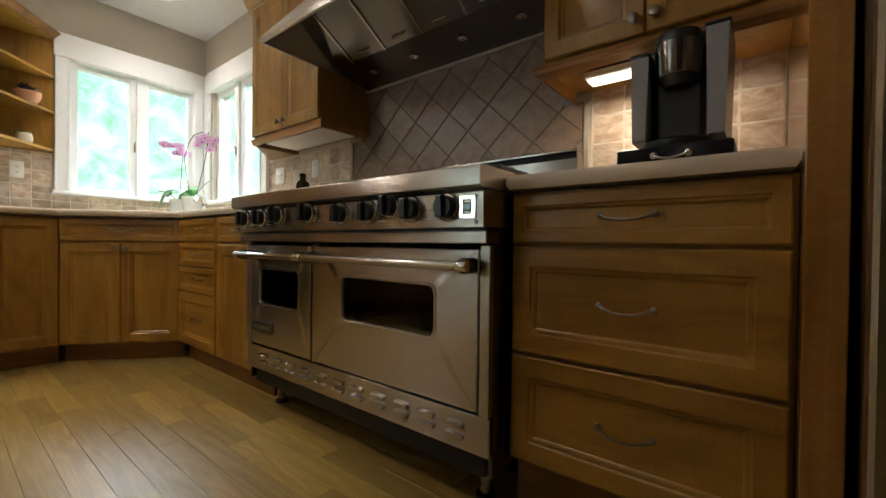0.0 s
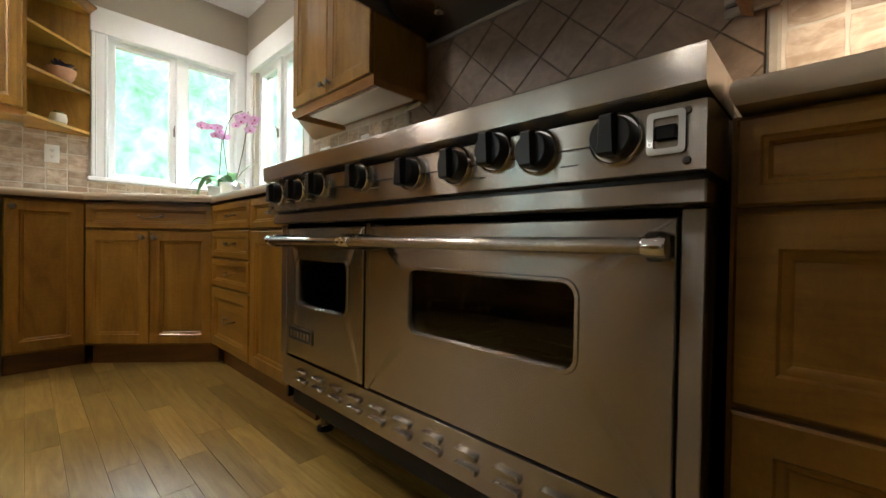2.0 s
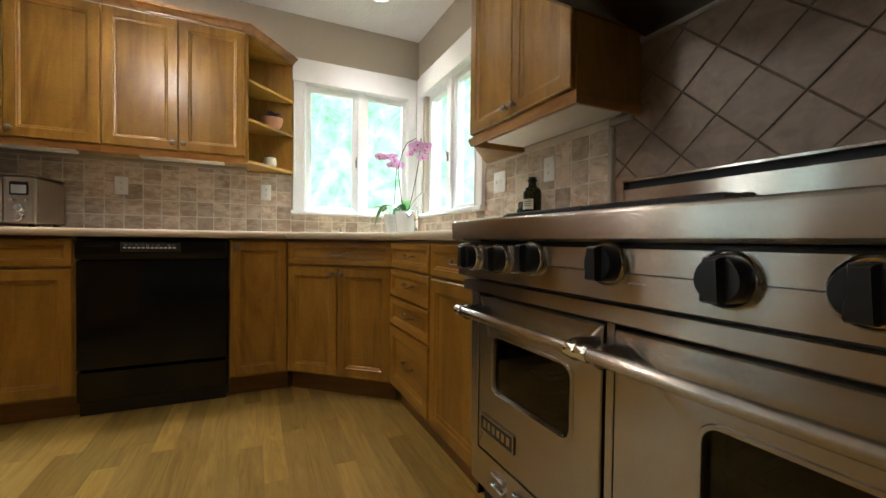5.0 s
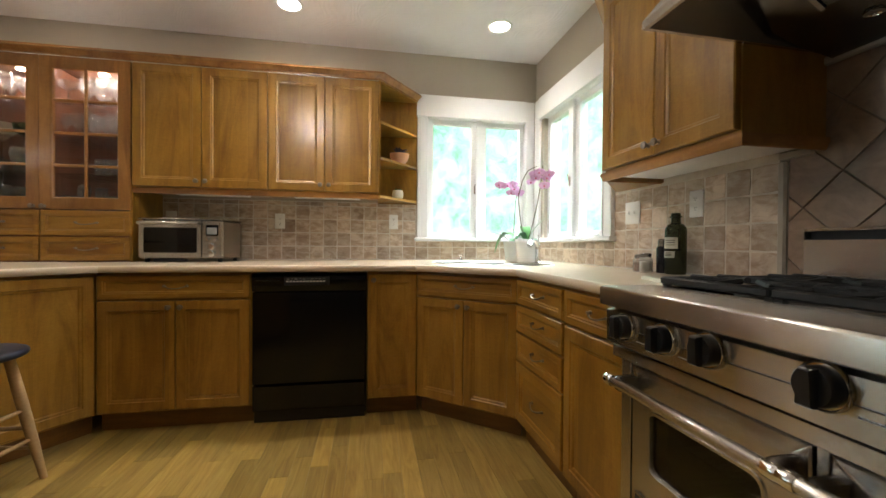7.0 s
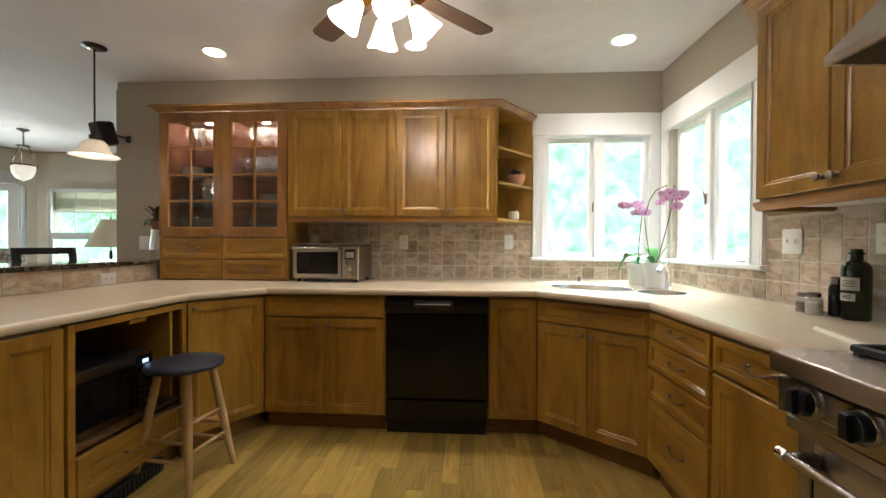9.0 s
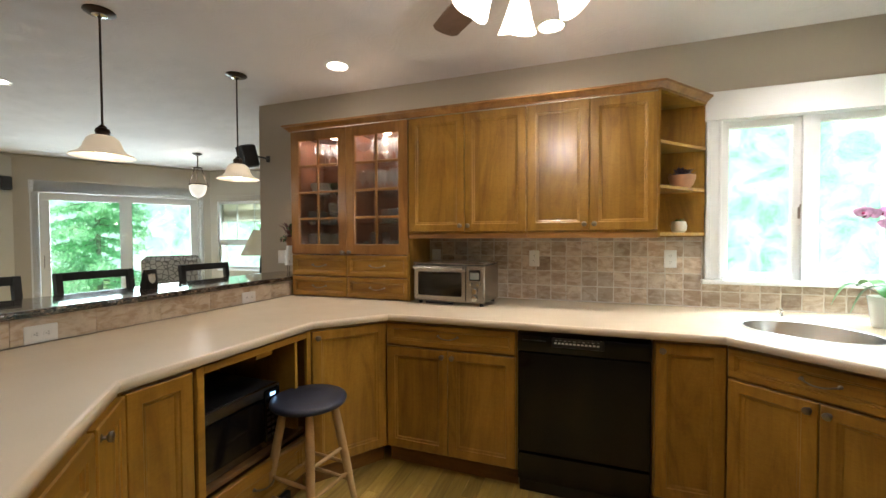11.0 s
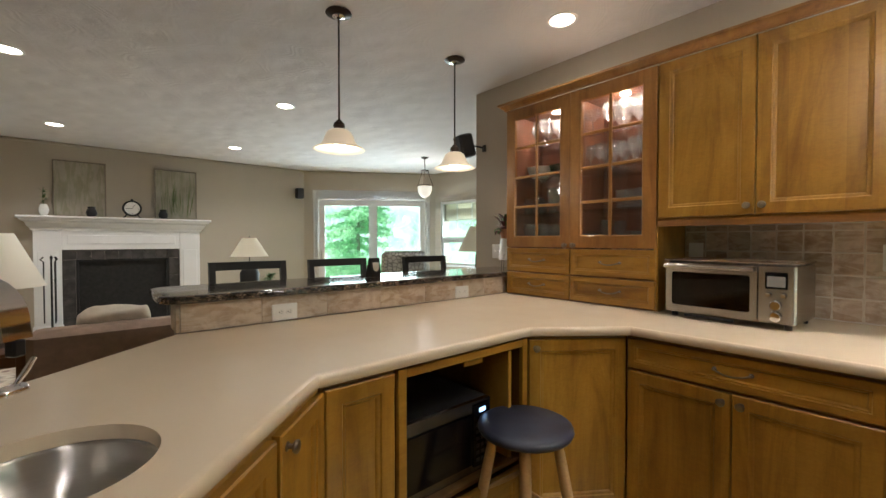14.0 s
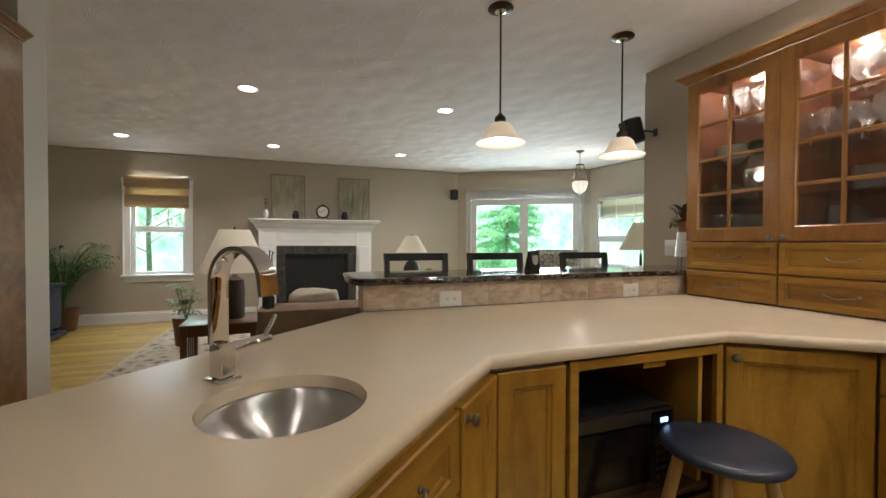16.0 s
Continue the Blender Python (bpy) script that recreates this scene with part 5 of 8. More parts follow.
part("housing", bm, "white_plastic", t)
bm = B()
box(bm, 0.01, 0.39, -0.032, 0.032, -0.006, -0.0005)
part("lens", bm, "tube_light", t)
lamp("under_cabinet_lamp", "AREA", LUNDER, (1.0, 0.84, 0.64), look((1.60, 3.86, 1.282), (1.60, 3.88, 0)), size=0.38, size_y=0.06)

# ---------------------------------------------------------------- range hood
t = thing("range_hood", 0.070, 0, 0, 0, "large stainless steel range hood with baffle filters and small lamps", "range hood")
HX = 1.265
zf, zb, yf, yb = 1.640, 1.600, 3.395, YN - 0.002
# shell: sloped front and tapered ends, open below
bm = B()
out = [[(0, yf, zf), (HX, yf, zf), (HX, yb, zf - 0.01), (0, yb, zf - 0.01)],
       [(0, yf, zf + 0.022), (HX, yf, zf + 0.022), (HX, yb, zf + 0.022), (0, yb, zf + 0.022)],
       [(0.13, yf + 0.36, 2.12), (HX - 0.13, yf + 0.36, 2.12), (HX - 0.13, yb, 2.12), (0.13, yb, 2.12)]]
inn = [[(0.14, yf + 0.37, 2.10), (HX - 0.14, yf + 0.37, 2.10), (HX - 0.14, yb - 0.01, 2.10), (0.14, yb - 0.01, 2.10)],
       [(0.012, yf + 0.012, zf + 0.02), (HX - 0.012, yf + 0.012, zf + 0.02), (HX - 0.012, yb - 0.01, zf + 0.02), (0.012, yb - 0.01, zf + 0.02)],
       [(0.012, yf + 0.012, zf), (HX - 0.012, yf + 0.012, zf), (HX - 0.012, yb - 0.01, zf - 0.01), (0.012, yb - 0.01, zf - 0.01)]]
loft(bm, out + inn + [out[0]], False, False)
part("canopy", bm, "steel", t)
bm = B()
box(bm, 0.30, HX - 0.30, yf + 0.36, yb, 2.12, CEIL - 0.002, 0.002)
part("chimney", bm, "steel", t)
# filters slope down towards the wall
ya, za, yc, zc = yf + 0.16, 1.80, yb - 0.25, 1.655
nf = 4
for k in range(nf):
    xa, xb = 0.16 + (HX - 0.32) * k / nf, 0.16 + (HX - 0.32) * (k + 1) / nf
    bm = B()
    loft(bm, [[(x, ya, za), (x, yc, zc), (x, yc, zc + 0.015), (x, ya, za + 0.015)] for x in (xa + 0.008, xb - 0.008)])
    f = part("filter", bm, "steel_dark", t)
    bm = B()
    xm = (xa + xb) / 2
    yh, zh = ya + (yc - ya) * 0.86, za + (zc - za) * 0.86
    tube(bm, [(xm - 0.035, yh, zh - 0.002), (xm - 0.035, yh, zh - 0.014), (xm + 0.035, yh, zh - 0.014), (xm + 0.035, yh, zh - 0.002)], 0.003, 6)
    part("filter_handle", bm, "steel", f)
for k in range(nf + 1):
    x = 0.16 + (HX - 0.32) * k / nf
    bm = B()
    loft(bm, [[(xx, ya, za - 0.006), (xx, yc, zc - 0.006), (xx, yc, zc + 0.01), (xx, ya, za + 0.01)] for xx in (x - 0.006, x + 0.006)])
    part("filter_rail", bm, "steel", t)
bm = B()
loft(bm, [[(0.014, ya, za + 0.016), (0.014, yc, zc + 0.016), (0.014, yc, zc + 0.022), (0.014, ya, za + 0.022)], [(HX - 0.014, ya, za + 0.016), (HX - 0.014, yc, zc + 0.016), (HX - 0.014, yc, zc + 0.022), (HX - 0.014, ya, za + 0.022)]])
loft(bm, [[(x, yf + 0.013, zf + 0.03), (x, ya, za + 0.016), (x, ya, za + 0.022), (x, yf + 0.013, zf + 0.036)] for x in (0.014, HX - 0.014)])
for xa, xb in ((0.013, 0.152), (HX - 0.152, HX - 0.013)):
    loft(bm, [[(x, ya, za), (x, yc, zc), (x, yc, zc + 0.012), (x, ya, za + 0.012)] for x in (xa, xb)])
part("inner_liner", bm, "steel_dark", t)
bm = B()
loft(bm, [[(x, yc, zc), (x, yb - 0.012, 1.612), (x, yb - 0.012, 1.63), (x, yc, zc + 0.016)] for x in (0.014, HX - 0.014)])
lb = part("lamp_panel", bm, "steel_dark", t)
for k in range(4):
    bm = B()
    x, y = 0.20 + k * 0.285, (yc + yb) / 2 - 0.02
    z = zc + (1.612 - zc) * (y - yc) / (yb - 0.012 - yc)
    lathe(bm, [(0.021, 0), (0.021, -0.005), (0.014, -0.007), (0.013, -0.003), (0.001, -0.003)], 18, (x, y, z))
    part("lamp_ring", bm, "chrome", lb)

# ---------------------------------------------------------------- range
t = thing("range", 0.075, 3.345, 0, 0, "large stainless steel gas range with two oven doors and black knobs", "range")
RW = 1.265
for nm, bx in (("side_panel", (0, 0.012, 0.02, 0.63, 0.13, 0.8755)), ("side_panel", (RW - 0.012, RW, 0.02, 0.63, 0.13, 0.8755)), ("back_panel", (0.0125, RW - 0.0125, 0.615, 0.63, 0.13, 0.8755)), ("bottom_panel", (0.0125, RW - 0.0125, 0.02, 0.6145, 0.206, 0.215))):
    bm = B()
    box(bm, *bx)
    part(nm, bm, "steel_dark", t)
for xa, xb in ((0.0, 0.040), (RW - 0.030, RW)):
    bm = B()
    box(bm, xa, xb, -0.004, 0.0195, 0.289, 0.733, 0.002)
    part("corner_post", bm, "steel", t)
bm = B()
box(bm, 0.492, 0.510, 0.002, 0.0195, 0.29, 0.733, 0.001)
part("centre_strip", bm, "steel", t)
bm = B()
for xa, xb in ((0.041, 0.491), (0.511, RW - 0.031)):
    for yy in (0.058,):
        loft(bm, [rrect(xa, xb, 0.292, 0.731, 0.002, y, 1) for y in (0.0195, 0.05)], False, False)
part("door_gap", bm, "black_enamel", t)


def oven_door(x0, x1, wx0, wx1, wz0, wz1, lab):
    z0, z1 = 0.296, 0.722
    bm = B()
    r = 0.022
    rings = [rrect(x0, x1, z0, z1, 0.003, 0.045, 5), rrect(x0, x1, z0, z1, 0.003, 0.0, 5), rrect(x0 + 0.003, x1 - 0.003, z0 + 0.003, z1 - 0.003, 0.003, -0.003, 5),
             rrect(wx0 - 0.012, wx1 + 0.012, wz0 - 0.012, wz1 + 0.012, r + 0.01, -0.003, 5), rrect(wx0 - 0.010, wx1 + 0.010, wz0 - 0.010, wz1 + 0.010, r + 0.008, -0.006, 5),
             rrect(wx0 - 0.004, wx1 + 0.004, wz0 - 0.004, wz1 + 0.004, r + 0.004, -0.006, 5), rrect(wx0, wx1, wz0, wz1, r, 0.003, 5), rrect(wx0, wx1, wz0, wz1, r, 0.045, 5)]
    loft(bm, rings, False, False)
    d = part("oven_door", bm, "steel", t, lab)
    bm = B()
    loft(bm, [rrect(wx0 + 0.0005, wx1 - 0.0005, wz0 + 0.0005, wz1 - 0.0005, r, y, 5) for y in (0.006, 0.010)])
    part("window", bm, "oven_glass", d)
    # handle
    hx0, hx1, hy, hz = x0 + 0.005, x1 - 0.005, -0.058, 0.680
    bm = B()
    tube(bm, [(hx0 - 0.03, hy, hz), (hx1 - 0.004, hy, hz)], 0.0125, 18)
    part("handle", bm, "steel", d)
    for xx in (hx0 - 0.036, hx1 - 0.022):
        bm = B()
        lathe(bm, [(0.0145, 0), (0.0155, 0.003), (0.0155, 0.026), (0.0145, 0.029)], 18, (xx, hy, hz), "x")
        part("handle_collar", bm, "chrome", d)
    for xx in (hx0 + 0.012, hx1 - 0.010):
        bm = B()
        box(bm, xx - 0.012, xx + 0.012, hy - 0.004, -0.003, hz - 0.020, hz + 0.020, 0.005)
        part("handle_bracket", bm, "steel_dark", d)
    # cavity and racks
    bm = B()
    rs = [rrect(x0 + 0.04, x1 - 0.04, 0.33, 0.70, 0.01, y, 2) for y in (0.06, 0.55)]
    loft(bm, rs, False, True)
    part("oven_cavity", bm, "black_enamel", t)
    for zz in (0.43, 0.52):
        bm = B()
        for k in range(12):
            xx = x0 + 0.06 + (x1 - x0 - 0.12) * k / 11
            tube(bm, [(xx, 0.10, zz), (xx, 0.50, zz)], 0.0022, 4)
        for yy in (0.10, 0.30, 0.50):
            tube(bm, [(x0 + 0.05, yy, zz), (x1 - 0.05, yy, zz)], 0.0032, 5)
        part("oven_rack", bm, "chrome", t)


oven_door(0.045, 0.487, 0.117, 0.405, 0.474, 0.618, "small brushed steel oven door with a dark window")
oven_door(0.515, RW - 0.034, 0.676, 1.080, 0.474, 0.614, "large brushed steel oven door with a dark window")
bm = B()
box(bm, 0.062, 0.220, -0.0055, -0.0032, 0.349, 0.397, 0.001)
bd = part("badge", bm, "black_plastic", t, "small black nameplate")
bm = B()
loft(bm, [rrect(0.062, 0.220, 0.349, 0.397, 0.004, y, 2) for y in (-0.0058,)] + [rrect(0.062, 0.220, 0.349, 0.397, 0.004, -0.0072, 2), rrect(0.067, 0.215, 0.354, 0.392, 0.003, -0.0072, 2), rrect(0.067, 0.215, 0.354, 0.392, 0.003, -0.0058, 2)], False, False)
for k in range(6):
    box(bm, 0.078 + 0.022 * k, 0.092 + 0.022 * k, -0.0072, -0.0056, 0.362, 0.384, 0.001)
part("badge_relief", bm, "steel", bd)

# louvred kick panel
bm = B()
box(bm, 0.0, RW, 0.002, 0.012, 0.184, 0.288, 0.002)
kp = part("kick_panel", bm, "steel", t)
for k in range(11):
    for zz in (0.218, 0.247):
        bm = B()
        x = 0.142 + 0.1015 * k
        loft(bm, [rrect(x - 0.031, x + 0.031, zz - 0.008, zz + 0.010, 0.008, 0.002, 3), rrect(x - 0.029, x + 0.029, zz - 0.005, zz + 0.009, 0.006, -0.007, 3), rrect(x - 0.026, x + 0.026, zz + 0.001, zz + 0.008, 0.004, -0.009, 3)], False, True)
        part("louvre", bm, "steel", kp)
bm = B()
box(bm, 0.03, RW - 0.03, 0.03, 0.50, 0.115, 0.2045)
part("underbody", bm, "black_iron", t)
for x in (0.075, RW - 0.085):
    for y in (0.13, 0.55):
        bm = B()
        lathe(bm, [(0.026, 0.0), (0.026, 0.012), (0.016, 0.016), (0.016, 0.055), (0.020, 0.058), (0.021, 0.13)], 16, (x, y, 0))
        lg = part("leg", bm, "steel", t)
        bm = B()
        lathe(bm, [(0.031, 0.0), (0.031, 0.010), (0.027, 0.012)], 16, (x, y, 0.0005))
        part("foot", bm, "black_plastic", lg)
# drip rail, control panel, bullnose
bm = B()
box(bm, -0.004, RW + 0.004, -0.030, 0.03, 0.736, 0.769, 0.0025)
part("drip_rail", bm, "steel", t)
bm = B()
box(bm, 0.002, RW - 0.002, -0.018, 0.03, 0.770, 0.777)
part("shadow_gap", bm, "black_enamel", t)
bm = B()
loft(bm, [[(x, -0.046, 0.778), (x, -0.048, 0.864), (x, -0.010, 0.872), (x, 0.10, 0.872), (x, 0.10, 0.778)] for x in (-0.006, RW + 0.006)])
cp = part("control_panel", bm, "steel", t)
prof = [(0.12, 0.874), (-0.052, 0.874), (-0.066, 0.880), (-0.068, 0.921)] + [(-0.068 + 0.008 - 0.008 * math.cos(radians(a)), 0.921 + 0.008 * math.sin(radians(a))) for a in (30, 60, 90)] + [(-0.052, 0.929), (0.10, 0.929), (0.12, 0.925)]
bm = B()
loft(bm, [[(x, y, z) for y, z in prof] for x in (-0.008, RW + 0.008)])
part("bullnose", bm, "steel", t)
bm = B()
box(bm, 0.03, RW - 0.10, -0.0492, -0.0475, 0.8245, 0.8258)
part("panel_line", bm, "print_dark", cp)
for x, z in ((0.02, 0.853), (RW - 0.015, 0.853), (0.02, 0.790), (RW - 0.015, 0.790)):
    bm = B()
    lathe(bm, [(0.0055, 0), (0.0045, -0.003), (0.001, -0.0035)], 10, (x, -0.047, z), "y")
    part("screw", bm, "steel_dark", cp)
for i, (x, z) in enumerate(((0.082, 0.832), (0.218, 0.832), (0.340, 0.839), (0.540, 0.839), (0.728, 0.829), (0.860, 0.829), (0.952, 0.843), (1.037, 0.830), (1.162, 0.830))):
    bm = B()
    lathe(bm, [(0.037, 0), (0.0375, -0.006), (0.035, -0.010), (0.033, -0.006), (0.031, -0.006)], 28, (x, -0.048, z), "y")
    kb = part("burner_knob", bm, "chrome", t, "black control knob in a chrome ring")
    bm = B()
    lathe(bm, [(0.0300, -0.004), (0.0300, -0.020), (0.0285, -0.026), (0.0270, -0.028), (0.0005, -0.028)], 26, (x, -0.048, z), "y")
    part("dial", bm, "black_plastic", kb)
    bm = B()
    loft(bm, [[(x - 0.0105, yy, z - h), (x + 0.0105, yy, z - h), (x + 0.0105 - k2, yy, z + h), (x - 0.0105 + k2, yy, z + h)] for yy, h, k2 in ((-0.074, 0.0285, 0.0), (-0.086, 0.0275, 0.001), (-0.090, 0.0245, 0.003))])
    part("grip", bm, "black_plastic", kb)
    if i in (0, 1, 3, 5, 7):
        bm = B()
        for q in range(5):
            box(bm, x + 0.040 + 0.006 * q, x + 0.044 + 0.006 * q, -0.0486, -0.0475, z - 0.030, z - 0.0280)
        part("dial_marks", bm, "print_grey", cp)
bm = B()
loft(bm, [rrect(1.203, 1.249, 0.800, 0.856, 0.006, -0.0485, 3), rrect(1.203, 1.249, 0.800, 0.856, 0.006, -0.052, 3), rrect(1.211, 1.241, 0.808, 0.848, 0.003, -0.052, 3), rrect(1.211, 1.241, 0.808, 0.848, 0.003, -0.0485, 3)], False, False)
part("switch_plate", bm, "chrome", cp)
bm = B()
box(bm, 1.213, 1.239, -0.054, -0.048, 0.818, 0.838, 0.002)
part("rocker_switch", bm, "black_gloss", cp)
# cooktop
bm = B()
box(bm, 0.0, RW, 0.1205, 0.63, 0.876, 0.900)
box(bm, 0.0, 0.022, 0.1205, 0.62, 0.9005, 0.927, 0.002)
box(bm, RW - 0.022, RW, 0.1205, 0.62, 0.9005, 0.927, 0.002)
part("cooktop", bm, "steel_dark", t)


def grate(x0, x1):
    y0, y1, z = 0.095, 0.60, 0.936
    bm = B()
    th = 0.008
    for yy in (y0, (y0 + y1) / 2, y1):
        box(bm, x0, x1, yy - th, yy + th, z, z + 0.020, 0.004)
    for xx in (x0 + th, x1 - th):
        box(bm, xx - th, xx + th, y0, y1, z, z + 0.020, 0.004)
        for q in range(1, 6):
            if q != 3:
                yy = y0 + (y1 - y0) * q / 6
                e = xx + math.copysign(0.075, (x0 + x1) / 2 - xx)
                box(bm, min(xx, e), max(xx, e), yy - 0.007, yy + 0.007, z + 0.006, z + 0.026, 0.004)
    for cy in (y0 + (y1 - y0) * 0.25, y0 + (y1 - y0) * 0.75):
        cx = (x0 + x1) / 2
        for a in range(0, 360, 60):
            ca, sa = math.cos(radians(a + 30)), math.sin(radians(a + 30))
            tube(bm, [(cx + 0.035 * ca, cy + 0.035 * sa, z + 0.019), (cx + 0.105 * ca, cy + 0.105 * sa, z + 0.012)], 0.008, 6)
    for xx in (x0 + th, x1 - th):
        for yy in (y0 + 0.01, y1 - 0.01):
            box(bm, xx - th, xx + th, yy - th, yy + th, 0.9005, z)
    part("grate", bm, "black_iron", t, "black cast iron grate")
    for cy in (y0 + (y1 - y0) * 0.25, y0 + (y1 - y0) * 0.75):
        bm = B()
        lathe(bm, [(0.055, 0.9005), (0.052, 0.906), (0.038, 0.908), (0.038, 0.920), (0.034, 0.924), (0.001, 0.924)], 20, ((x0 + x1) / 2, cy, 0))
        part("burner", bm, "black_iron", t)


grate(0.03, 0.335)
grate(0.340, 0.645)
grate(0.955, 1.238)
bm = B()
box(bm, 0.655, 0.945, 0.125, 0.60, 0.9005, 0.930, 0.004)
part("griddle", bm, "black_iron", t, "dark griddle plate")
bm = B()
for xa, xb, ya, yb in ((0.650, 0.6545, 0.122, 0.605), (0.9455, 0.950, 0.122, 0.605)):
    box(bm, xa, xb, ya, yb, 0.9005, 0.942, 0.001)
part("griddle_rim", bm, "steel", t)
bm = B()
loft(bm, [[(x, 0.605, 0.9005), (x, 0.602, 1.060), (x, 0.660, 1.060), (x, 0.660, 0.9005)] for x in (0.0, RW)])
part("backguard", bm, "steel", t)
bm = B()
box(bm, 0.0, RW, 0.598, 0.665, 1.085, 1.094, 0.001)
for xx in (0, RW - 0.004):
    box(bm, xx, xx + 0.004, 0.600, 0.663, 1.0605, 1.0848)
part("backguard_shelf", bm, "steel", t)
bm = B()
box(bm, 0.004, RW - 0.004, 0.625, 0.655, 1.0605, 1.0848)
part("vent_slot", bm, "black_iron", t)

# ---------------------------------------------------------------- things on the worktops
t = thing("coffee_maker", 1.570, 3.60, 0.916, 0, "black single-cup coffee maker on a black pod drawer", "coffee maker")
bm = B()
box(bm, 0, 0.255, 0, 0.30, 0.0, 0.072, 0.004)
pd = part("pod_drawer", bm, "black_plastic", t)
bm = B()
loft(bm, [rrect(0.004, 0.251, 0.006, 0.068, 0.004, y, 2) for y in (-0.001, -0.004)])
part("drawer_front", bm, "black_gloss", pd)
bail_pull(pd, 0.128, 0.042, -0.004, 0.075, "chrome")
bm = B()
loft(bm, [[(0.128 + (0.085 * s) * math.cos(2 * math.pi * k / 28), 0.115 + 0.100 * s * math.sin(2 * math.pi * k / 28), z) for k in range(28)] for s, z in ((0.96, 0.0725), (1.0, 0.078), (1.0, 0.092), (0.93, 0.098), (0.85, 0.098))])
part("drip_tray", bm, "black_plastic", t)
bm = B()
box(bm, 0.068, 0.188, 0.10, 0.27, 0.098, 0.36, 0.012)
part("column", bm, "black_plastic", t)
bm = B()
lathe(bm, [(0.050, 0.262), (0.0535, 0.268), (0.056, 0.345)], 28, (0.128, 0.085, 0))
part("brew_head", bm, "steel_dark", t)
bm = B()
lathe(bm, [(0.056, 0.3455), (0.057, 0.352), (0.052, 0.372), (0.030, 0.380), (0.001, 0.381)], 28, (0.128, 0.085, 0))
part("head_cap", bm, "black_plastic", t)
bm = B()
lathe(bm, [(0.032, 0.238), (0.040, 0.250), (0.049, 0.2615)], 24, (0.128, 0.085, 0))
part("nozzle", bm, "black_plastic", t)
for xa, xb, zt in ((0.020, 0.064, 0.325), (0.192, 0.240, 0.362)):
    bm = B()
    loft(bm, [[(x0_, 0.05, z), (x1_, 0.05, z), (x1_ + .002, 0.27, z), (x0_, 0.27, z)] for x0_, x1_, z in ((xa + 0.006, xb - 0.006, 0.098), (xa, xb, zt))])
    tk = part("water_tank", bm, "grey_plastic", t)
    bm = B()
    box(bm, xa - 0.002, xb + 0.004, 0.046, 0.274, zt + 0.0005, zt + 0.010, 0.003)
    part("tank_lid", bm, "black_plastic", tk)

t = thing("toaster_oven", -1.740, 1.224, 0.916, 86, "brushed steel countertop toaster oven with a glass door and dials", "toaster oven")
t.scale = (1, 1, 1.07)
TW, TD, TH = 0.50, 0.33, 0.262
bm = B()
box(bm, 0, TW, 0.02, TD, 0.018, TH - 0.012, 0.008)
part("body", bm, "steel", t)
bm = B()
box(bm, -0.003, TW + 0.003, 0.0, TD, TH - 0.0115, TH, 0.004)
part("top_plate", bm, "steel", t)
bm = B()
loft(bm, [rrect(0.006, 0.375, 0.026, 0.244, 0.01, 0.0195, 3), rrect(0.006, 0.375, 0.026, 0.244, 0.01, 0.002, 3), rrect(0.034, 0.350, 0.056, 0.205, 0.012, 0.002, 3), rrect(0.034, 0.350, 0.056, 0.205, 0.012, 0.0195, 3)], False, False)
d = part("glass_door", bm, "steel", t)
bm = B()
box(bm, 0.033, 0.351, 0.008, 0.011, 0.055, 0.206)
part("window", bm, "oven_glass", d)
bm = B()
tube(bm, [(0.012, -0.026, 0.231), (0.370, -0.026, 0.231)], 0.009, 12)
for xx in (0.02, 0.362):
    box(bm, xx - 0.008, xx + 0.008, -0.03, 0.002, 0.222, 0.240, 0.002)
part("handle", bm, "steel", d)
bm = B()
box(bm, 0.02, 0.36, 0.021, 0.30, 0.03, 0.235)
part("cavity", bm, "black_enamel", t)
bm = B()
for zz in (0.10,):
    tube(bm, [(0.04, 0.014, zz), (0.345, 0.014, zz)], 0.002, 5)
    tube(bm, [(0.04, 0.014, zz + 0.008), (0.345, 0.014, zz + 0.008)], 0.0015, 5)
part("rack", bm, "chrome", t)
bm = B()
loft(bm, [rrect(0.380, TW - 0.006, 0.026, 0.244, 0.006, y, 3) for y in (0.0195, 0.006)])
cp = part("control_panel", bm, "steel", t)
bm = B()
loft(bm, [rrect(0.402, 0.476, 0.158, 0.222, 0.004, y, 3) for y in (0.0055, 0.003)])
part("display", bm, "black_gloss", cp)
bm = B()
loft(bm, [rrect(0.409, 0.469, 0.166, 0.206, 0.002, y, 2) for y in (0.0028, 0.002)])
part("lcd", bm, "grey_plastic", cp)
for x, z, r in ((0.414, 0.135, 0.010), (0.464, 0.135, 0.010), (0.439, 0.095, 0.019), (0.439, 0.052, 0.019)):
    bm = B()
    lathe(bm, [(r, 0.0055), (r, -0.008), (r * 0.85, -0.011), (0.001, -0.011)], 18, (x, 0, z), "y")
    part("dial", bm, "chrome", cp)
for x in (0.03, TW - 0.03):
    for y in (0.05, TD - 0.04):
        bm = B()
        lathe(bm, [(0.014, 0.0), (0.014, 0.0175)], 12, (x, y, 0))
        part("foot", bm, "black_plastic", t)
bm = B()
box(bm, 0.09, 0.29, 0.004, 0.018, 0.006, 0.0178)
part("crumb_tray", bm, "black_plastic", t)

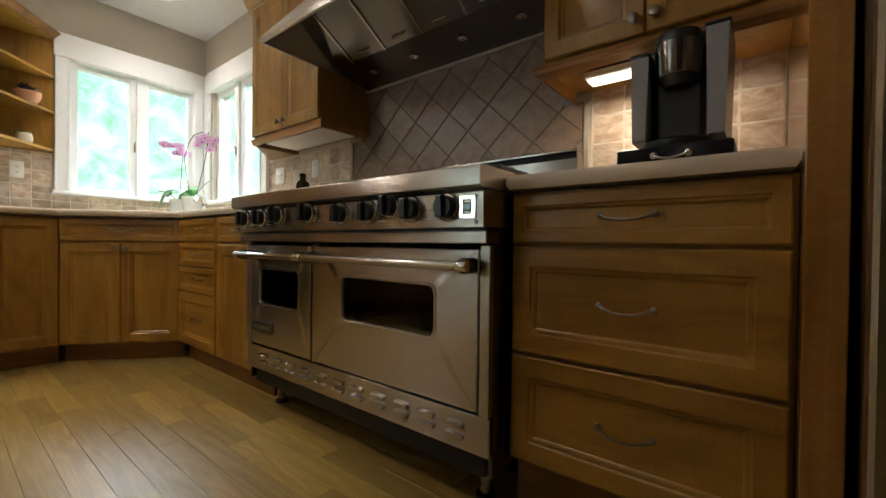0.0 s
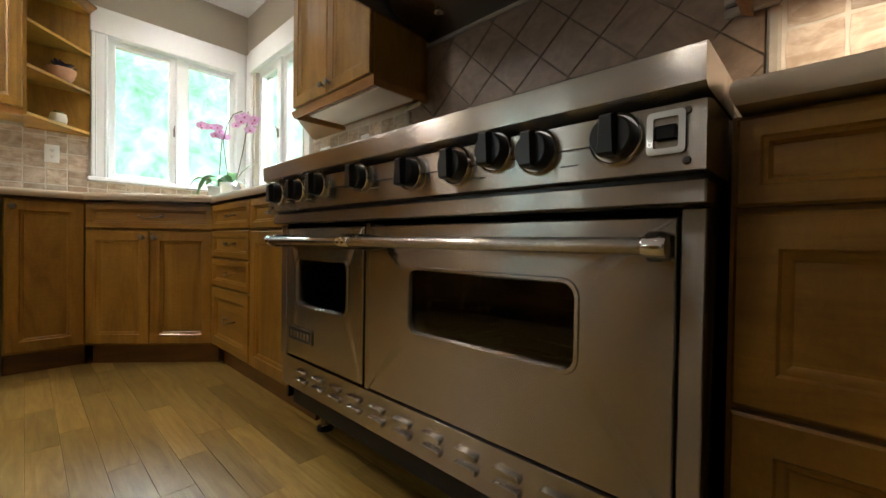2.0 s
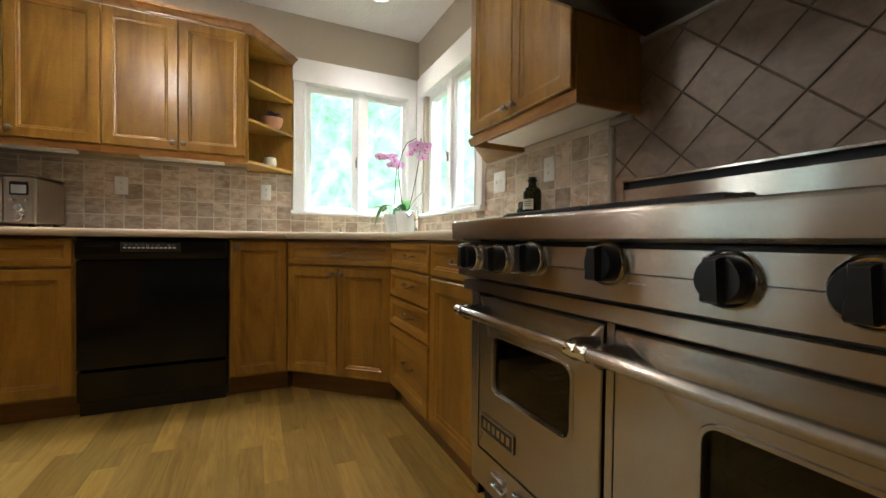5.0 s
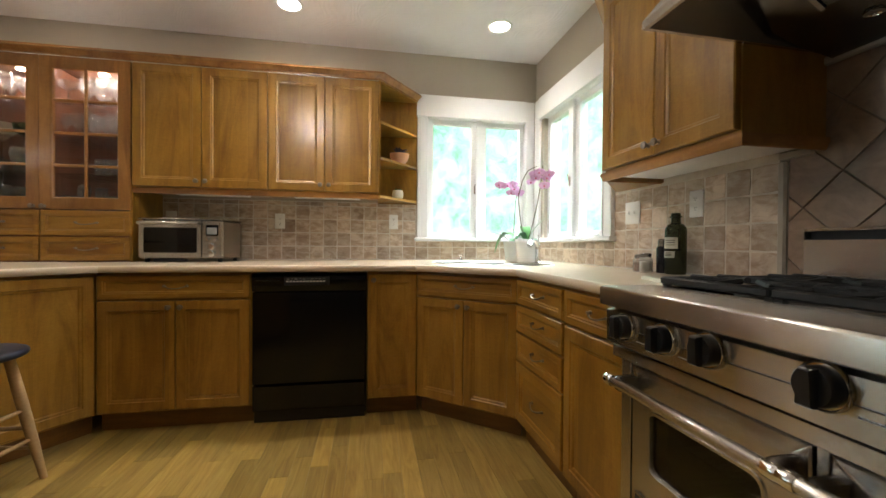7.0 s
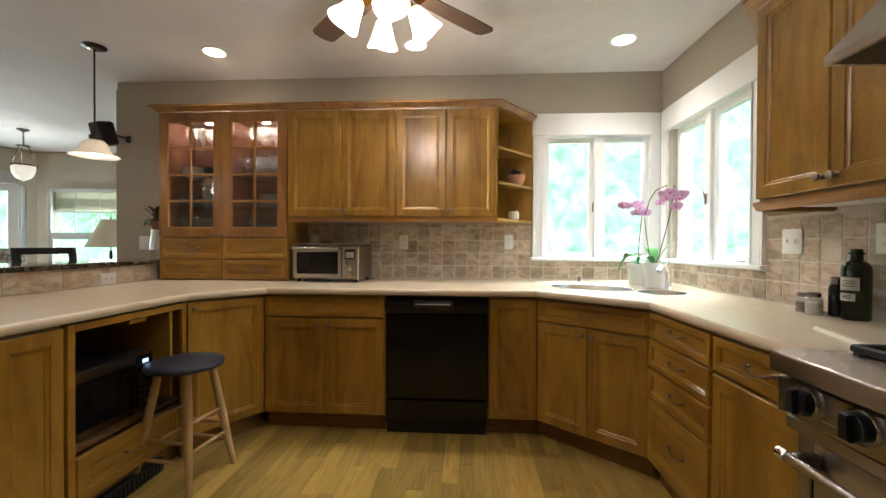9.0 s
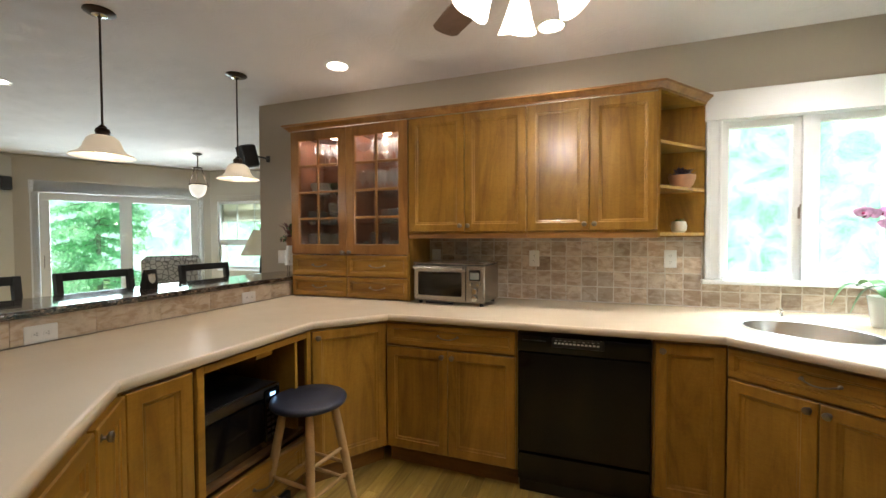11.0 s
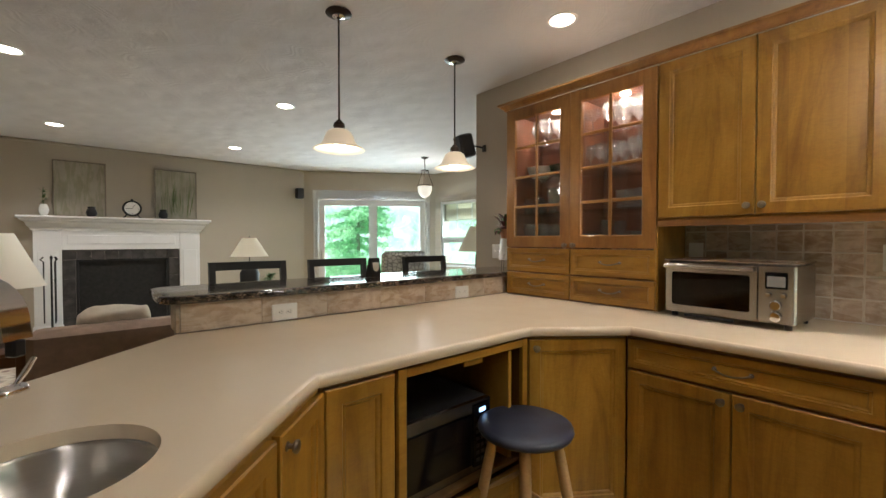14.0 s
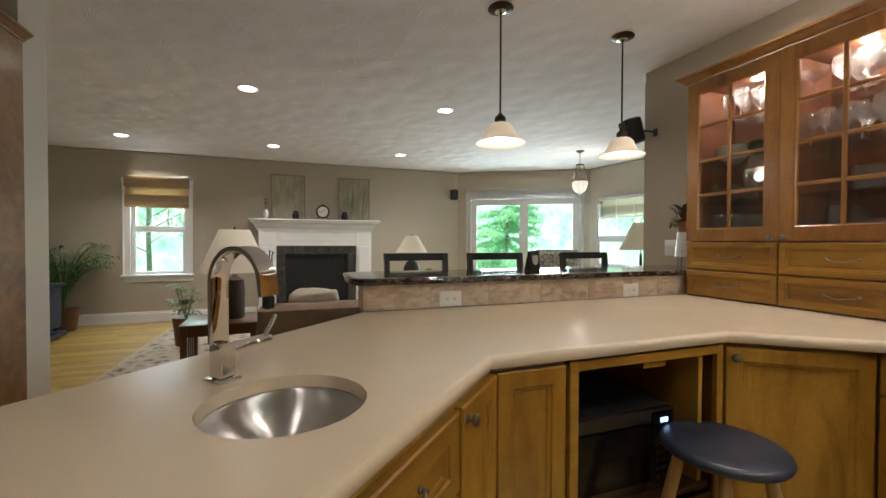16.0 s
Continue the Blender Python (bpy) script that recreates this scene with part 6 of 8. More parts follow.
t = thing("green_bottle", -0.470, 3.968, 0.9165, 0, "dark green glass bottle with two pale labels beside the range", "bottle")
bm = B()
lathe(bm, [(0.039, 0), (0.0425, 0.006), (0.0435, 0.185), (0.041, 0.202), (0.032, 0.215), (0.021, 0.222), (0.0190, 0.228), (0.0185, 0.246), (0.025, 0.247), (0.025, 0.252), (0.0190, 0.254), (0.0185, 0.266), (0.010, 0.268)], 32)
part("glass", bm, "bottle_glass", t)
for za, zb, wd in ((0.112, 0.160, 85), (0.072, 0.100, 70)):
    bm = B()
    n = 14
    loft(bm, [[(r * math.cos(radians(245 + wd * k / n)), r * math.sin(radians(245 + wd * k / n)), z) for k in range(n + 1)] for r, z in ((0.0441, za), (0.0441, zb))], False, False, False)
    lb = part("label", bm, "label_paper", t)
    bm = B()
    for q in range(3):
        zc_ = za + (zb - za) * (0.3 + 0.2 * q)
        loft(bm, [[(0.0444 * math.cos(radians(260 + (wd - 30) * k / 6)), 0.0444 * math.sin(radians(260 + (wd - 30) * k / 6)), z) for k in range(7)] for z in (zc_, zc_ + 0.003)], False, False, False)
    part("print", bm, "print_dark", lb)

for nm, x, y, h, r, fill, lab in (("spice_jar", -0.640, 3.925, 0.082, 0.034, "spice_red", "small clip-top glass jar of red spice"), ("spice_jar", -0.578, 3.905, 0.090, 0.028, "salt", "small glass jar of salt with a steel lid"),
                                  ("pepper_mill", -0.548, 3.968, 0.155, 0.026, "black_plastic", "tall dark glass pepper grinder beside the bottle")):
    t = thing(nm, x, y, 0.9165, 0, lab, "jar", "jars beside the range")
    bm = B()
    lathe(bm, [(r, 0), (r * 1.04, 0.004), (r * 1.04, h * 0.72), (r * 0.8, h * 0.8)], 20)
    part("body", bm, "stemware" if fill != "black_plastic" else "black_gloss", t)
    if fill != "black_plastic":
        bm = B()
        lathe(bm, [(r * 0.92, 0.004), (r * 0.94, h * 0.55), (0.001, h * 0.57)], 16)
        part("contents", bm, fill, t)
    bm = B()
    lathe(bm, [(r * 0.80, h * 0.805), (r * 0.84, h * 0.82), (r * 0.84, h * 0.97), (r * 0.6, h), (0.001, h)], 18)
    part("lid", bm, "steel_dark", t)


def leaf(bm, base, tip, width, bend=0.0, n=6, up=(0, 0, 1), fold=0.15):
    base, tip = Vector(base), Vector(tip)
    d = tip - base
    s = d.cross(Vector(up))
    if s.length < 1e-5:
        s = d.cross(V(1, 0, 0))
    s.normalize()
    u = s.cross(d).normalized()
    prev = None
    for k in range(n + 1):
        q = k / n
        c = base + d * q + u * bend * math.sin(math.pi * q)
        w = width * math.sin(math.pi * min(0.97, 0.06 + q * 0.94)) ** 0.7
        row = [bm.verts.new(c - s * w + u * fold * w), bm.verts.new(c), bm.verts.new(c + s * w + u * fold * w)]
        if prev:
            bm.faces.new((prev[0], prev[1], row[1], row[0]))
            bm.faces.new((prev[1], prev[2], row[2], row[1]))
        prev = row


def pot(par, mat, r0, r1, h, z=0.0, rim=0.006, soil=True):
    bm = B()
    lathe(bm, [(r0, z), (r1, z + h - 0.02), (r1 + rim, z + h - 0.018), (r1 + rim, z + h), (r1 - 0.004, z + h), (r1 - 0.008, z + h - 0.015), (0.001, z + h - 0.016)], 24)
    return part("pot", bm, mat, par)


# orchids
def flower(bm, c, facing, size, rng):
    c = Vector(c)
    f = Vector(facing).normalized()
    s = f.cross(V(0, 0, 1)).normalized()
    u = s.cross(f)
    for a, k in ((90, 0.8), (210, 0.75), (330, 0.75), (15, 1.0), (165, 1.0)):
        dd = s * math.cos(radians(a)) + u * math.sin(radians(a))
        leaf(bm, c, c + dd * size * k + f * 0.003, size * (0.30 if k < 0.9 else 0.48), 0.004, 4, up=tuple(f), fold=-0.1)




def orchid(x, y, h, r, leaves, stems, cl, seed, lab):
    t = thing("orchid", x, y, 0.9165, 0, lab, "potted plant", "orchids by the sink")
    pot(t, "white_ceramic", r * 0.78, r, h, rim=0.002)
    for a, l, w, b, e in leaves:
        ca, sa = math.cos(radians(a)), math.sin(radians(a))
        bm = B()
        leaf(bm, (0.01 * ca, 0.01 * sa, h - 0.01), (l * ca, l * sa, h + e), w * 1.25, b, 10)
        part("leaf", bm, "leaf_orchid", t, smooth=60)
    for s_ in stems:
        bm = B()
        tube(bm, s_, 0.0032, 6)
        part("stem", bm, "stem", t)
    rnd = random.Random(seed)
    for cx, cy, cz in cl:
        bm, bc = B(), B()
        fc = (0.75 + rnd.uniform(-0.25, 0.2), -0.45 + rnd.uniform(-0.35, 0.35), rnd.uniform(-0.15, 0.2))
        flower(bm, (cx, cy, cz), fc, rnd.uniform(0.036, 0.044), rnd)
        f = Vector(fc).normalized()
        lathe(bc, [(0.002, -0.006), (0.007, 0.0), (0.005, 0.006), (0.001, 0.008)], 8, (cx + f.x * 0.007, cy + f.y * 0.007, cz - 0.004))
        fl = part("flower", bm, "petal", t, smooth=60)
        part("flower_centre", bc, "petal_core", fl)


orchid(-1.63, 3.75, 0.165, 0.082, ((165, 0.27, 0.030, 0.07, 0.06), (232, 0.24, 0.034, 0.10, -0.10), (70, 0.16, 0.030, 0.02, 0.17), (200, 0.15, 0.030, 0.04, 0.02), (300, 0.15, 0.026, 0.05, 0.0)),
       [[(0.0, 0.01, 0.15), (0.03, 0.03, 0.27), (0.08, 0.04, 0.40), (0.13, 0.04, 0.51), (0.16, 0.04, 0.62), (0.165, 0.04, 0.655)],
        [(0.0, -0.02, 0.15), (-0.02, -0.04, 0.30), (-0.02, -0.06, 0.46), (0.01, -0.04, 0.58), (0.06, -0.02, 0.64), (0.12, 0.02, 0.66)]],
       [(0.13, 0.00, 0.60), (0.12, -0.02, 0.55), (0.15, 0.00, 0.575), (0.19, 0.06, 0.57), (0.21, 0.07, 0.59), (0.18, 0.05, 0.52), (0.16, 0.02, 0.61)], 8,
       "pink moth orchid with strap leaves in a white pot")
orchid(-1.80, 3.71, 0.150, 0.070, ((190, 0.18, 0.028, 0.06, 0.03), (255, 0.20, 0.030, 0.09, -0.06), (20, 0.14, 0.026, 0.03, 0.05)),
       [[(0.0, 0.0, 0.14), (0.02, 0.0, 0.28), (0.04, 0.0, 0.40), (0.07, 0.0, 0.52), (0.09, -0.05, 0.57), (0.10, -0.11, 0.56), (0.10, -0.15, 0.53)]],
       [(0.09, 0.01, 0.50), (0.08, -0.02, 0.53), (0.09, -0.05, 0.50), (0.10, -0.08, 0.55), (0.10, -0.12, 0.545), (0.09, -0.04, 0.56), (0.09, -0.14, 0.555)], 9,
       "pink moth orchid in a small white pot in the window corner")

# plants on the corner shelf
t = thing("potted_plant", -2.04, 2.875, 1.6582, 0, "small dark leafy plant in a terracotta bowl on the corner shelf", "potted plant")
bm = B()
lathe(bm, [(0.045, 0), (0.062, 0.02), (0.072, 0.05), (0.074, 0.072), (0.068, 0.072), (0.064, 0.055), (0.001, 0.054)], 24)
part("pot", bm, "terracotta", t)
bm = B()
rnd = random.Random(3)
for _ in range(60):
    a, rr, hh = rnd.uniform(0, 6.28), rnd.uniform(0.005, 0.05), rnd.uniform(0.01, 0.055)
    b = V(rr * math.cos(a), rr * math.sin(a), 0.06 + hh * 0.4)
    leaf(bm, b, b + V(0.028 * math.cos(a), 0.028 * math.sin(a), hh * 0.6), 0.010, 0.004, 3)
part("foliage", bm, "leaf_purple", t, smooth=60)
t = thing("potted_plant", -2.06, 2.865, 1.3862, 0, "tiny succulent in a cream ceramic pot on the lowest corner shelf", "potted plant")
bm = B()
lathe(bm, [(0.026, 0), (0.040, 0.012), (0.044, 0.038), (0.038, 0.068), (0.035, 0.068), (0.034, 0.055), (0.001, 0.054)], 24)
part("pot", bm, "cream_ceramic", t)
bm = B()
for _ in range(26):
    a, rr = rnd.uniform(0, 6.28), rnd.uniform(0.0, 0.022)
    b = V(rr * math.cos(a), rr * math.sin(a), 0.056)
    leaf(bm, b, b + V(0.014 * math.cos(a), 0.014 * math.sin(a), rnd.uniform(0.015, 0.03)), 0.006, 0.002, 3)
part("foliage", bm, "leaf_green", t, smooth=60)

# plant on a wire stand on the bar by the hutch
t = thing("plant_stand", -1.96, 0.02, 1.0665, 0, "red-leaved potted plant held in a white cone on wire legs", "potted plant")
bm = B()
lathe(bm, [(0.060, 0.075), (0.045, 0.235), (0.042, 0.235), (0.056, 0.075)], 24, cap=False)
part("cone", bm, "white_ceramic", t)
bm = B()
for a in (20, 140, 260):
    tube(bm, [(0.062 * math.cos(radians(a)), 0.062 * math.sin(radians(a)), 0.0), (0.055 * math.cos(radians(a)), 0.055 * math.sin(radians(a)), 0.12)], 0.002, 5)
part("wire_leg", bm, "bronze", t)
bm = B()
lathe(bm, [(0.038, 0.236), (0.052, 0.285), (0.058, 0.286), (0.058, 0.305), (0.050, 0.305), (0.048, 0.295), (0.001, 0.294)], 22)
part("pot", bm, "terracotta", t)
for mt, n, sd in (("leaf_red", 46, 4), ("leaf_green", 30, 9)):
    rnd = random.Random(sd)
    bm = B()
    for _ in range(n):
        a, rr = rnd.uniform(0, 6.28), rnd.uniform(0.02, 0.09)
        b = V(0.2 * rr * math.cos(a), 0.2 * rr * math.sin(a), 0.295)
        e = V(rr * 1.5 * math.cos(a), rr * 1.5 * math.sin(a), 0.31 + rnd.uniform(-0.05, 0.13))
        leaf(bm, b.lerp(e, 0.35), e, 0.017, 0.02, 4)
    part("foliage", bm, mt, t, smooth=60)

# card holder on the bar
t = thing("picture_stand", -0.87, -0.06, 1.0665, 200, "small black stand holding a cream shield-shaped card on the bar", "desk ornament")
bm = B()
loft(bm, [[(-0.044, 0.0, 0), (0.044, 0.0, 0), (0.044, 0.05, 0), (-0.044, 0.05, 0)], [(-0.044, 0.012, 0.115), (0.044, 0.012, 0.115), (0.044, 0.022, 0.115), (-0.044, 0.022, 0.115)]])
part("stand", bm, "black_plastic", t)
bm = B()
sh = [(-0.026, 0.09), (-0.012, 0.084), (0, 0.092), (0.012, 0.084), (0.026, 0.09), (0.026, 0.055), (0.018, 0.042), (0, 0.032), (-0.018, 0.042), (-0.026, 0.055)]
loft(bm, [[(x, yy + z * 0.104, z) for x, z in sh] for yy in (-0.001, -0.004)])
part("shield_card", bm, "cream_ceramic", t)

# ---------------------------------------------------------------- stool
t = thing("stool", -0.83, 1.075, 0, -6, "round wooden stool with a worn blue seat and bare legs", "stool")
t.scale = (1.07, 1.07, 0.935)
bm = B()
lathe(bm, [(0.150, 0.600), (0.163, 0.606), (0.168, 0.618), (0.165, 0.630), (0.152, 0.636), (0.080, 0.633), (0.001, 0.631)], 40)
part("seat", bm, "blue_seat", t, smooth=60)
legs = []
for a in (45, 135, 225, 315):
    ca, sa = math.cos(radians(a)), math.sin(radians(a))
    p0, p1 = V(0.105 * ca, 0.105 * sa, 0.605), V(0.205 * ca, 0.205 * sa, 0.0)
    legs.append((p0, p1))
    bm = B()
    pts, rr = [], []
    for k, (q, r) in enumerate(((0, 0.014), (0.05, 0.0165), (0.20, 0.019), (0.21, 0.0175), (0.22, 0.019), (0.42, 0.0195), (0.43, 0.0180), (0.44, 0.0195), (0.455, 0.018), (0.47, 0.0195), (0.70, 0.0175), (0.9, 0.014), (1.0, 0.0125))):
        pts.append(p0.lerp(p1, q))
        rr.append(r)
    tube(bm, pts, rr, 14)
    part("leg", bm, "stool_wood", t)
for i in range(4):
    for z in ((0.20, 0.34) if i % 2 == 0 else (0.25, 0.155)):
        q = (0.605 - z) / 0.605
        a_, b_ = legs[i][0].lerp(legs[i][1], q), legs[(i + 1) % 4][0].lerp(legs[(i + 1) % 4][1], q)
        bm = B()
        m_ = (a_ + b_) / 2
        tube(bm, [a_, a_.lerp(m_, 0.5), m_, m_.lerp(b_, 0.5), b_], [0.007, 0.009, 0.010, 0.009, 0.007], 10)
        part("rung", bm, "stool_wood", t)

# ---------------------------------------------------------------- outlets and switches


def plate(name, x, y, z, rz, w, h, kind, lab):
    t = thing(name, x, y, z, rz, lab, "wall plate", "outlets and switches")
    bm = B()
    loft(bm, [rrect(-w / 2, w / 2, -h / 2, h / 2, 0.004, 0, 2), rrect(-w / 2, w / 2, -h / 2, h / 2, 0.004, -0.004, 2), rrect(-w / 2 + .004, w / 2 - .004, -h / 2 + .004, h / 2 - .004, 0.003, -0.0065, 2)], False, True)
    part("cover_plate", bm, "white_plastic", t)
    if kind == "outlet":
        vert = h > w
        for s_ in (-1, 1):
            cx, cz = (0, s_ * 0.020) if vert else (s_ * 0.020, 0)
            bm = B()
            loft(bm, [rrect(cx - 0.014, cx + 0.014, cz - 0.014, cz + 0.014, 0.009, yy, 4) for yy in (-0.0066, -0.0082)])
            o = part("socket", bm, "white_plastic", t)
            bm = B()
            for dx in (-0.005, 0.005):
                if vert:
                    box(bm, cx + dx - 0.001, cx + dx + 0.001, -0.0088, -0.0083, cz, cz + 0.007)
                else:
                    box(bm, cx, cx + 0.007, -0.0088, -0.0083, cz + dx - 0.001, cz + dx + 0.001)
            box(bm, cx - 0.008 if not vert else cx - 0.002, cx - 0.004 if not vert else cx + 0.002, -0.0088, -0.0083, cz - 0.002 if not vert else cz - 0.008, cz + 0.002 if not vert else cz - 0.004)
            part("slots", bm, "print_dark", o)
    else:
        n = max(1, round(w / 0.05) - 0) if w > 0.08 else 1
        for k in range(n):
            cx = (k - (n - 1) / 2) * 0.046
            bm = B()
            loft(bm, [[(cx - 0.004, -0.0066, -0.010), (cx + 0.004, -0.0066, -0.010), (cx + 0.004, -0.0066, 0.010), (cx - 0.004, -0.0066, 0.010)], [(cx - 0.003, -0.016, 0.002), (cx + 0.003, -0.016, 0.002), (cx + 0.003, -0.014, 0.010), (cx - 0.003, -0.014, 0.010)]])
            part("toggle", bm, "white_plastic", t)


XT = XW + 0.010
plate("wall_outlet", XT, 1.977, 1.210, 90, 0.072, 0.115, "outlet", "white double outlet on the tiled backsplash")
plate("wall_outlet", XT, 2.840, 1.218, 90, 0.072, 0.115, "outlet", "white double outlet on the tiled backsplash beside the window")
plate("wall_switch", XT, 1.225, 1.215, 90, 0.072, 0.115, "switch", "white switch on the backsplash near the toaster oven")
plate("wall_switch", -0.865, YN - 0.010, 1.215, 0, 0.118, 0.118, "switch", "white double switch on the backsplash beside the north window")
plate("wall_outlet", -0.435, YN - 0.010, 1.222, 0, 0.072, 0.115, "outlet", "white double outlet on the backsplash above the bottle")
plate("wall_outlet", -0.262, YP, 0.955, 180, 0.115, 0.075, "outlet", "white sideways outlet in the travertine strip under the bar")
plate("wall_outlet", -1.39, YP, 0.955, 180, 0.115, 0.075, "outlet", "white sideways outlet under the bar near the hutch")
plate("wall_switch", XW, -0.275, 1.195, 90, 0.115, 0.118, "switch", "white double switch on the painted wall beside the hutch")

# ---------------------------------------------------------------- ceiling lamps
# The fitting at (0.9, 2.1) is an added one, out of view.
for x, y in CANS:
    t = thing("recessed_light", x, y, CEIL, 0, "round white recessed ceiling light, lit warm", "ceiling light", "recessed lights")
    bm = B()
    lathe(bm, [(0.088, -0.0005), (0.088, -0.005), (0.080, -0.009), (0.070, -0.006), (0.069, -0.0005)], 32, cap=False)
    part("trim_ring", bm, "white_paint", t)
    bm = B()
    lathe(bm, [(0.068, -0.0008), (0.066, -0.003), (0.001, -0.0034)], 28, cap=False)
    part("diffuser", bm, "can_glow", t)


def pendant(x, y, zr, lab):
    t = thing("pendant_lamp", x, y, CEIL, 0, lab, "pendant lamp", "pendants over the bar")
    bm = B()
    lathe(bm, [(0.072, -0.0005), (0.074, -0.006), (0.060, -0.014), (0.030, -0.020), (0.010, -0.030), (0.006, -0.036)], 28, cap=True)
    part("canopy", bm, "bronze", t)
    bm = B()
    lathe(bm, [(0.036, -0.0195), (0.036, -0.0235), (0.022, -0.0285), (0.012, -0.0305)], 24, cap=False)
    part("canopy_ring", bm, "chrome", t)
    bm = B()
    lathe(bm, [(0.0055, -0.034), (0.0055, zr + 0.15 - CEIL)], 10)
    part("rod", bm, "bronze", t)
    z = zr - CEIL
    bm = B()
    lathe(bm, [(0.010, z + 0.165), (0.018, z + 0.158), (0.020, z + 0.150), (0.030, z + 0.146), (0.034, z + 0.130), (0.030, z + 0.122), (0.034, z + 0.112), (0.030, z + 0.108)], 24)
    part("socket_cap", bm, "bronze", t)
    bm = B()
    pr = [(0.032, 0.110), (0.052, 0.106), (0.070, 0.090), (0.081, 0.066), (0.089, 0.042), (0.104, 0.020), (0.136, 0.004), (0.146, -0.004), (0.141, -0.007), (0.110, 0.010), (0.085, 0.028), (0.066, 0.055), (0.055, 0.082), (0.044, 0.099), (0.032, 0.102)]
    lathe(bm, [(r, z + h) for r, h in pr], 40, cap=False)
    part("shade", bm, "alabaster", t, "cream alabaster glass bell shade", smooth=60)
    bm = B()
    lathe(bm, [(0.012, z + 0.095), (0.016, z + 0.06), (0.032, z + 0.03), (0.034, z + 0.012), (0.022, z - 0.006), (0.002, z - 0.011)], 18)
    part("light_bulb", bm, "bulb", t)
    lamp("pendant_light", "POINT", LPEND, WARM, Matrix.Translation((x, y, zr - 0.06)), soft=0.04)


pendant(-0.67, -0.132, 1.812, "bronze pendant lamp with a cream bell shade over the bar's end")
pendant(-1.575, -0.142, 1.812, "bronze pendant lamp with a cream bell shade near the hutch")

# ceiling fan with four tulip lights
FX, FY = -0.70, 2.13
t = thing("ceiling_fan", FX, FY, CEIL, 0, "brass ceiling fan at rest with wooden blades and white glass lights", "ceiling fan")
bm = B()
lathe(bm, [(0.07, -0.0005), (0.07, -0.02), (0.05, -0.045), (0.016, -0.06), (0.016, -0.10)], 28)
part("canopy", bm, "brass", t)
bm = B()
lathe(bm, [(0.03, -0.10), (0.10, -0.115), (0.115, -0.15), (0.115, -0.19), (0.09, -0.215), (0.05, -0.22), (0.045, -0.25), (0.055, -0.26), (0.050, -0.285), (0.02, -0.30)], 32)
part("motor", bm, "brass", t)
for k in range(4):
    a = 90 * k + 45
    bm = B()
    loft(bm, [[(0.10, -0.02, -0.190), (0.22, -0.035, -0.195), (0.22, 0.035, -0.195), (0.10, 0.02, -0.190)], [(0.10, -0.02, -0.186), (0.22, -0.035, -0.191), (0.22, 0.035, -0.191), (0.10, 0.02, -0.186)]])
    part("blade_arm", bm, "brass", t, rot=(0, 0, a))
    bm = B()
    ol = [(0.20, -0.055), (0.50, -0.068), (0.655, -0.066), (0.680, -0.045), (0.685, 0.0), (0.680, 0.045), (0.655, 0.066), (0.50, 0.068), (0.20, 0.055)]
    loft(bm, [[(x, y, -0.189 + z + y * 0.15) for x, y in ol] for z in (0.0, 0.007)])
    part("blade", bm, "fan_wood", t, rot=(0, 0, a))
for k in range(4):
    a = 90 * k + 17
    bm = B()
    tube(bm, [(0.03, 0, -0.275), (0.085, 0, -0.268), (0.115, 0, -0.280), (0.127, 0, -0.300)], [0.009, 0.009, 0.012, 0.026], 14)
    part("light_arm", bm, "brass", t, rot=(0, 0, a))
    bm = B()
    ax = V(0.55, 0, -0.835).normalized()
    rings = []
    sdir = V(0, 1, 0)
    udir = ax.cross(sdir)
    for r, h in ((0.026, 0.0), (0.034, 0.010), (0.045, 0.045), (0.056, 0.080), (0.074, 0.118), (0.072, 0.118), (0.052, 0.078), (0.040, 0.045), (0.024, 0.012)):
        c0 = V(0.125, 0, -0.298) + ax * h
        rings.append([tuple(c0 + (sdir * math.cos(2 * math.pi * q / 36) + udir * math.sin(2 * math.pi * q / 36)) * r * (1 + 0.055 * abs(math.cos(3 * math.pi * q / 36)) * (h / 0.118)) + ax * 0.010 * abs(math.cos(3 * math.pi * q / 36)) * (h / 0.118) ** 3) for q in range(36)])
    loft(bm, rings, True, True)
    part("glass_shade", bm, "fan_shade_glass", t, rot=(0, 0, a), smooth=60)
lamp("fan_light", "POINT", LFAN, WARM, Matrix.Translation((FX, FY, CEIL - 0.47)), soft=0.09)

# lantern in the bay
t = thing("hanging_lantern", -3.50, -2.95, CEIL, 0, "bronze lantern with a frosted glass bell hanging in the breakfast bay", "pendant lamp")
bm = B()
lathe(bm, [(0.06, -0.0005), (0.06, -0.012), (0.02, -0.03), (0.005, -0.04)], 20)
tube(bm, [(0, 0, -0.04), (0, 0, -0.20)], 0.006, 6)
lathe(bm, [(0.06, -0.200), (0.062, -0.205), (0.06, -0.212), (0.01, -0.214)], 20)
part("stem", bm, "bronze", t)
bm = B()
for a in (0, 120, 240):
    ca, sa = math.cos(radians(a)), math.sin(radians(a))
    tube(bm, [(0.05 * ca, 0.05 * sa, -0.21), (0.085 * ca, 0.085 * sa, -0.32), (0.135 * ca, 0.135 * sa, -0.44), (0.14 * ca, 0.14 * sa, -0.47), (0.115 * ca, 0.115 * sa, -0.45)], 0.005, 6)
lathe(bm, [(0.112, -0.435), (0.116, -0.44), (0.116, -0.450), (0.110, -0.452)], 24, cap=False)
part("arms", bm, "bronze", t)
bm = B()
lathe(bm, [(0.108, -0.436), (0.110, -0.47), (0.104, -0.53), (0.080, -0.585), (0.045, -0.615), (0.012, -0.63), (0.004, -0.645)], 28, cap=False)
part("glass_bell", bm, "lantern_glass", t, smooth=60)
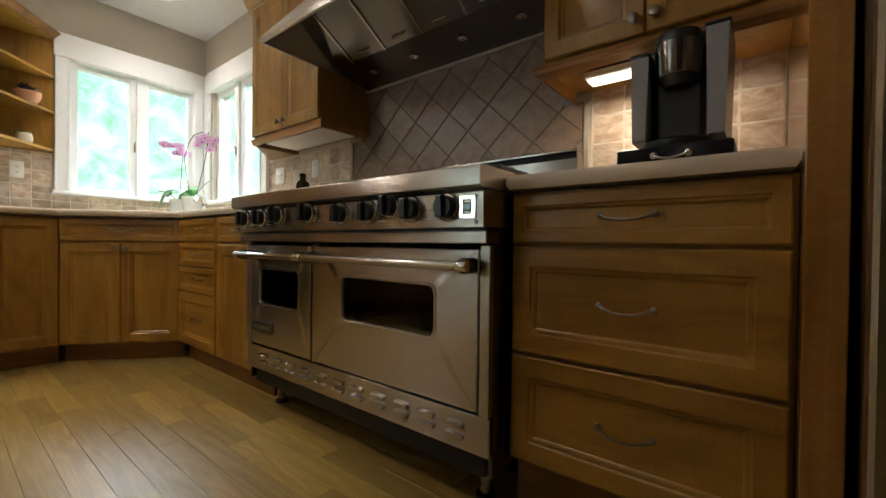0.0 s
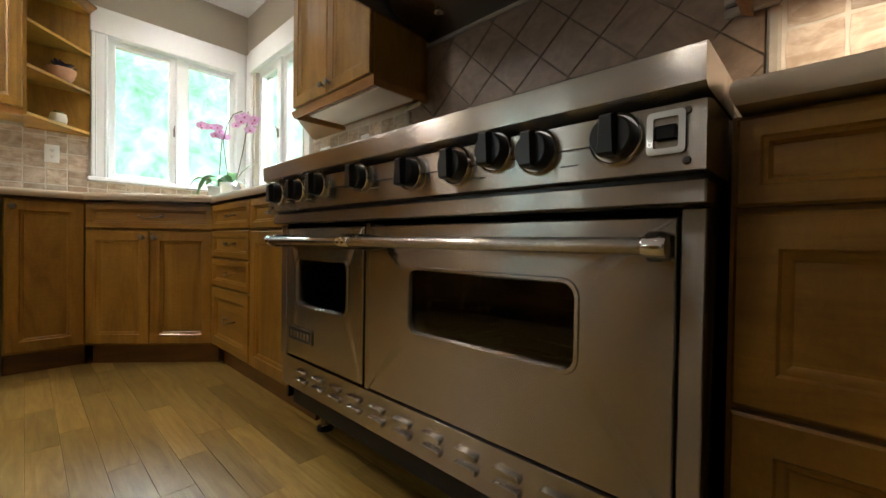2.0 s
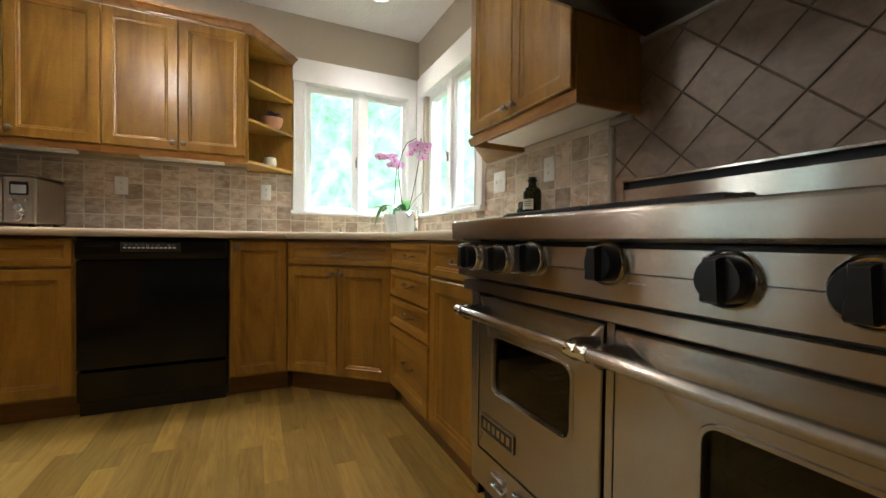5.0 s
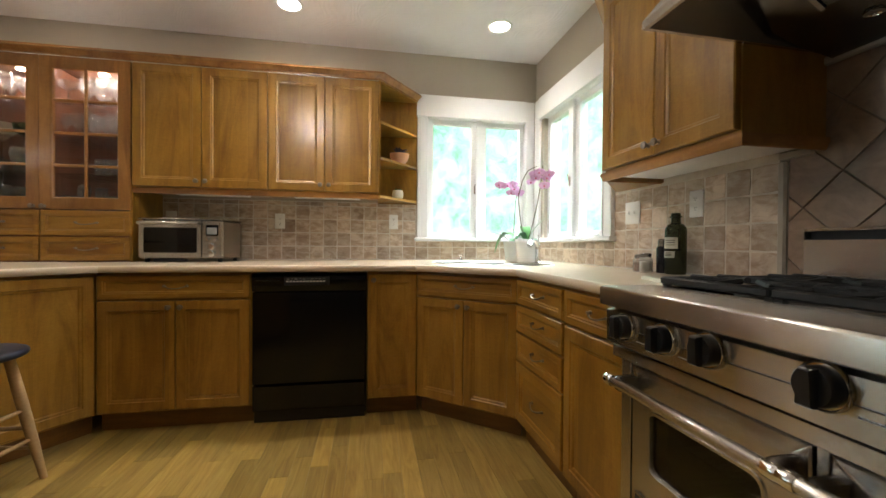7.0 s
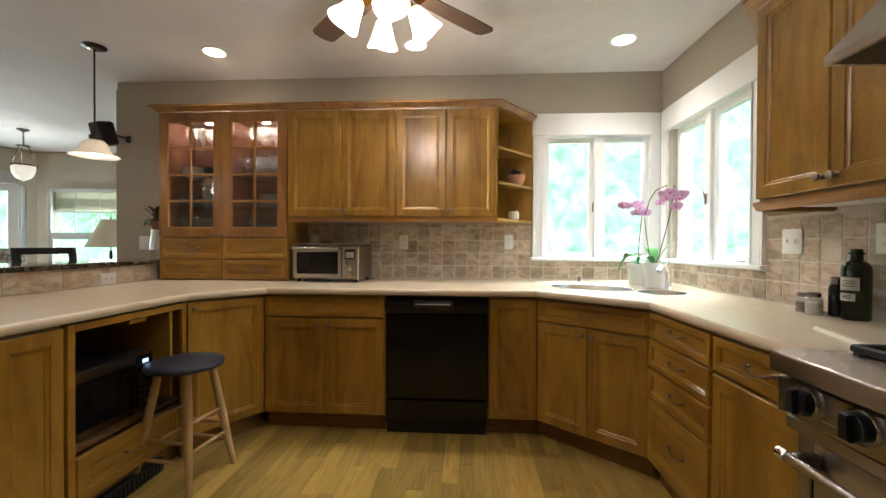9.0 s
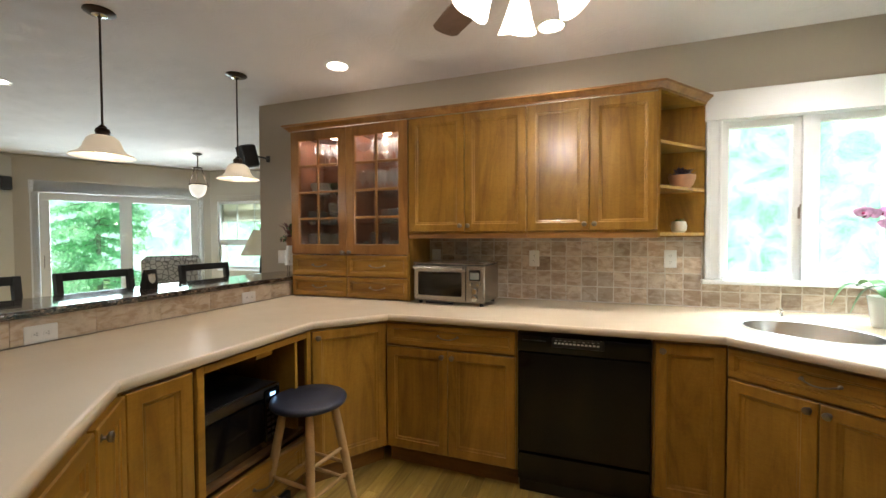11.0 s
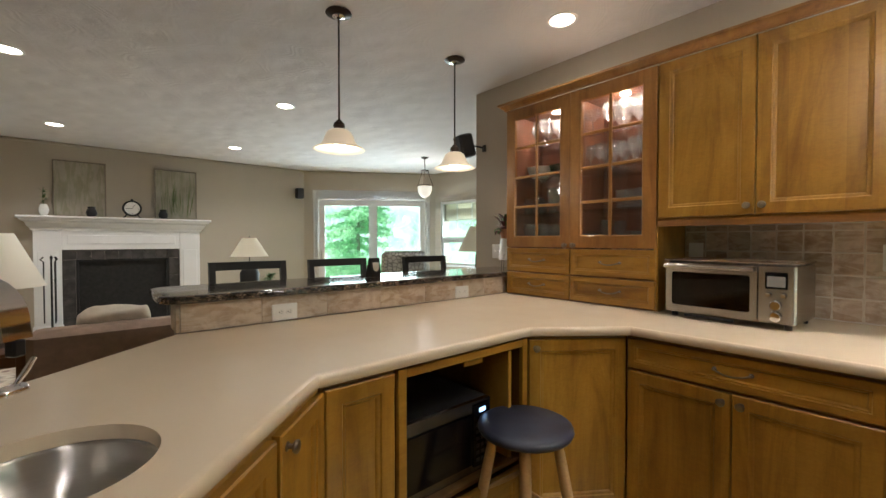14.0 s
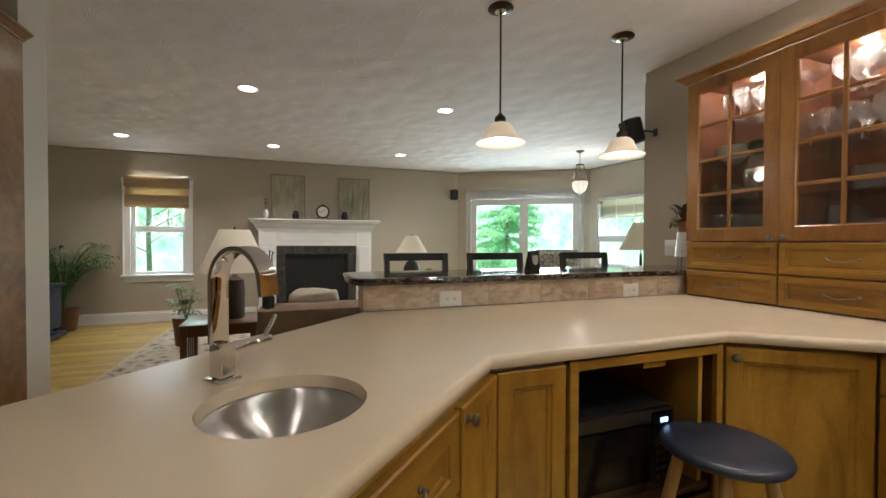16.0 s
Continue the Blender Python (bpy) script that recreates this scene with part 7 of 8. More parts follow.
lamp("lantern_lamp", "POINT", 2.0, WARM, Matrix.Translation((-3.5, -2.95, 2.22)), soft=0.05)

# ---------------------------------------------------------------- speakers


def speaker(x, y, z, rz, tilt, lab):
    t = thing("wall_speaker", x, y, z, rz, lab, "loudspeaker", "wall speakers")
    t.rotation_euler[0] = radians(tilt)
    bm = B()
    box(bm, -0.062, 0.062, -0.12, 0, -0.095, 0.095, 0.012)
    part("cabinet", bm, "black_plastic", t)
    bm = B()
    loft(bm, [rrect(-0.055, 0.055, -0.088, 0.088, 0.008, yy, 3) for yy in (-0.1205, -0.126)])
    part("grille", bm, "black_iron", t)
    return t


s = speaker(-2.00, -0.40, 2.085, 70, 14, "small black speaker on a wall bracket beside the hutch, tilted down")
t = thing("speaker_bracket", XW, -0.43, 2.09, 90, "black swivel bracket holding the speaker to the wall", "bracket")
bm = B()
box(bm, -0.02, 0.02, -0.012, 0, -0.03, 0.03, 0.003)
tube(bm, [(0, -0.01, 0), (0.015, -0.07, 0), (0.02, -0.16, -0.005)], 0.008, 8)
part("arm", bm, "black_plastic", t)
speaker(-2.43, -5.345, 2.15, 180, 0, "small black speaker high on the living room wall near the corner")

# ---------------------------------------------------------------- bar stools


def bar_stool(x0, x1):
    t = thing("bar_chair", (x0 + x1) / 2, -0.52, 0, 0, "black painted wooden bar chair drawn up to the granite bar", "bar chair", "bar chairs")
    hw = (x1 - x0) / 2
    for s_ in (-1, 1):
        bm = B()
        loft(bm, [[(s_ * hw - 0.018 * s_ * k, y - 0.018, z), (s_ * hw - 0.018 * s_ * k + 0.034 * -s_, y - 0.018, z), (s_ * hw - 0.018 * s_ * k + 0.034 * -s_, y + 0.018, z), (s_ * hw - 0.018 * s_ * k, y + 0.018, z)]
                  for k, y, z in ((0, -0.16, 0.0), (0, -0.10, 0.72), (0, -0.15, 1.155))])
        part("back_leg", bm, "chair_black", t)
        bm = B()
        box(bm, s_ * hw - (0.036 if s_ > 0 else 0), s_ * hw + (0.036 if s_ < 0 else 0), 0.21, 0.245, 0, 0.70, 0.003)
        part("front_leg", bm, "chair_black", t)
    for za, zb in ((1.105, 1.155), (0.93, 0.965)):
        bm = B()
        loft(bm, [[(x, y - 0.011, za), (x, y + 0.011, za), (x, y + 0.011, zb), (x, y - 0.011, zb)] for x, y in [(hw * u_ * 0.9, -0.145 - 0.02 * (1 - u_ * u_)) for u_ in (-1, -0.5, 0, 0.5, 1)]])
        part("back_rail", bm, "chair_black", t)
    bm = B()
    box(bm, -hw, hw, -0.10, 0.25, 0.705, 0.745, 0.012)
    part("seat", bm, "fabric_dark", t)
    for z in (0.22, 0.40):
        bm = B()
        box(bm, -hw + 0.036, hw - 0.036, 0.215, 0.235, z, z + 0.03, 0.002)
        part("rung", bm, "chair_black", t)


bar_stool(-0.545, -0.100)
bar_stool(-1.140, -0.700)
bar_stool(-1.930, -1.490)

# ---------------------------------------------------------------- living room
t = thing("fireplace", 0.09, -5.35, 0, 180, "white painted fireplace mantel with slate surround and a dark firebox", "fireplace")
for xa, xb in ((-0.92, -0.655), (0.655, 0.92)):
    bm = B()
    box(bm, xa, xb, -0.10, 0, 0.0, 1.42, 0.004)
    box(bm, xa + 0.04, xb - 0.04, -0.112, -0.101, 0.22, 1.15, 0.004)
    box(bm, xa - 0.012, xb + 0.012, -0.125, -0.0, 0.0005, 0.18, 0.004)
    part("pilaster", bm, "white_paint", t)
bm = B()
box(bm, -0.654, 0.654, -0.10, 0, 1.165, 1.42, 0.003)
box(bm, -0.60, 0.60, -0.110, -0.101, 1.24, 1.36, 0.004)
part("frieze", bm, "white_paint", t)
bm = B()
sweep(bm, [(0, 0), (0.02, 0), (0.025, 0.03), (0.055, 0.055), (0.065, 0.10), (0.11, 0.125), (0.115, 0.15), (0, 0.15)], [(-0.92, 0, 1.4205), (-0.92, -0.10, 1.4205), (0.92, -0.10, 1.4205), (0.92, 0, 1.4205)])
part("bed_moulding", bm, "white_paint", t)
bm = B()
box(bm, -1.06, 1.06, -0.25, 0, 1.571, 1.607, 0.010)
part("mantel_shelf", bm, "white_paint", t)
slabs = [(-0.654, -0.52, 0.0, 1.03), (0.52, 0.654, 0.0, 1.03)]
for xa, xb, za, zb in slabs:
    for k in range(4):
        bm = B()
        z0_, z1_ = za + (zb - za) * k / 4, za + (zb - za) * (k + 1) / 4
        box(bm, xa + 0.001, xb - 0.001, -0.080, -0.03, z0_ + 0.001, z1_ - 0.001, 0.002)
        part("slate_tile", bm, "slate", t)
for k in range(9):
    bm = B()
    xa, xb = -0.653 + 1.306 * k / 9, -0.653 + 1.306 * (k + 1) / 9
    box(bm, xa + 0.001, xb - 0.001, -0.080, -0.03, 1.032, 1.163, 0.002)
    part("slate_tile", bm, "slate", t)
bm = B()
box(bm, -0.519, 0.519, -0.029, -0.02, 0, 1.030)
part("firebox", bm, "firebox", t)
bm = B()
loft(bm, [rrect(-0.519, 0.519, 0.0, 1.03, 0.004, yy, 2) for yy in (-0.03, -0.07)] + [rrect(-0.49, 0.49, 0.03, 1.00, 0.004, yy, 2) for yy in (-0.07, -0.03)], False, False)
part("screen_frame", bm, "black_iron", t)
bm = B()
box(bm, -1.0, 1.0, -0.50, -0.13, 0.0, 0.03, 0.004)
part("hearth", bm, "slate", t)

for x, lab in ((0.555, "pale framed painting of soft flowers leaning above the mantel"), (-0.537, "pale framed painting of grasses leaning above the mantel")):
    t = thing("painting", x, -5.335, 1.608, 180, lab, "painting", "paintings over the mantel")
    bm = B()
    loft(bm, [rrect(-0.27, 0.27, 0.0, 0.745, 0.003, 0.0, 2), rrect(-0.27, 0.27, 0.0, 0.745, 0.003, -0.025, 2), rrect(-0.255, 0.255, 0.015, 0.730, 0.002, -0.025, 2), rrect(-0.255, 0.255, 0.015, 0.730, 0.002, -0.012, 2)], False, False)
    part("frame", bm, "picture_frame", t)
    bm = B()
    box(bm, -0.2545, 0.2545, -0.014, -0.004, 0.0155, 0.7295)
    cv = part("canvas", bm, "painting", t)
    if x < 0:
        bm = B()
        rnd = random.Random(2)
        for _ in range(26):
            u0 = rnd.uniform(-0.18, 0.18)
            leaf(bm, (u0, -0.0155, 0.06), (u0 * 1.1 + rnd.uniform(-0.05, 0.05), -0.0155, rnd.uniform(0.3, 0.62)), 0.0035, 0.0, 3, up=(0, 1, 0), fold=0)
        part("painted_grass", bm, "leaf_light", cv)

t = thing("mantel_clock", 0.005, -5.22, 1.608, 180, "round black table clock with a white face on the mantel", "clock")
bm = B()
lathe(bm, [(0.095, 0), (0.108, -0.008), (0.112, -0.025), (0.100, -0.034), (0.094, -0.030)], 36, (0, 0, 0.135), "y")
for s_ in (-1, 1):
    tube(bm, [(s_ * 0.06, -0.015, 0.05), (s_ * 0.085, -0.015, 0.012), (s_ * 0.10, -0.015, 0.008)], 0.008, 8)
lathe(bm, [(0.004, 0.24), (0.016, 0.252), (0.016, 0.262), (0.004, 0.272)], 14, (0, -0.015, 0))
part("case", bm, "black_iron", t)
bm = B()
lathe(bm, [(0.088, -0.031), (0.088, -0.035), (0.001, -0.035)], 32, (0, 0, 0.135), "y")
fc = part("face", bm, "white_plastic", t)
bm = B()
for a, l in ((60, 0.055), (185, 0.075)):
    ca, sa = math.cos(radians(a)), math.sin(radians(a))
    tube(bm, [(0, -0.038, 0.135), (l * ca, -0.038, 0.135 + l * sa)], 0.0025, 4)
for k in range(12):
    a = radians(30 * k)
    tube(bm, [(0.070 * math.cos(a), -0.0365, 0.135 + 0.07 * math.sin(a)), (0.083 * math.cos(a), -0.0365, 0.135 + 0.083 * math.sin(a))], 0.002, 4)
part("clock_hand", bm, "print_dark", fc)

for x, lab in ((0.44, "small dark pottery jug on the mantel beside a painting"), (-0.36, "small dark pottery jug on the mantel beside the clock")):
    t = thing("pottery_jug", x, -5.22, 1.608, 0, lab, "vase", "jugs on the mantel")
    bm = B()
    lathe(bm, [(0.038, 0), (0.055, 0.03), (0.06, 0.065), (0.045, 0.10), (0.036, 0.115), (0.045, 0.135), (0.040, 0.135), (0.030, 0.115), (0.001, 0.11)], 20)
    part("jug", bm, "black_iron", t)
t = thing("bud_vase", 0.90, -5.20, 1.608, 0, "white ceramic vase with a green sprig on the mantel", "vase")
bm = B()
lathe(bm, [(0.028, 0), (0.045, 0.04), (0.05, 0.08), (0.038, 0.125), (0.030, 0.145), (0.026, 0.145), (0.001, 0.13)], 20)
part("vase", bm, "white_ceramic", t)
bm = B()
rnd = random.Random(6)
for _ in range(22):
    z = rnd.uniform(0.15, 0.36)
    b = V(rnd.uniform(-0.01, 0.01), 0, z)
    a = rnd.uniform(0, 6.28)
    leaf(bm, b, b + V(0.05 * math.cos(a), 0.05 * math.sin(a), 0.015), 0.014, 0.004, 3)
tube(bm, [(0, 0, 0.13), (0.01, 0, 0.25), (0.0, 0, 0.36)], 0.002, 4)
part("sprig", bm, "leaf_green", t, smooth=60)

# fire tools
t = thing("fire_tools", 0.83, -5.02, 0, 0, "black wrought iron fireplace tools on a stand", "fireplace tools")
bm = B()
lathe(bm, [(0.10, 0.031), (0.10, 0.04), (0.012, 0.05), (0.010, 1.05), (0.016, 1.07), (0.005, 1.10)], 16)
part("stand", bm, "black_iron", t)
for a in (0, 120, 240):
    bm = B()
    ca, sa = math.cos(radians(a)), math.sin(radians(a))
    tube(bm, [(0.07 * ca, 0.07 * sa, 0.25), (0.07 * ca, 0.07 * sa, 1.02), (0.10 * ca, 0.10 * sa, 1.05), (0.07 * ca, 0.07 * sa, 1.08)], 0.008, 6)
    part("tool", bm, "black_iron", t)

# sofa
t = thing("sofa", -0.30, -1.10, 0, 180, "brown fabric sofa with loose cushions, its back to the kitchen", "sofa")
SW = 2.0
bm = B()
box(bm, -SW / 2, SW / 2, 0.0, 0.20, 0.06, 0.775, 0.035)
part("backrest", bm, "fabric_sofa", t)
# local +y points away from the kitchen after the half turn
bm = B()
box(bm, -SW / 2 + 0.20, SW / 2 - 0.20, 0.201, 0.92, 0.06, 0.40, 0.03)
part("base", bm, "fabric_sofa", t)
for xa in (-SW / 2, SW / 2 - 0.195):
    bm = B()
    box(bm, xa, xa + 0.195, 0.201, 0.92, 0.06, 0.60, 0.045)
    part("armrest", bm, "fabric_sofa", t)


def cushion(par, cx, cy, cz, w, h, d, tilt, mat, name="cushion"):
    bm = B()
    n, m = 10, 6
    rings = []
    for j in range(m + 1):
        v = -1 + 2 * j / m
        kk = max(0.0, 1 - abs(v) ** 2.4) ** 0.5
        rings.append([(w / 2 * (0.86 + 0.14 * kk) * math.copysign(abs(math.cos(2 * math.pi * i / 24)) ** 0.45, math.cos(2 * math.pi * i / 24)),
                       d / 2 * v,
                       h / 2 * (0.86 + 0.14 * kk) * math.copysign(abs(math.sin(2 * math.pi * i / 24)) ** 0.45, math.sin(2 * math.pi * i / 24)) + 0.012 * math.sin(i * 1.3 + j)) for i in range(24)])
    loft(bm, rings)
    part(name, bm, mat, par, loc=(cx, cy, cz), rot=(tilt, 0, 0), smooth=70)


for k in range(3):
    cushion(t, -0.54 + 0.54 * k, 0.30, 0.575, 0.53, 0.36, 0.18, 14, "fabric_sofa", "back_cushion")
    cushion(t, -0.54 + 0.54 * k, 0.56, 0.46, 0.52, 0.60, 0.16, 90, "fabric_sofa", "seat_cushion")
t2 = thing("throw_pillow", 0.31, -1.36, 0.735, 180, "cream throw pillow on the brown sofa", "cushion")
cushion(t2, 0, 0, 0, 0.38, 0.26, 0.12, 28, "fabric_cream", "pillow")

# side table with lamp
t = thing("side_table", 1.05, -2.05, 0, 2, "brown wooden side table with slatted sides beside the sofa", "side table")
bm = B()
box(bm, -0.29, 0.29, -0.27, 0.27, 0.525, 0.552, 0.004)
part("tabletop", bm, "table_wood", t)
for x in (-0.255, 0.255):
    for y in (-0.23, 0.23):
        bm = B()
        box(bm, x - 0.024, x + 0.024, y - 0.024, y + 0.024, 0, 0.524, 0.003)
        part("leg", bm, "table_wood", t)
    bm = B()
    box(bm, x - 0.011, x + 0.011, -0.205, 0.205, 0.45, 0.523)
    box(bm, x - 0.011, x + 0.011, -0.205, 0.205, 0.12, 0.16)
    part("rail", bm, "table_wood", t)
    for k in range(4):
        bm = B()
        y = -0.12 + 0.08 * k
        box(bm, x - 0.007, x + 0.007, y - 0.016, y + 0.016, 0.161, 0.449)
        part("slat", bm, "table_wood", t)
for y in (-0.23, 0.23):
    bm = B()
    box(bm, -0.23, 0.23, y - 0.011, y + 0.011, 0.45, 0.523)
    part("apron", bm, "table_wood", t)


def table_lamp(x, y, z, zb, zt, r0, r1, zcap, base, lab, br=0.08):
    t = thing("table_lamp", x, y, z, 0, lab, "table lamp", "table lamps")
    bm = B()
    lathe(bm, base, 24)
    part("base", bm, "rattan" if br > 0.07 else "black_iron", t)
    bm = B()
    lathe(bm, [(0.006, base[-1][1]), (0.006, zb - z + 0.05)], 8)
    part("stem", bm, "black_iron", t)
    bm = B()
    lathe(bm, [(0.004, zt - z), (0.010, zt - z + 0.012), (0.003, zt - z + 0.028)], 10)
    part("finial", bm, "black_iron", t)
    bm = B()
    lathe(bm, [(r0 - 0.002, zb - z + 0.006), (r0, zb - z), (r1, zt - z), (r1 - 0.002, zt - z - 0.004)], 36, cap=False)
    part("shade", bm, "lamp_shade", t, smooth=60)


table_lamp(0.955, -2.05, 0.5525, 0.965, 1.335, 0.285, 0.125, 0, [(0.075, 0), (0.08, 0.02), (0.085, 0.24), (0.075, 0.34), (0.03, 0.37), (0.012, 0.40)], "table lamp with cream cone shade and dark woven base")
bm = B()

t = thing("end_table", -1.12, -3.60, 0, 0, "small table draped in a pale cloth by the far wall", "side table")
bm = B()
lathe(bm, [(0.30, 0.0), (0.285, 0.3), (0.27, 0.66), (0.26, 0.685), (0.001, 0.688)], 28)
part("tablecloth", bm, "fabric_cream", t)
table_lamp(-1.10, -3.55, 0.689, 1.085, 1.32, 0.225, 0.085, 0, [(0.09, 0), (0.11, 0.05), (0.115, 0.18), (0.08, 0.26), (0.03, 0.29), (0.012, 0.32)], "table lamp with cream shade on the draped table", 0.06)
t = thing("potted_plant", -1.32, -3.45, 0.689, 0, "small trailing green plant on the draped table", "potted plant")
bm = B()
lathe(bm, [(0.04, 0), (0.055, 0.07), (0.05, 0.07), (0.001, 0.06)], 16)
part("pot", bm, "cream_ceramic", t)
bm = B()
rnd = random.Random(7)
for _ in range(40):
    a, rr = rnd.uniform(0, 6.28), rnd.uniform(0.05, 0.15)
    leaf(bm, (0, 0, 0.07), (rr * math.cos(a), rr * math.sin(a), rnd.uniform(0.06, 0.18)), 0.018, 0.03, 4)
part("foliage", bm, "leaf_green", t, smooth=60)

# armchair and lamp in the bay
t = thing("armchair", -3.35, -3.30, 0, 150, "pale patterned wing armchair in the breakfast bay", "armchair")
bm = B()
box(bm, -0.36, 0.36, -0.08, 0.08, 0.25, 1.12, 0.06)
part("backrest", bm, "fabric_pattern", t)
for xa in (-0.40, 0.28):
    bm = B()
    box(bm, xa, xa + 0.12, -0.70, -0.081, 0.10, 0.62, 0.04)
    part("armrest", bm, "fabric_pattern", t)
bm = B()
box(bm, -0.279, 0.279, -0.72, -0.081, 0.10, 0.46, 0.04)
part("seat", bm, "fabric_pattern", t)
t = thing("lamp_table", -3.45, -1.77, 0, 0, "small dark wooden table in the breakfast bay", "side table")
bm = B()
lathe(bm, [(0.16, 0.0), (0.16, 0.02), (0.03, 0.06), (0.025, 0.66), (0.24, 0.68), (0.25, 0.70), (0.001, 0.702)], 24)
part("table", bm, "table_wood", t)
table_lamp(-3.45, -1.77, 0.703, 1.145, 1.475, 0.245, 0.09, 0, [(0.07, 0), (0.07, 0.02), (0.016, 0.04), (0.02, 0.22), (0.014, 0.40)], "slim table lamp with a white cone shade in the bay", 0.05)

# rug, stove, plants by the far window
t = thing("area_rug", 0.45, -3.42, 0.001, 0, "patterned beige and brown area rug with a white fringe", "rug")
bm = B()
box(bm, -1.62, 1.62, -1.18, 1.18, 0, 0.010, 0.003)
part("rug_field", bm, "rug", t)
bm = B()
rnd = random.Random(1)
for k in range(170):
    y = -1.17 + 2.34 * k / 169
    for s_ in (-1, 1):
        x = s_ * 1.622
        leaf(bm, (x, y, 0.004), (x + s_ * 0.06, y + rnd.uniform(-0.01, 0.01), 0.003), 0.005, 0.002, 2)
part("fringe", bm, "fabric_cream", t, kind="stuff")

t = thing("wood_stove", 3.24, -4.20, 0, -90, "dark blue enamelled wood stove standing by the wall", "stove")
bm = B()
box(bm, -0.32, 0.32, 0.0, 0.45, 0.14, 0.66, 0.02)
part("body", bm, "stove_blue", t)
bm = B()
box(bm, -0.36, 0.36, -0.03, 0.48, 0.661, 0.70, 0.012)
part("top_plate", bm, "stove_blue", t)
bm = B()
box(bm, -0.22, 0.22, -0.02, -0.001, 0.22, 0.58, 0.01)
part("stove_door", bm, "stove_blue", t)
bm = B()
box(bm, -0.30, 0.30, -0.06, 0.42, 0.04, 0.10, 0.01)
part("ash_pan", bm, "stove_blue", t)
for x in (-0.27, 0.27):
    for y in (0.04, 0.40):
        bm = B()
        lathe(bm, [(0.03, 0), (0.018, 0.05), (0.03, 0.139)], 10, (x, y, 0))
        part("leg", bm, "stove_blue", t)

t = thing("palm", 3.42, -4.98, 0, 0, "tall green parlour palm in a dark pot", "potted plant")
bm = B()
lathe(bm, [(0.13, 0), (0.17, 0.28), (0.18, 0.30), (0.165, 0.30), (0.001, 0.27)], 20)
part("pot", bm, "table_wood", t)
bm, bs = B(), B()
rnd = random.Random(11)
for k in range(40):
    a = rnd.uniform(0, 6.28)
    L_, H_ = rnd.uniform(0.35, 0.75), rnd.uniform(0.95, 1.60)
    pts = [V(L_ * q ** 1.6 * math.cos(a), L_ * q ** 1.6 * math.sin(a), 0.27 + H_ * (q - 0.42 * q ** 3)) for q in [i / 8 for i in range(9)]]
    for p in pts:
        p.y = max(p.y, -0.25)
        p.x = min(p.x, 0.5)
    tube(bs, pts, [0.006] * 5 + [0.004] * 4, 5)
    for i in range(4, 9):
        d_ = (pts[i] - pts[i - 1]).normalized()
        sd = d_.cross(V(0, 0, 1)).normalized()
        for q in (0.0, 0.5):
            b = pts[i - 1].lerp(pts[i], q)
            for s_ in (-1, 1):
                l_ = 0.22 * (1.1 - 0.09 * i)
                leaf(bm, b, b + sd * s_ * l_ + d_ * l_ * 0.6 - V(0, 0, 0.05), 0.010, 0.02, 4)
part("foliage", bm, "leaf_green", t, smooth=60)
part("stem", bs, "leaf_green", t)

t = thing("schefflera", 1.66, -3.55, 0, 0, "variegated umbrella plant on a small stand by the sofa", "potted plant")
bm = B()
lathe(bm, [(0.11, 0.0), (0.14, 0.30), (0.145, 0.34), (0.13, 0.34), (0.001, 0.32)], 18)
part("pot", bm, "table_wood", t)
bm = B()
rnd = random.Random(12)
for k in range(34):
    a, rr, z = rnd.uniform(0, 6.28), rnd.uniform(0.0, 0.18), rnd.uniform(0.38, 0.74)
    c_ = V(rr * math.cos(a), rr * math.sin(a), z)
    for q in range(6):
        b_ = 6.28 * q / 6 + a
        leaf(bm, c_, c_ + V(0.075 * math.cos(b_), 0.075 * math.sin(b_), -0.02), 0.016, 0.008, 3)
for k in range(5):
    a = 1.26 * k
    tube(bm, [(0, 0, 0.3), (0.06 * math.cos(a), 0.06 * math.sin(a), 0.5), (0.1 * math.cos(a), 0.1 * math.sin(a), 0.68)], 0.006, 5)
part("foliage", bm, "leaf_light", t, smooth=60)

# tall cabinet at the end of the wall stub
t = thing("tall_cabinet", 1.700, -0.615, 0, 0, "tall dark stained wood cabinet with crown moulding beside the wall end", "cabinet")
bm = B()
box(bm, 0, 0.6, 0, 0.62, 0, 2.20, 0.003)
part("body", bm, "cabinet_wood_dark", t)
bm = B()
sweep(bm, CROWN, [(0.6, 0.62, 2.201), (0, 0.62, 2.201), (0, 0, 2.201)])
part("crown", bm, "cabinet_wood_dark", t)

# ---------------------------------------------------------------- outdoors
bm = B()
box(bm, -90, 90, -90, 90, -0.75, -0.70)
tagged(structure("ground", bm, "lawn", "green lawn round the house"))
# The backdrop glows by itself to stand for sunlit woods.
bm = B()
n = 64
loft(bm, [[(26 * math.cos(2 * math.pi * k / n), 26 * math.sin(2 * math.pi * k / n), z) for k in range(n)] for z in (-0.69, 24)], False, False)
structure("backdrop", bm, "far_woods_glow", "glowing backdrop of bright blurred woods beyond the garden")
bm = B()
box(bm, -8.5, -4.9, -7.5, -4.6, -0.25, -0.15)
box(bm, -8.5, -2.8, -8.0, -5.8, -0.25, -0.15)
structure("ground_deck", bm, "deck", "pale wooden deck outside the sliding door")


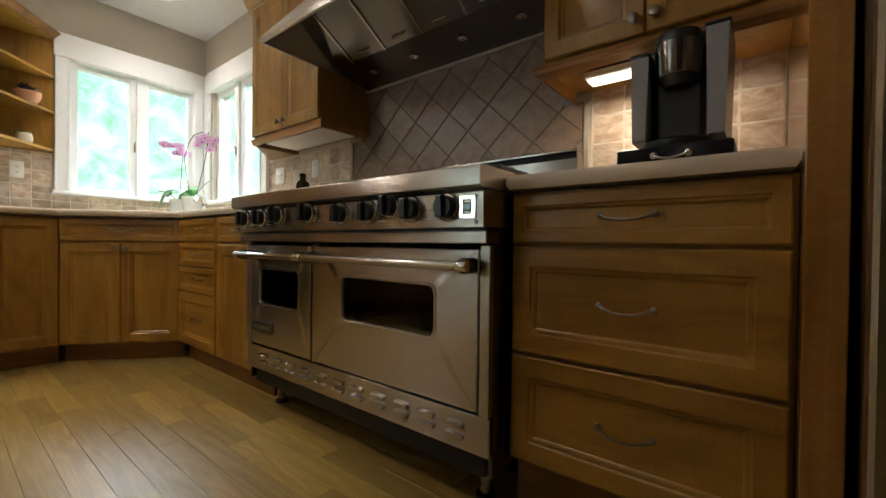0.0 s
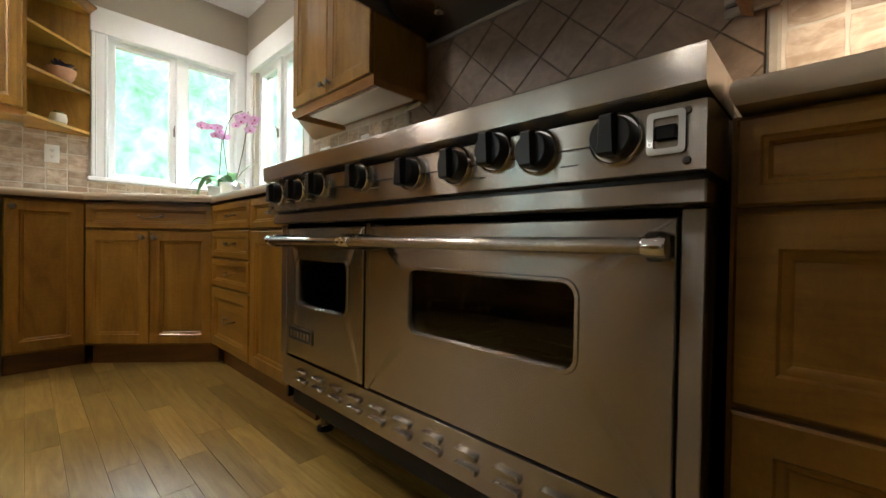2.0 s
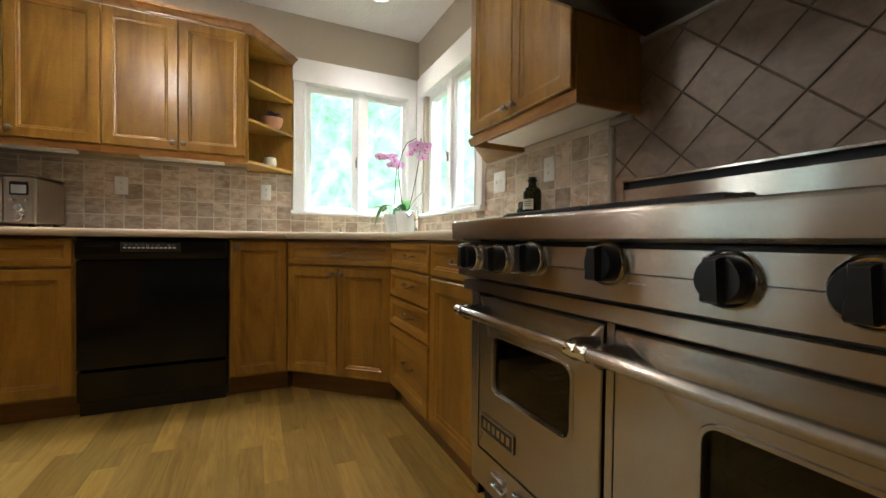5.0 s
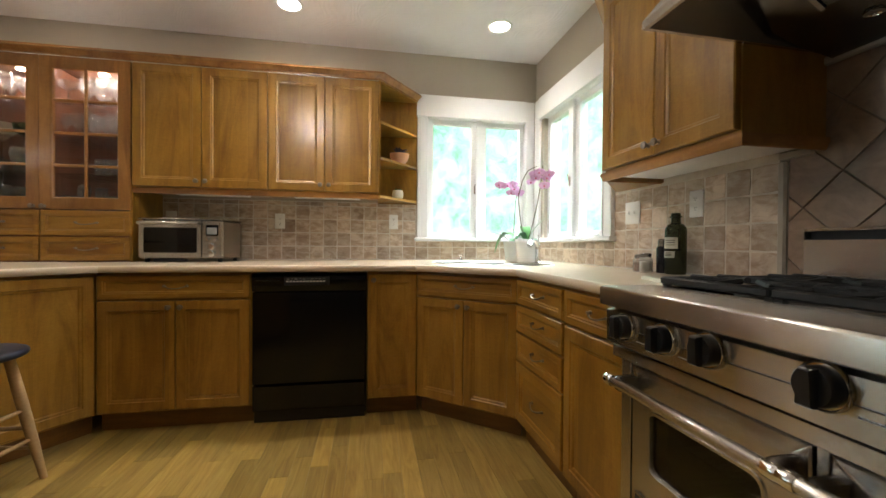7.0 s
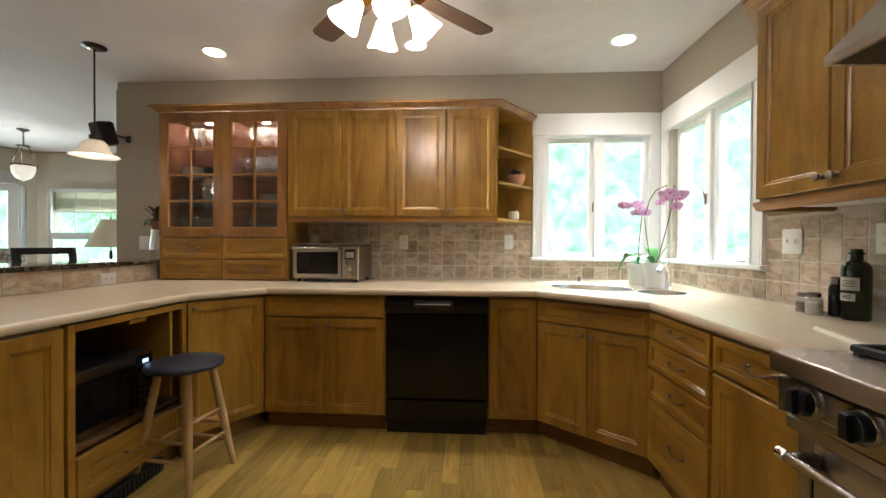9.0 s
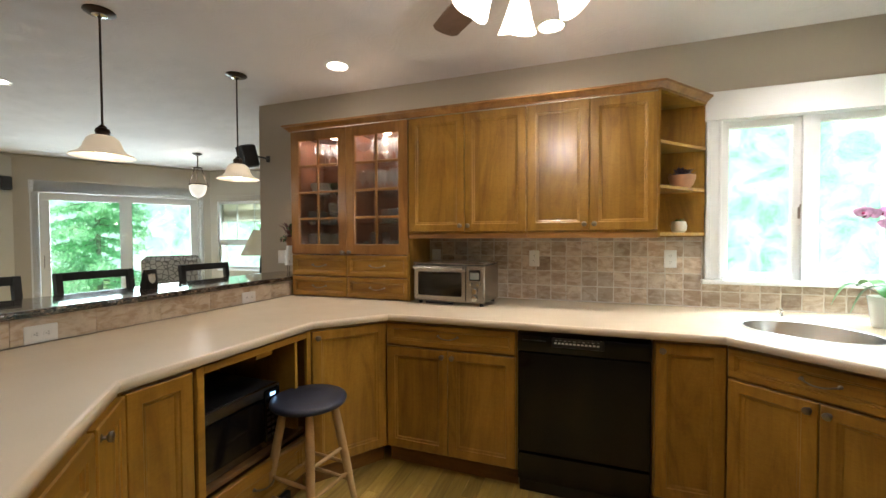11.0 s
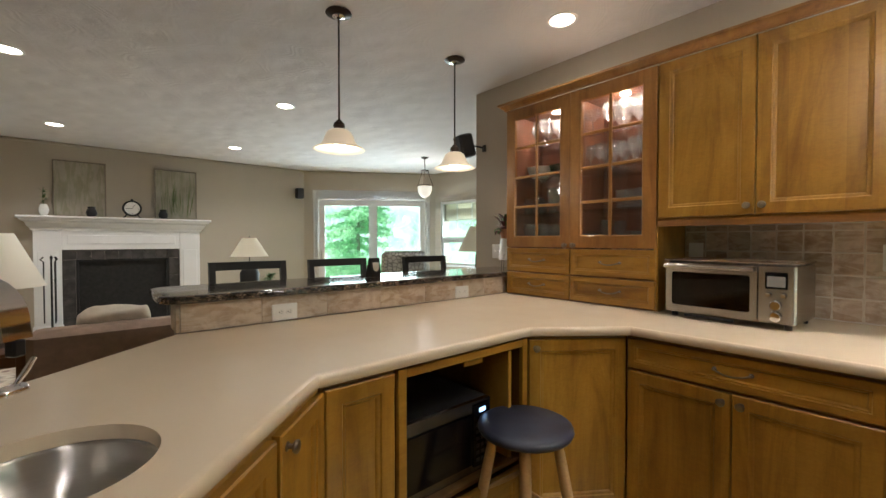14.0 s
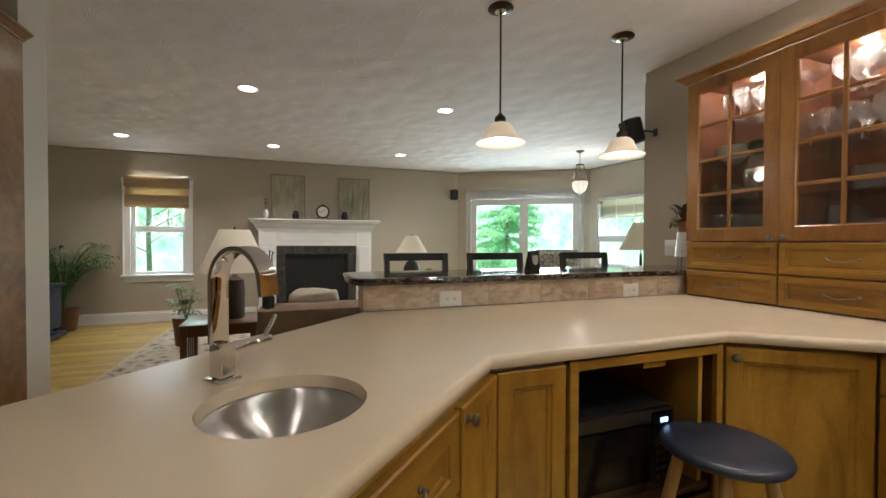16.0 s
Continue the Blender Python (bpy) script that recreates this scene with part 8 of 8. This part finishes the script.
def tree(x, y, h, spread, seed, conifer, lab):
    t = thing("tree", x, y, -0.7, 0, lab, "tree", "garden trees")
    rng = random.Random(seed)
    bm = B()
    tube(bm, [(0, 0, 0), (0.05, 0, h * 0.4), (0, 0.06, h * 0.95)], [0.07, 0.05, 0.02], 8)
    limbs = []
    for k in range(16 if not conifer else 130):
        q = rng.uniform(0.08 if conifer else 0.3, 0.95)
        a = rng.uniform(0, 6.28)
        l = spread * ((1.05 - q) if conifer else rng.uniform(0.5, 1.0))
        e = V(l * math.cos(a), l * math.sin(a), h * q + (-0.25 * l if conifer else 0.4 * l))
        b = V(0, 0, h * q)
        limbs.append((b, e))
        tube(bm, [b, b.lerp(e, 0.5) + V(0, 0, 0.05), e], [0.016, 0.010, 0.005], 4)
    part("trunk", bm, "bark", t)
    verts, faces = [], []
    for b, e in limbs:
        for _ in range(200 if conifer else 520):
            if conifer:
                c = b.lerp(e, rng.uniform(0.15, 1.0)) + V(rng.gauss(0, 0.09), rng.gauss(0, 0.09), rng.gauss(-0.03, 0.05))
                s = rng.uniform(0.04, 0.09)
            else:
                c = e + V(rng.gauss(0, 0.42), rng.gauss(0, 0.42), rng.gauss(0, 0.34))
                s = rng.uniform(0.035, 0.075)
            d1 = V(rng.gauss(0, 1), rng.gauss(0, 1), rng.gauss(0, 1)).normalized()
            d2 = d1.cross(V(rng.gauss(0, 1), rng.gauss(0, 1), rng.gauss(0, 1))).normalized()
            i = len(verts)
            verts += [tuple(c - d1 * s), tuple(c + d2 * s * 0.45), tuple(c + d1 * s), tuple(c - d2 * s * 0.45)]
            faces.append((i, i + 1, i + 2, i + 3))
    me = bpy.data.meshes.new("crown")
    me.from_pydata(verts, [], faces)
    me.materials.append(MATS["tree_leaf"])
    o = new("crown", me)
    o.parent = t
    return t


tree(-6.25, -10.0, 7.0, 1.7, 21, True, "tall green spruce outside the sliding door")
tree(-11.5, -7.0, 6.5, 2.4, 22, False, "leafy green garden tree beyond the deck")
tree(3.6, -9.2, 5.0, 1.9, 25, False, "leafy green tree outside the living room window")

# ---------------------------------------------------------------- tiles
WN = bpy.data.objects["wall_north"]
WW = bpy.data.objects["wall_west"]
rnd = random.Random(40)
_tile_me = []


def tumbled(w, h, seed, depth=0.0065):
    """A tile with worn uneven edges, its face towards -y, origin at its centre."""
    rng = random.Random(seed)
    bm = B()
    j = lambda s: rng.uniform(-s, s)
    o = []
    for (x, z) in ((-1, -1), (0, -1), (1, -1), (1, 0), (1, 1), (0, 1), (-1, 1), (-1, 0)):
        k = 0.955 if (x and z) else 1.0
        o.append((x * w / 2 * k + j(0.0012), z * h / 2 * k + j(0.0012)))
    loft(bm, [[(x, 0.0, z) for x, z in o], [(x, -depth * 0.8, z) for x, z in o], [(x * 0.975, -depth, z * 0.975) for x, z in o]], False, True)
    return mesh_of("tile", bm, "tile_tumbled", 12)


def field(par, plane, u0, u1, z0, z1, pitch_u, pitch_z, skip=(), me=None, gap=0.005):
    """Rows of tiles on a wall; plane 'x' is the west wall, 'y' the range wall."""
    nu = max(1, round((u1 - u0) / pitch_u))
    nz = max(1, math.ceil((z1 - z0) / pitch_z - 0.15))
    pu = (u1 - u0) / nu
    for r in range(nz):
        za, zb = z0 + r * pitch_z, min(z1, z0 + (r + 1) * pitch_z)
        if zb - za < 0.02:
            continue
        full = zb - za > pitch_z - 0.002
        for c in range(nu):
            u = u0 + (c + 0.5) * pu
            key = (round(pu, 4), round(zb - za, 4), (r * 7 + c * 3 + r * c) % 4)
            if key not in me:
                me[key] = tumbled(pu - gap, (zb - za) - gap, hash(key[2]) + 5)
            o = new("tile", me[key])
            o.parent = par
            if plane == "x":
                o.location, o.rotation_euler = (XW, u, (za + zb) / 2), (0, 0, radians(90))
            else:
                o.location, o.rotation_euler = (u, YN, (za + zb) / 2), (0, 0, 0)


TM = {}
P = 0.104
for nm, plane, a, b, z0, z1 in (("grout_west", "x", 1.168, 3.018, 0.914, 1.368), ("grout_west_sill", "x", 3.018, YN, 0.914, 1.066), ("grout_north_sill", "y", XW, -1.036, 0.914, 1.066), ("grout_north", "y", -1.036, -0.052, 0.914, 1.365), ("grout_right", "y", 1.352, 1.93, 0.914, 1.34)):
    bm = B()
    if plane == "x":
        box(bm, XW + 0.0005, XW + 0.0050, a, b, z0, z1)
    else:
        box(bm, a, b, YN - 0.0050, YN - 0.0005, z0, z1)
    tagged(structure(nm, bm, "grout", "pale grout bed behind the tumbled stone tiles"))
field(WW, "x", 1.168, 3.018, 0.917, 1.366, P, P, me=TM)
field(WW, "x", 3.018, YN - 0.008, 0.917, 1.064, P, 0.100, me=TM)
field(WN, "y", XW + 0.010, -1.036, 0.917, 1.064, P, 0.100, me=TM)
field(WN, "y", -1.036, -0.082, 0.917, 1.345, P, P, me=TM)
field(WN, "y", 1.362, 1.930, 0.917, 1.335, P, P, me=TM)

# diamond field behind the range with its stone frame
DX0, DX1, DZ0, DZ1 = -0.050, 1.325, 0.93, 1.605
bm = B()
box(bm, DX0, DX1, YN - 0.004, YN - 0.0005, DZ0, 1.62)
structure("grout_range", bm, "grout_dark", "dark grout bed behind the diamond tiles")


def clip_poly(poly, x0, x1, z0, z1):
    def cut(pl, inside, cross):
        out = []
        for i in range(len(pl)):
            a, b = pl[i - 1], pl[i]
            ia, ib = inside(a), inside(b)
            if ia != ib:
                out.append(cross(a, b))
            if ib:
                out.append(b)
        return out
    for ax, lim, sg in ((0, x0, 1), (0, x1, -1), (1, z0, 1), (1, z1, -1)):
        if not poly:
            return poly
        poly = cut(poly, lambda p: (p[ax] - lim) * sg >= 0, lambda a, b: tuple(a[k] + (b[k] - a[k]) * (lim - a[ax]) / (b[ax] - a[ax]) for k in (0, 1)))
    return poly


HX_, HZ_ = 0.1115, 0.1040
ci = 0
for i in range(-9, 10):
    for j in range(-6, 7):
        if (i + j) % 2:
            continue
        cx, cz = 0.445 + i * HX_, 1.270 + j * HZ_
        k, m = HX_ - 0.0027, HZ_ - 0.0025
        pl = [(cx - k, cz), (cx, cz - m), (cx + k, cz), (cx, cz + m)]
        pl = clip_poly(pl, DX0 + 0.002, DX1 - 0.002, DZ0, DZ1)
        if len(pl) < 3:
            continue
        area = abs(sum(pl[q - 1][0] * pl[q][1] - pl[q][0] * pl[q - 1][1] for q in range(len(pl)))) / 2
        if area < 0.0006:
            continue
        mx, mz = sum(p[0] for p in pl) / len(pl), sum(p[1] for p in pl) / len(pl)
        bm = B()
        loft(bm, [[(p[0] - mx, 0.0, p[1] - mz) for p in pl], [(p[0] - mx, -0.0075, p[1] - mz) for p in pl], [((p[0] - mx) * 0.975, -0.0095, (p[1] - mz) * 0.975) for p in pl]], False, True)
        o = new("diamond_tile", mesh_of("diamond_tile", bm, "tile_diamond"))
        o.parent, o.location = WN, (mx, YN, mz)

bm = B()
TRIM = [(0, 0), (0.006, 0.014), (0.016, 0.018), (0.024, 0.014), (0.030, 0)]


def trim_bar(x0, z0, x1, z1, w=0.030):
    bm = B()
    if abs(x1 - x0) > abs(z1 - z0):
        box(bm, x0, x1, YN - 0.020, YN - 0.0006, z0 - w / 2, z0 + w / 2, 0.007)
    else:
        box(bm, x0 - w / 2, x0 + w / 2, YN - 0.020, YN - 0.0006, z0, z1, 0.007)
    o = part("stone_trim", bm, "stone_trim", WN)
    return o


trim_bar(-0.066, 0.917, -0.066, 1.332)
trim_bar(-0.081, 1.347, 0.034, 1.347)
trim_bar(0.018, 1.3625, 0.018, 1.598)
trim_bar(0.003, 1.613, 1.235, 1.613)
trim_bar(1.250, 1.328, 1.250, 1.628)
trim_bar(1.235, 1.312, 1.357, 1.312)
trim_bar(1.342, 0.917, 1.342, 1.296)

# travertine strip under the bar
WK = bpy.data.objects["wall_knee"]
x = 0.148
rnd = random.Random(77)
while x > XW + 0.02:
    wd = min(rnd.choice((0.20, 0.31, 0.31, 0.15, 0.10)), x - XW - 0.002)
    bm = B()
    box(bm, -wd / 2 + 0.0008, wd / 2 - 0.0008, -0.0115, -0.0005, -0.0585, 0.0585, 0.0012)
    o = new("travertine_tile", mesh_of("travertine_tile", bm, "tile_travertine"))
    o.parent, o.location, o.rotation_euler = WK, (x - wd / 2, YP - 0.012, 0.9745), (0, 0, radians(180))
    x -= wd
bm = B()
box(bm, 0.1505, 0.162, -0.02, YP - 0.001, 0.916, 1.032, 0.001)
part("travertine_tile", bm, "tile_travertine", WK)

# ---------------------------------------------------------------- oak floor
FB = bpy.data.objects["floor_base"]
rnd = random.Random(9)
PW = 0.083
PM = {}


def plank_mesh(L_):
    key = round(L_, 1)
    if key not in PM:
        bm = B()
        a, b, c = key / 2 - 0.0003, PW / 2 - 0.0003, 0.0007
        loft(bm, [[(-a, -b, -0.010), (a, -b, -0.010), (a, b, -0.010), (-a, b, -0.010)], [(-a, -b, -c), (a, -b, -c), (a, b, -c), (-a, b, -c)], [(-a + c, -b + c, 0), (a - c, -b + c, 0), (a - c, b - c, 0), (-a + c, b - c, 0)]], False, True)
        PM[key] = mesh_of("plank", bm, "oak_plank")
    return PM[key], key


far_v, far_f = [], []
count = 0
y = -5.75
while y < 4.2:
    x = -5.5 - rnd.random() * 0.8
    while x < 3.86:
        L_ = min(rnd.choice((0.4, 0.5, 0.6, 0.8, 0.9, 1.0, 1.2, 1.4)), 3.94 - x)
        near = 0.85 < y < 3.55 and x + L_ > -1.5 and x < 2.3
        if near and count < 300:
            me, key = plank_mesh(L_)
            o = new("plank", me)
            o.parent = FB
            o.location = (x + L_ / 2, y + PW / 2, 0)
            count += 1
        else:
            i = len(far_v)
            a, b, c0, c1 = x + 0.0006, x + L_ - 0.0006, y + 0.0005, y + PW - 0.0005
            e = 0.0012
            far_v += [(a, c0, -e), (b, c0, -e), (b, c1, -e), (a, c1, -e), (a + e, c0 + e, 0), (b - e, c0 + e, 0), (b - e, c1 - e, 0), (a + e, c1 - e, 0)]
            far_f += [(i + 4, i + 5, i + 6, i + 7), (i, i + 1, i + 5, i + 4), (i + 1, i + 2, i + 6, i + 5), (i + 2, i + 3, i + 7, i + 6), (i + 3, i, i + 4, i + 7)]
        x += L_
    y += PW
me = bpy.data.meshes.new("floor_boards")
me.from_pydata(far_v, [], far_f)
me.materials.append(MATS["oak_far"])
o = new("floor_boards", me)
tagged(o, "oak strip floor boards", kind="stuff")
o.parent = FB
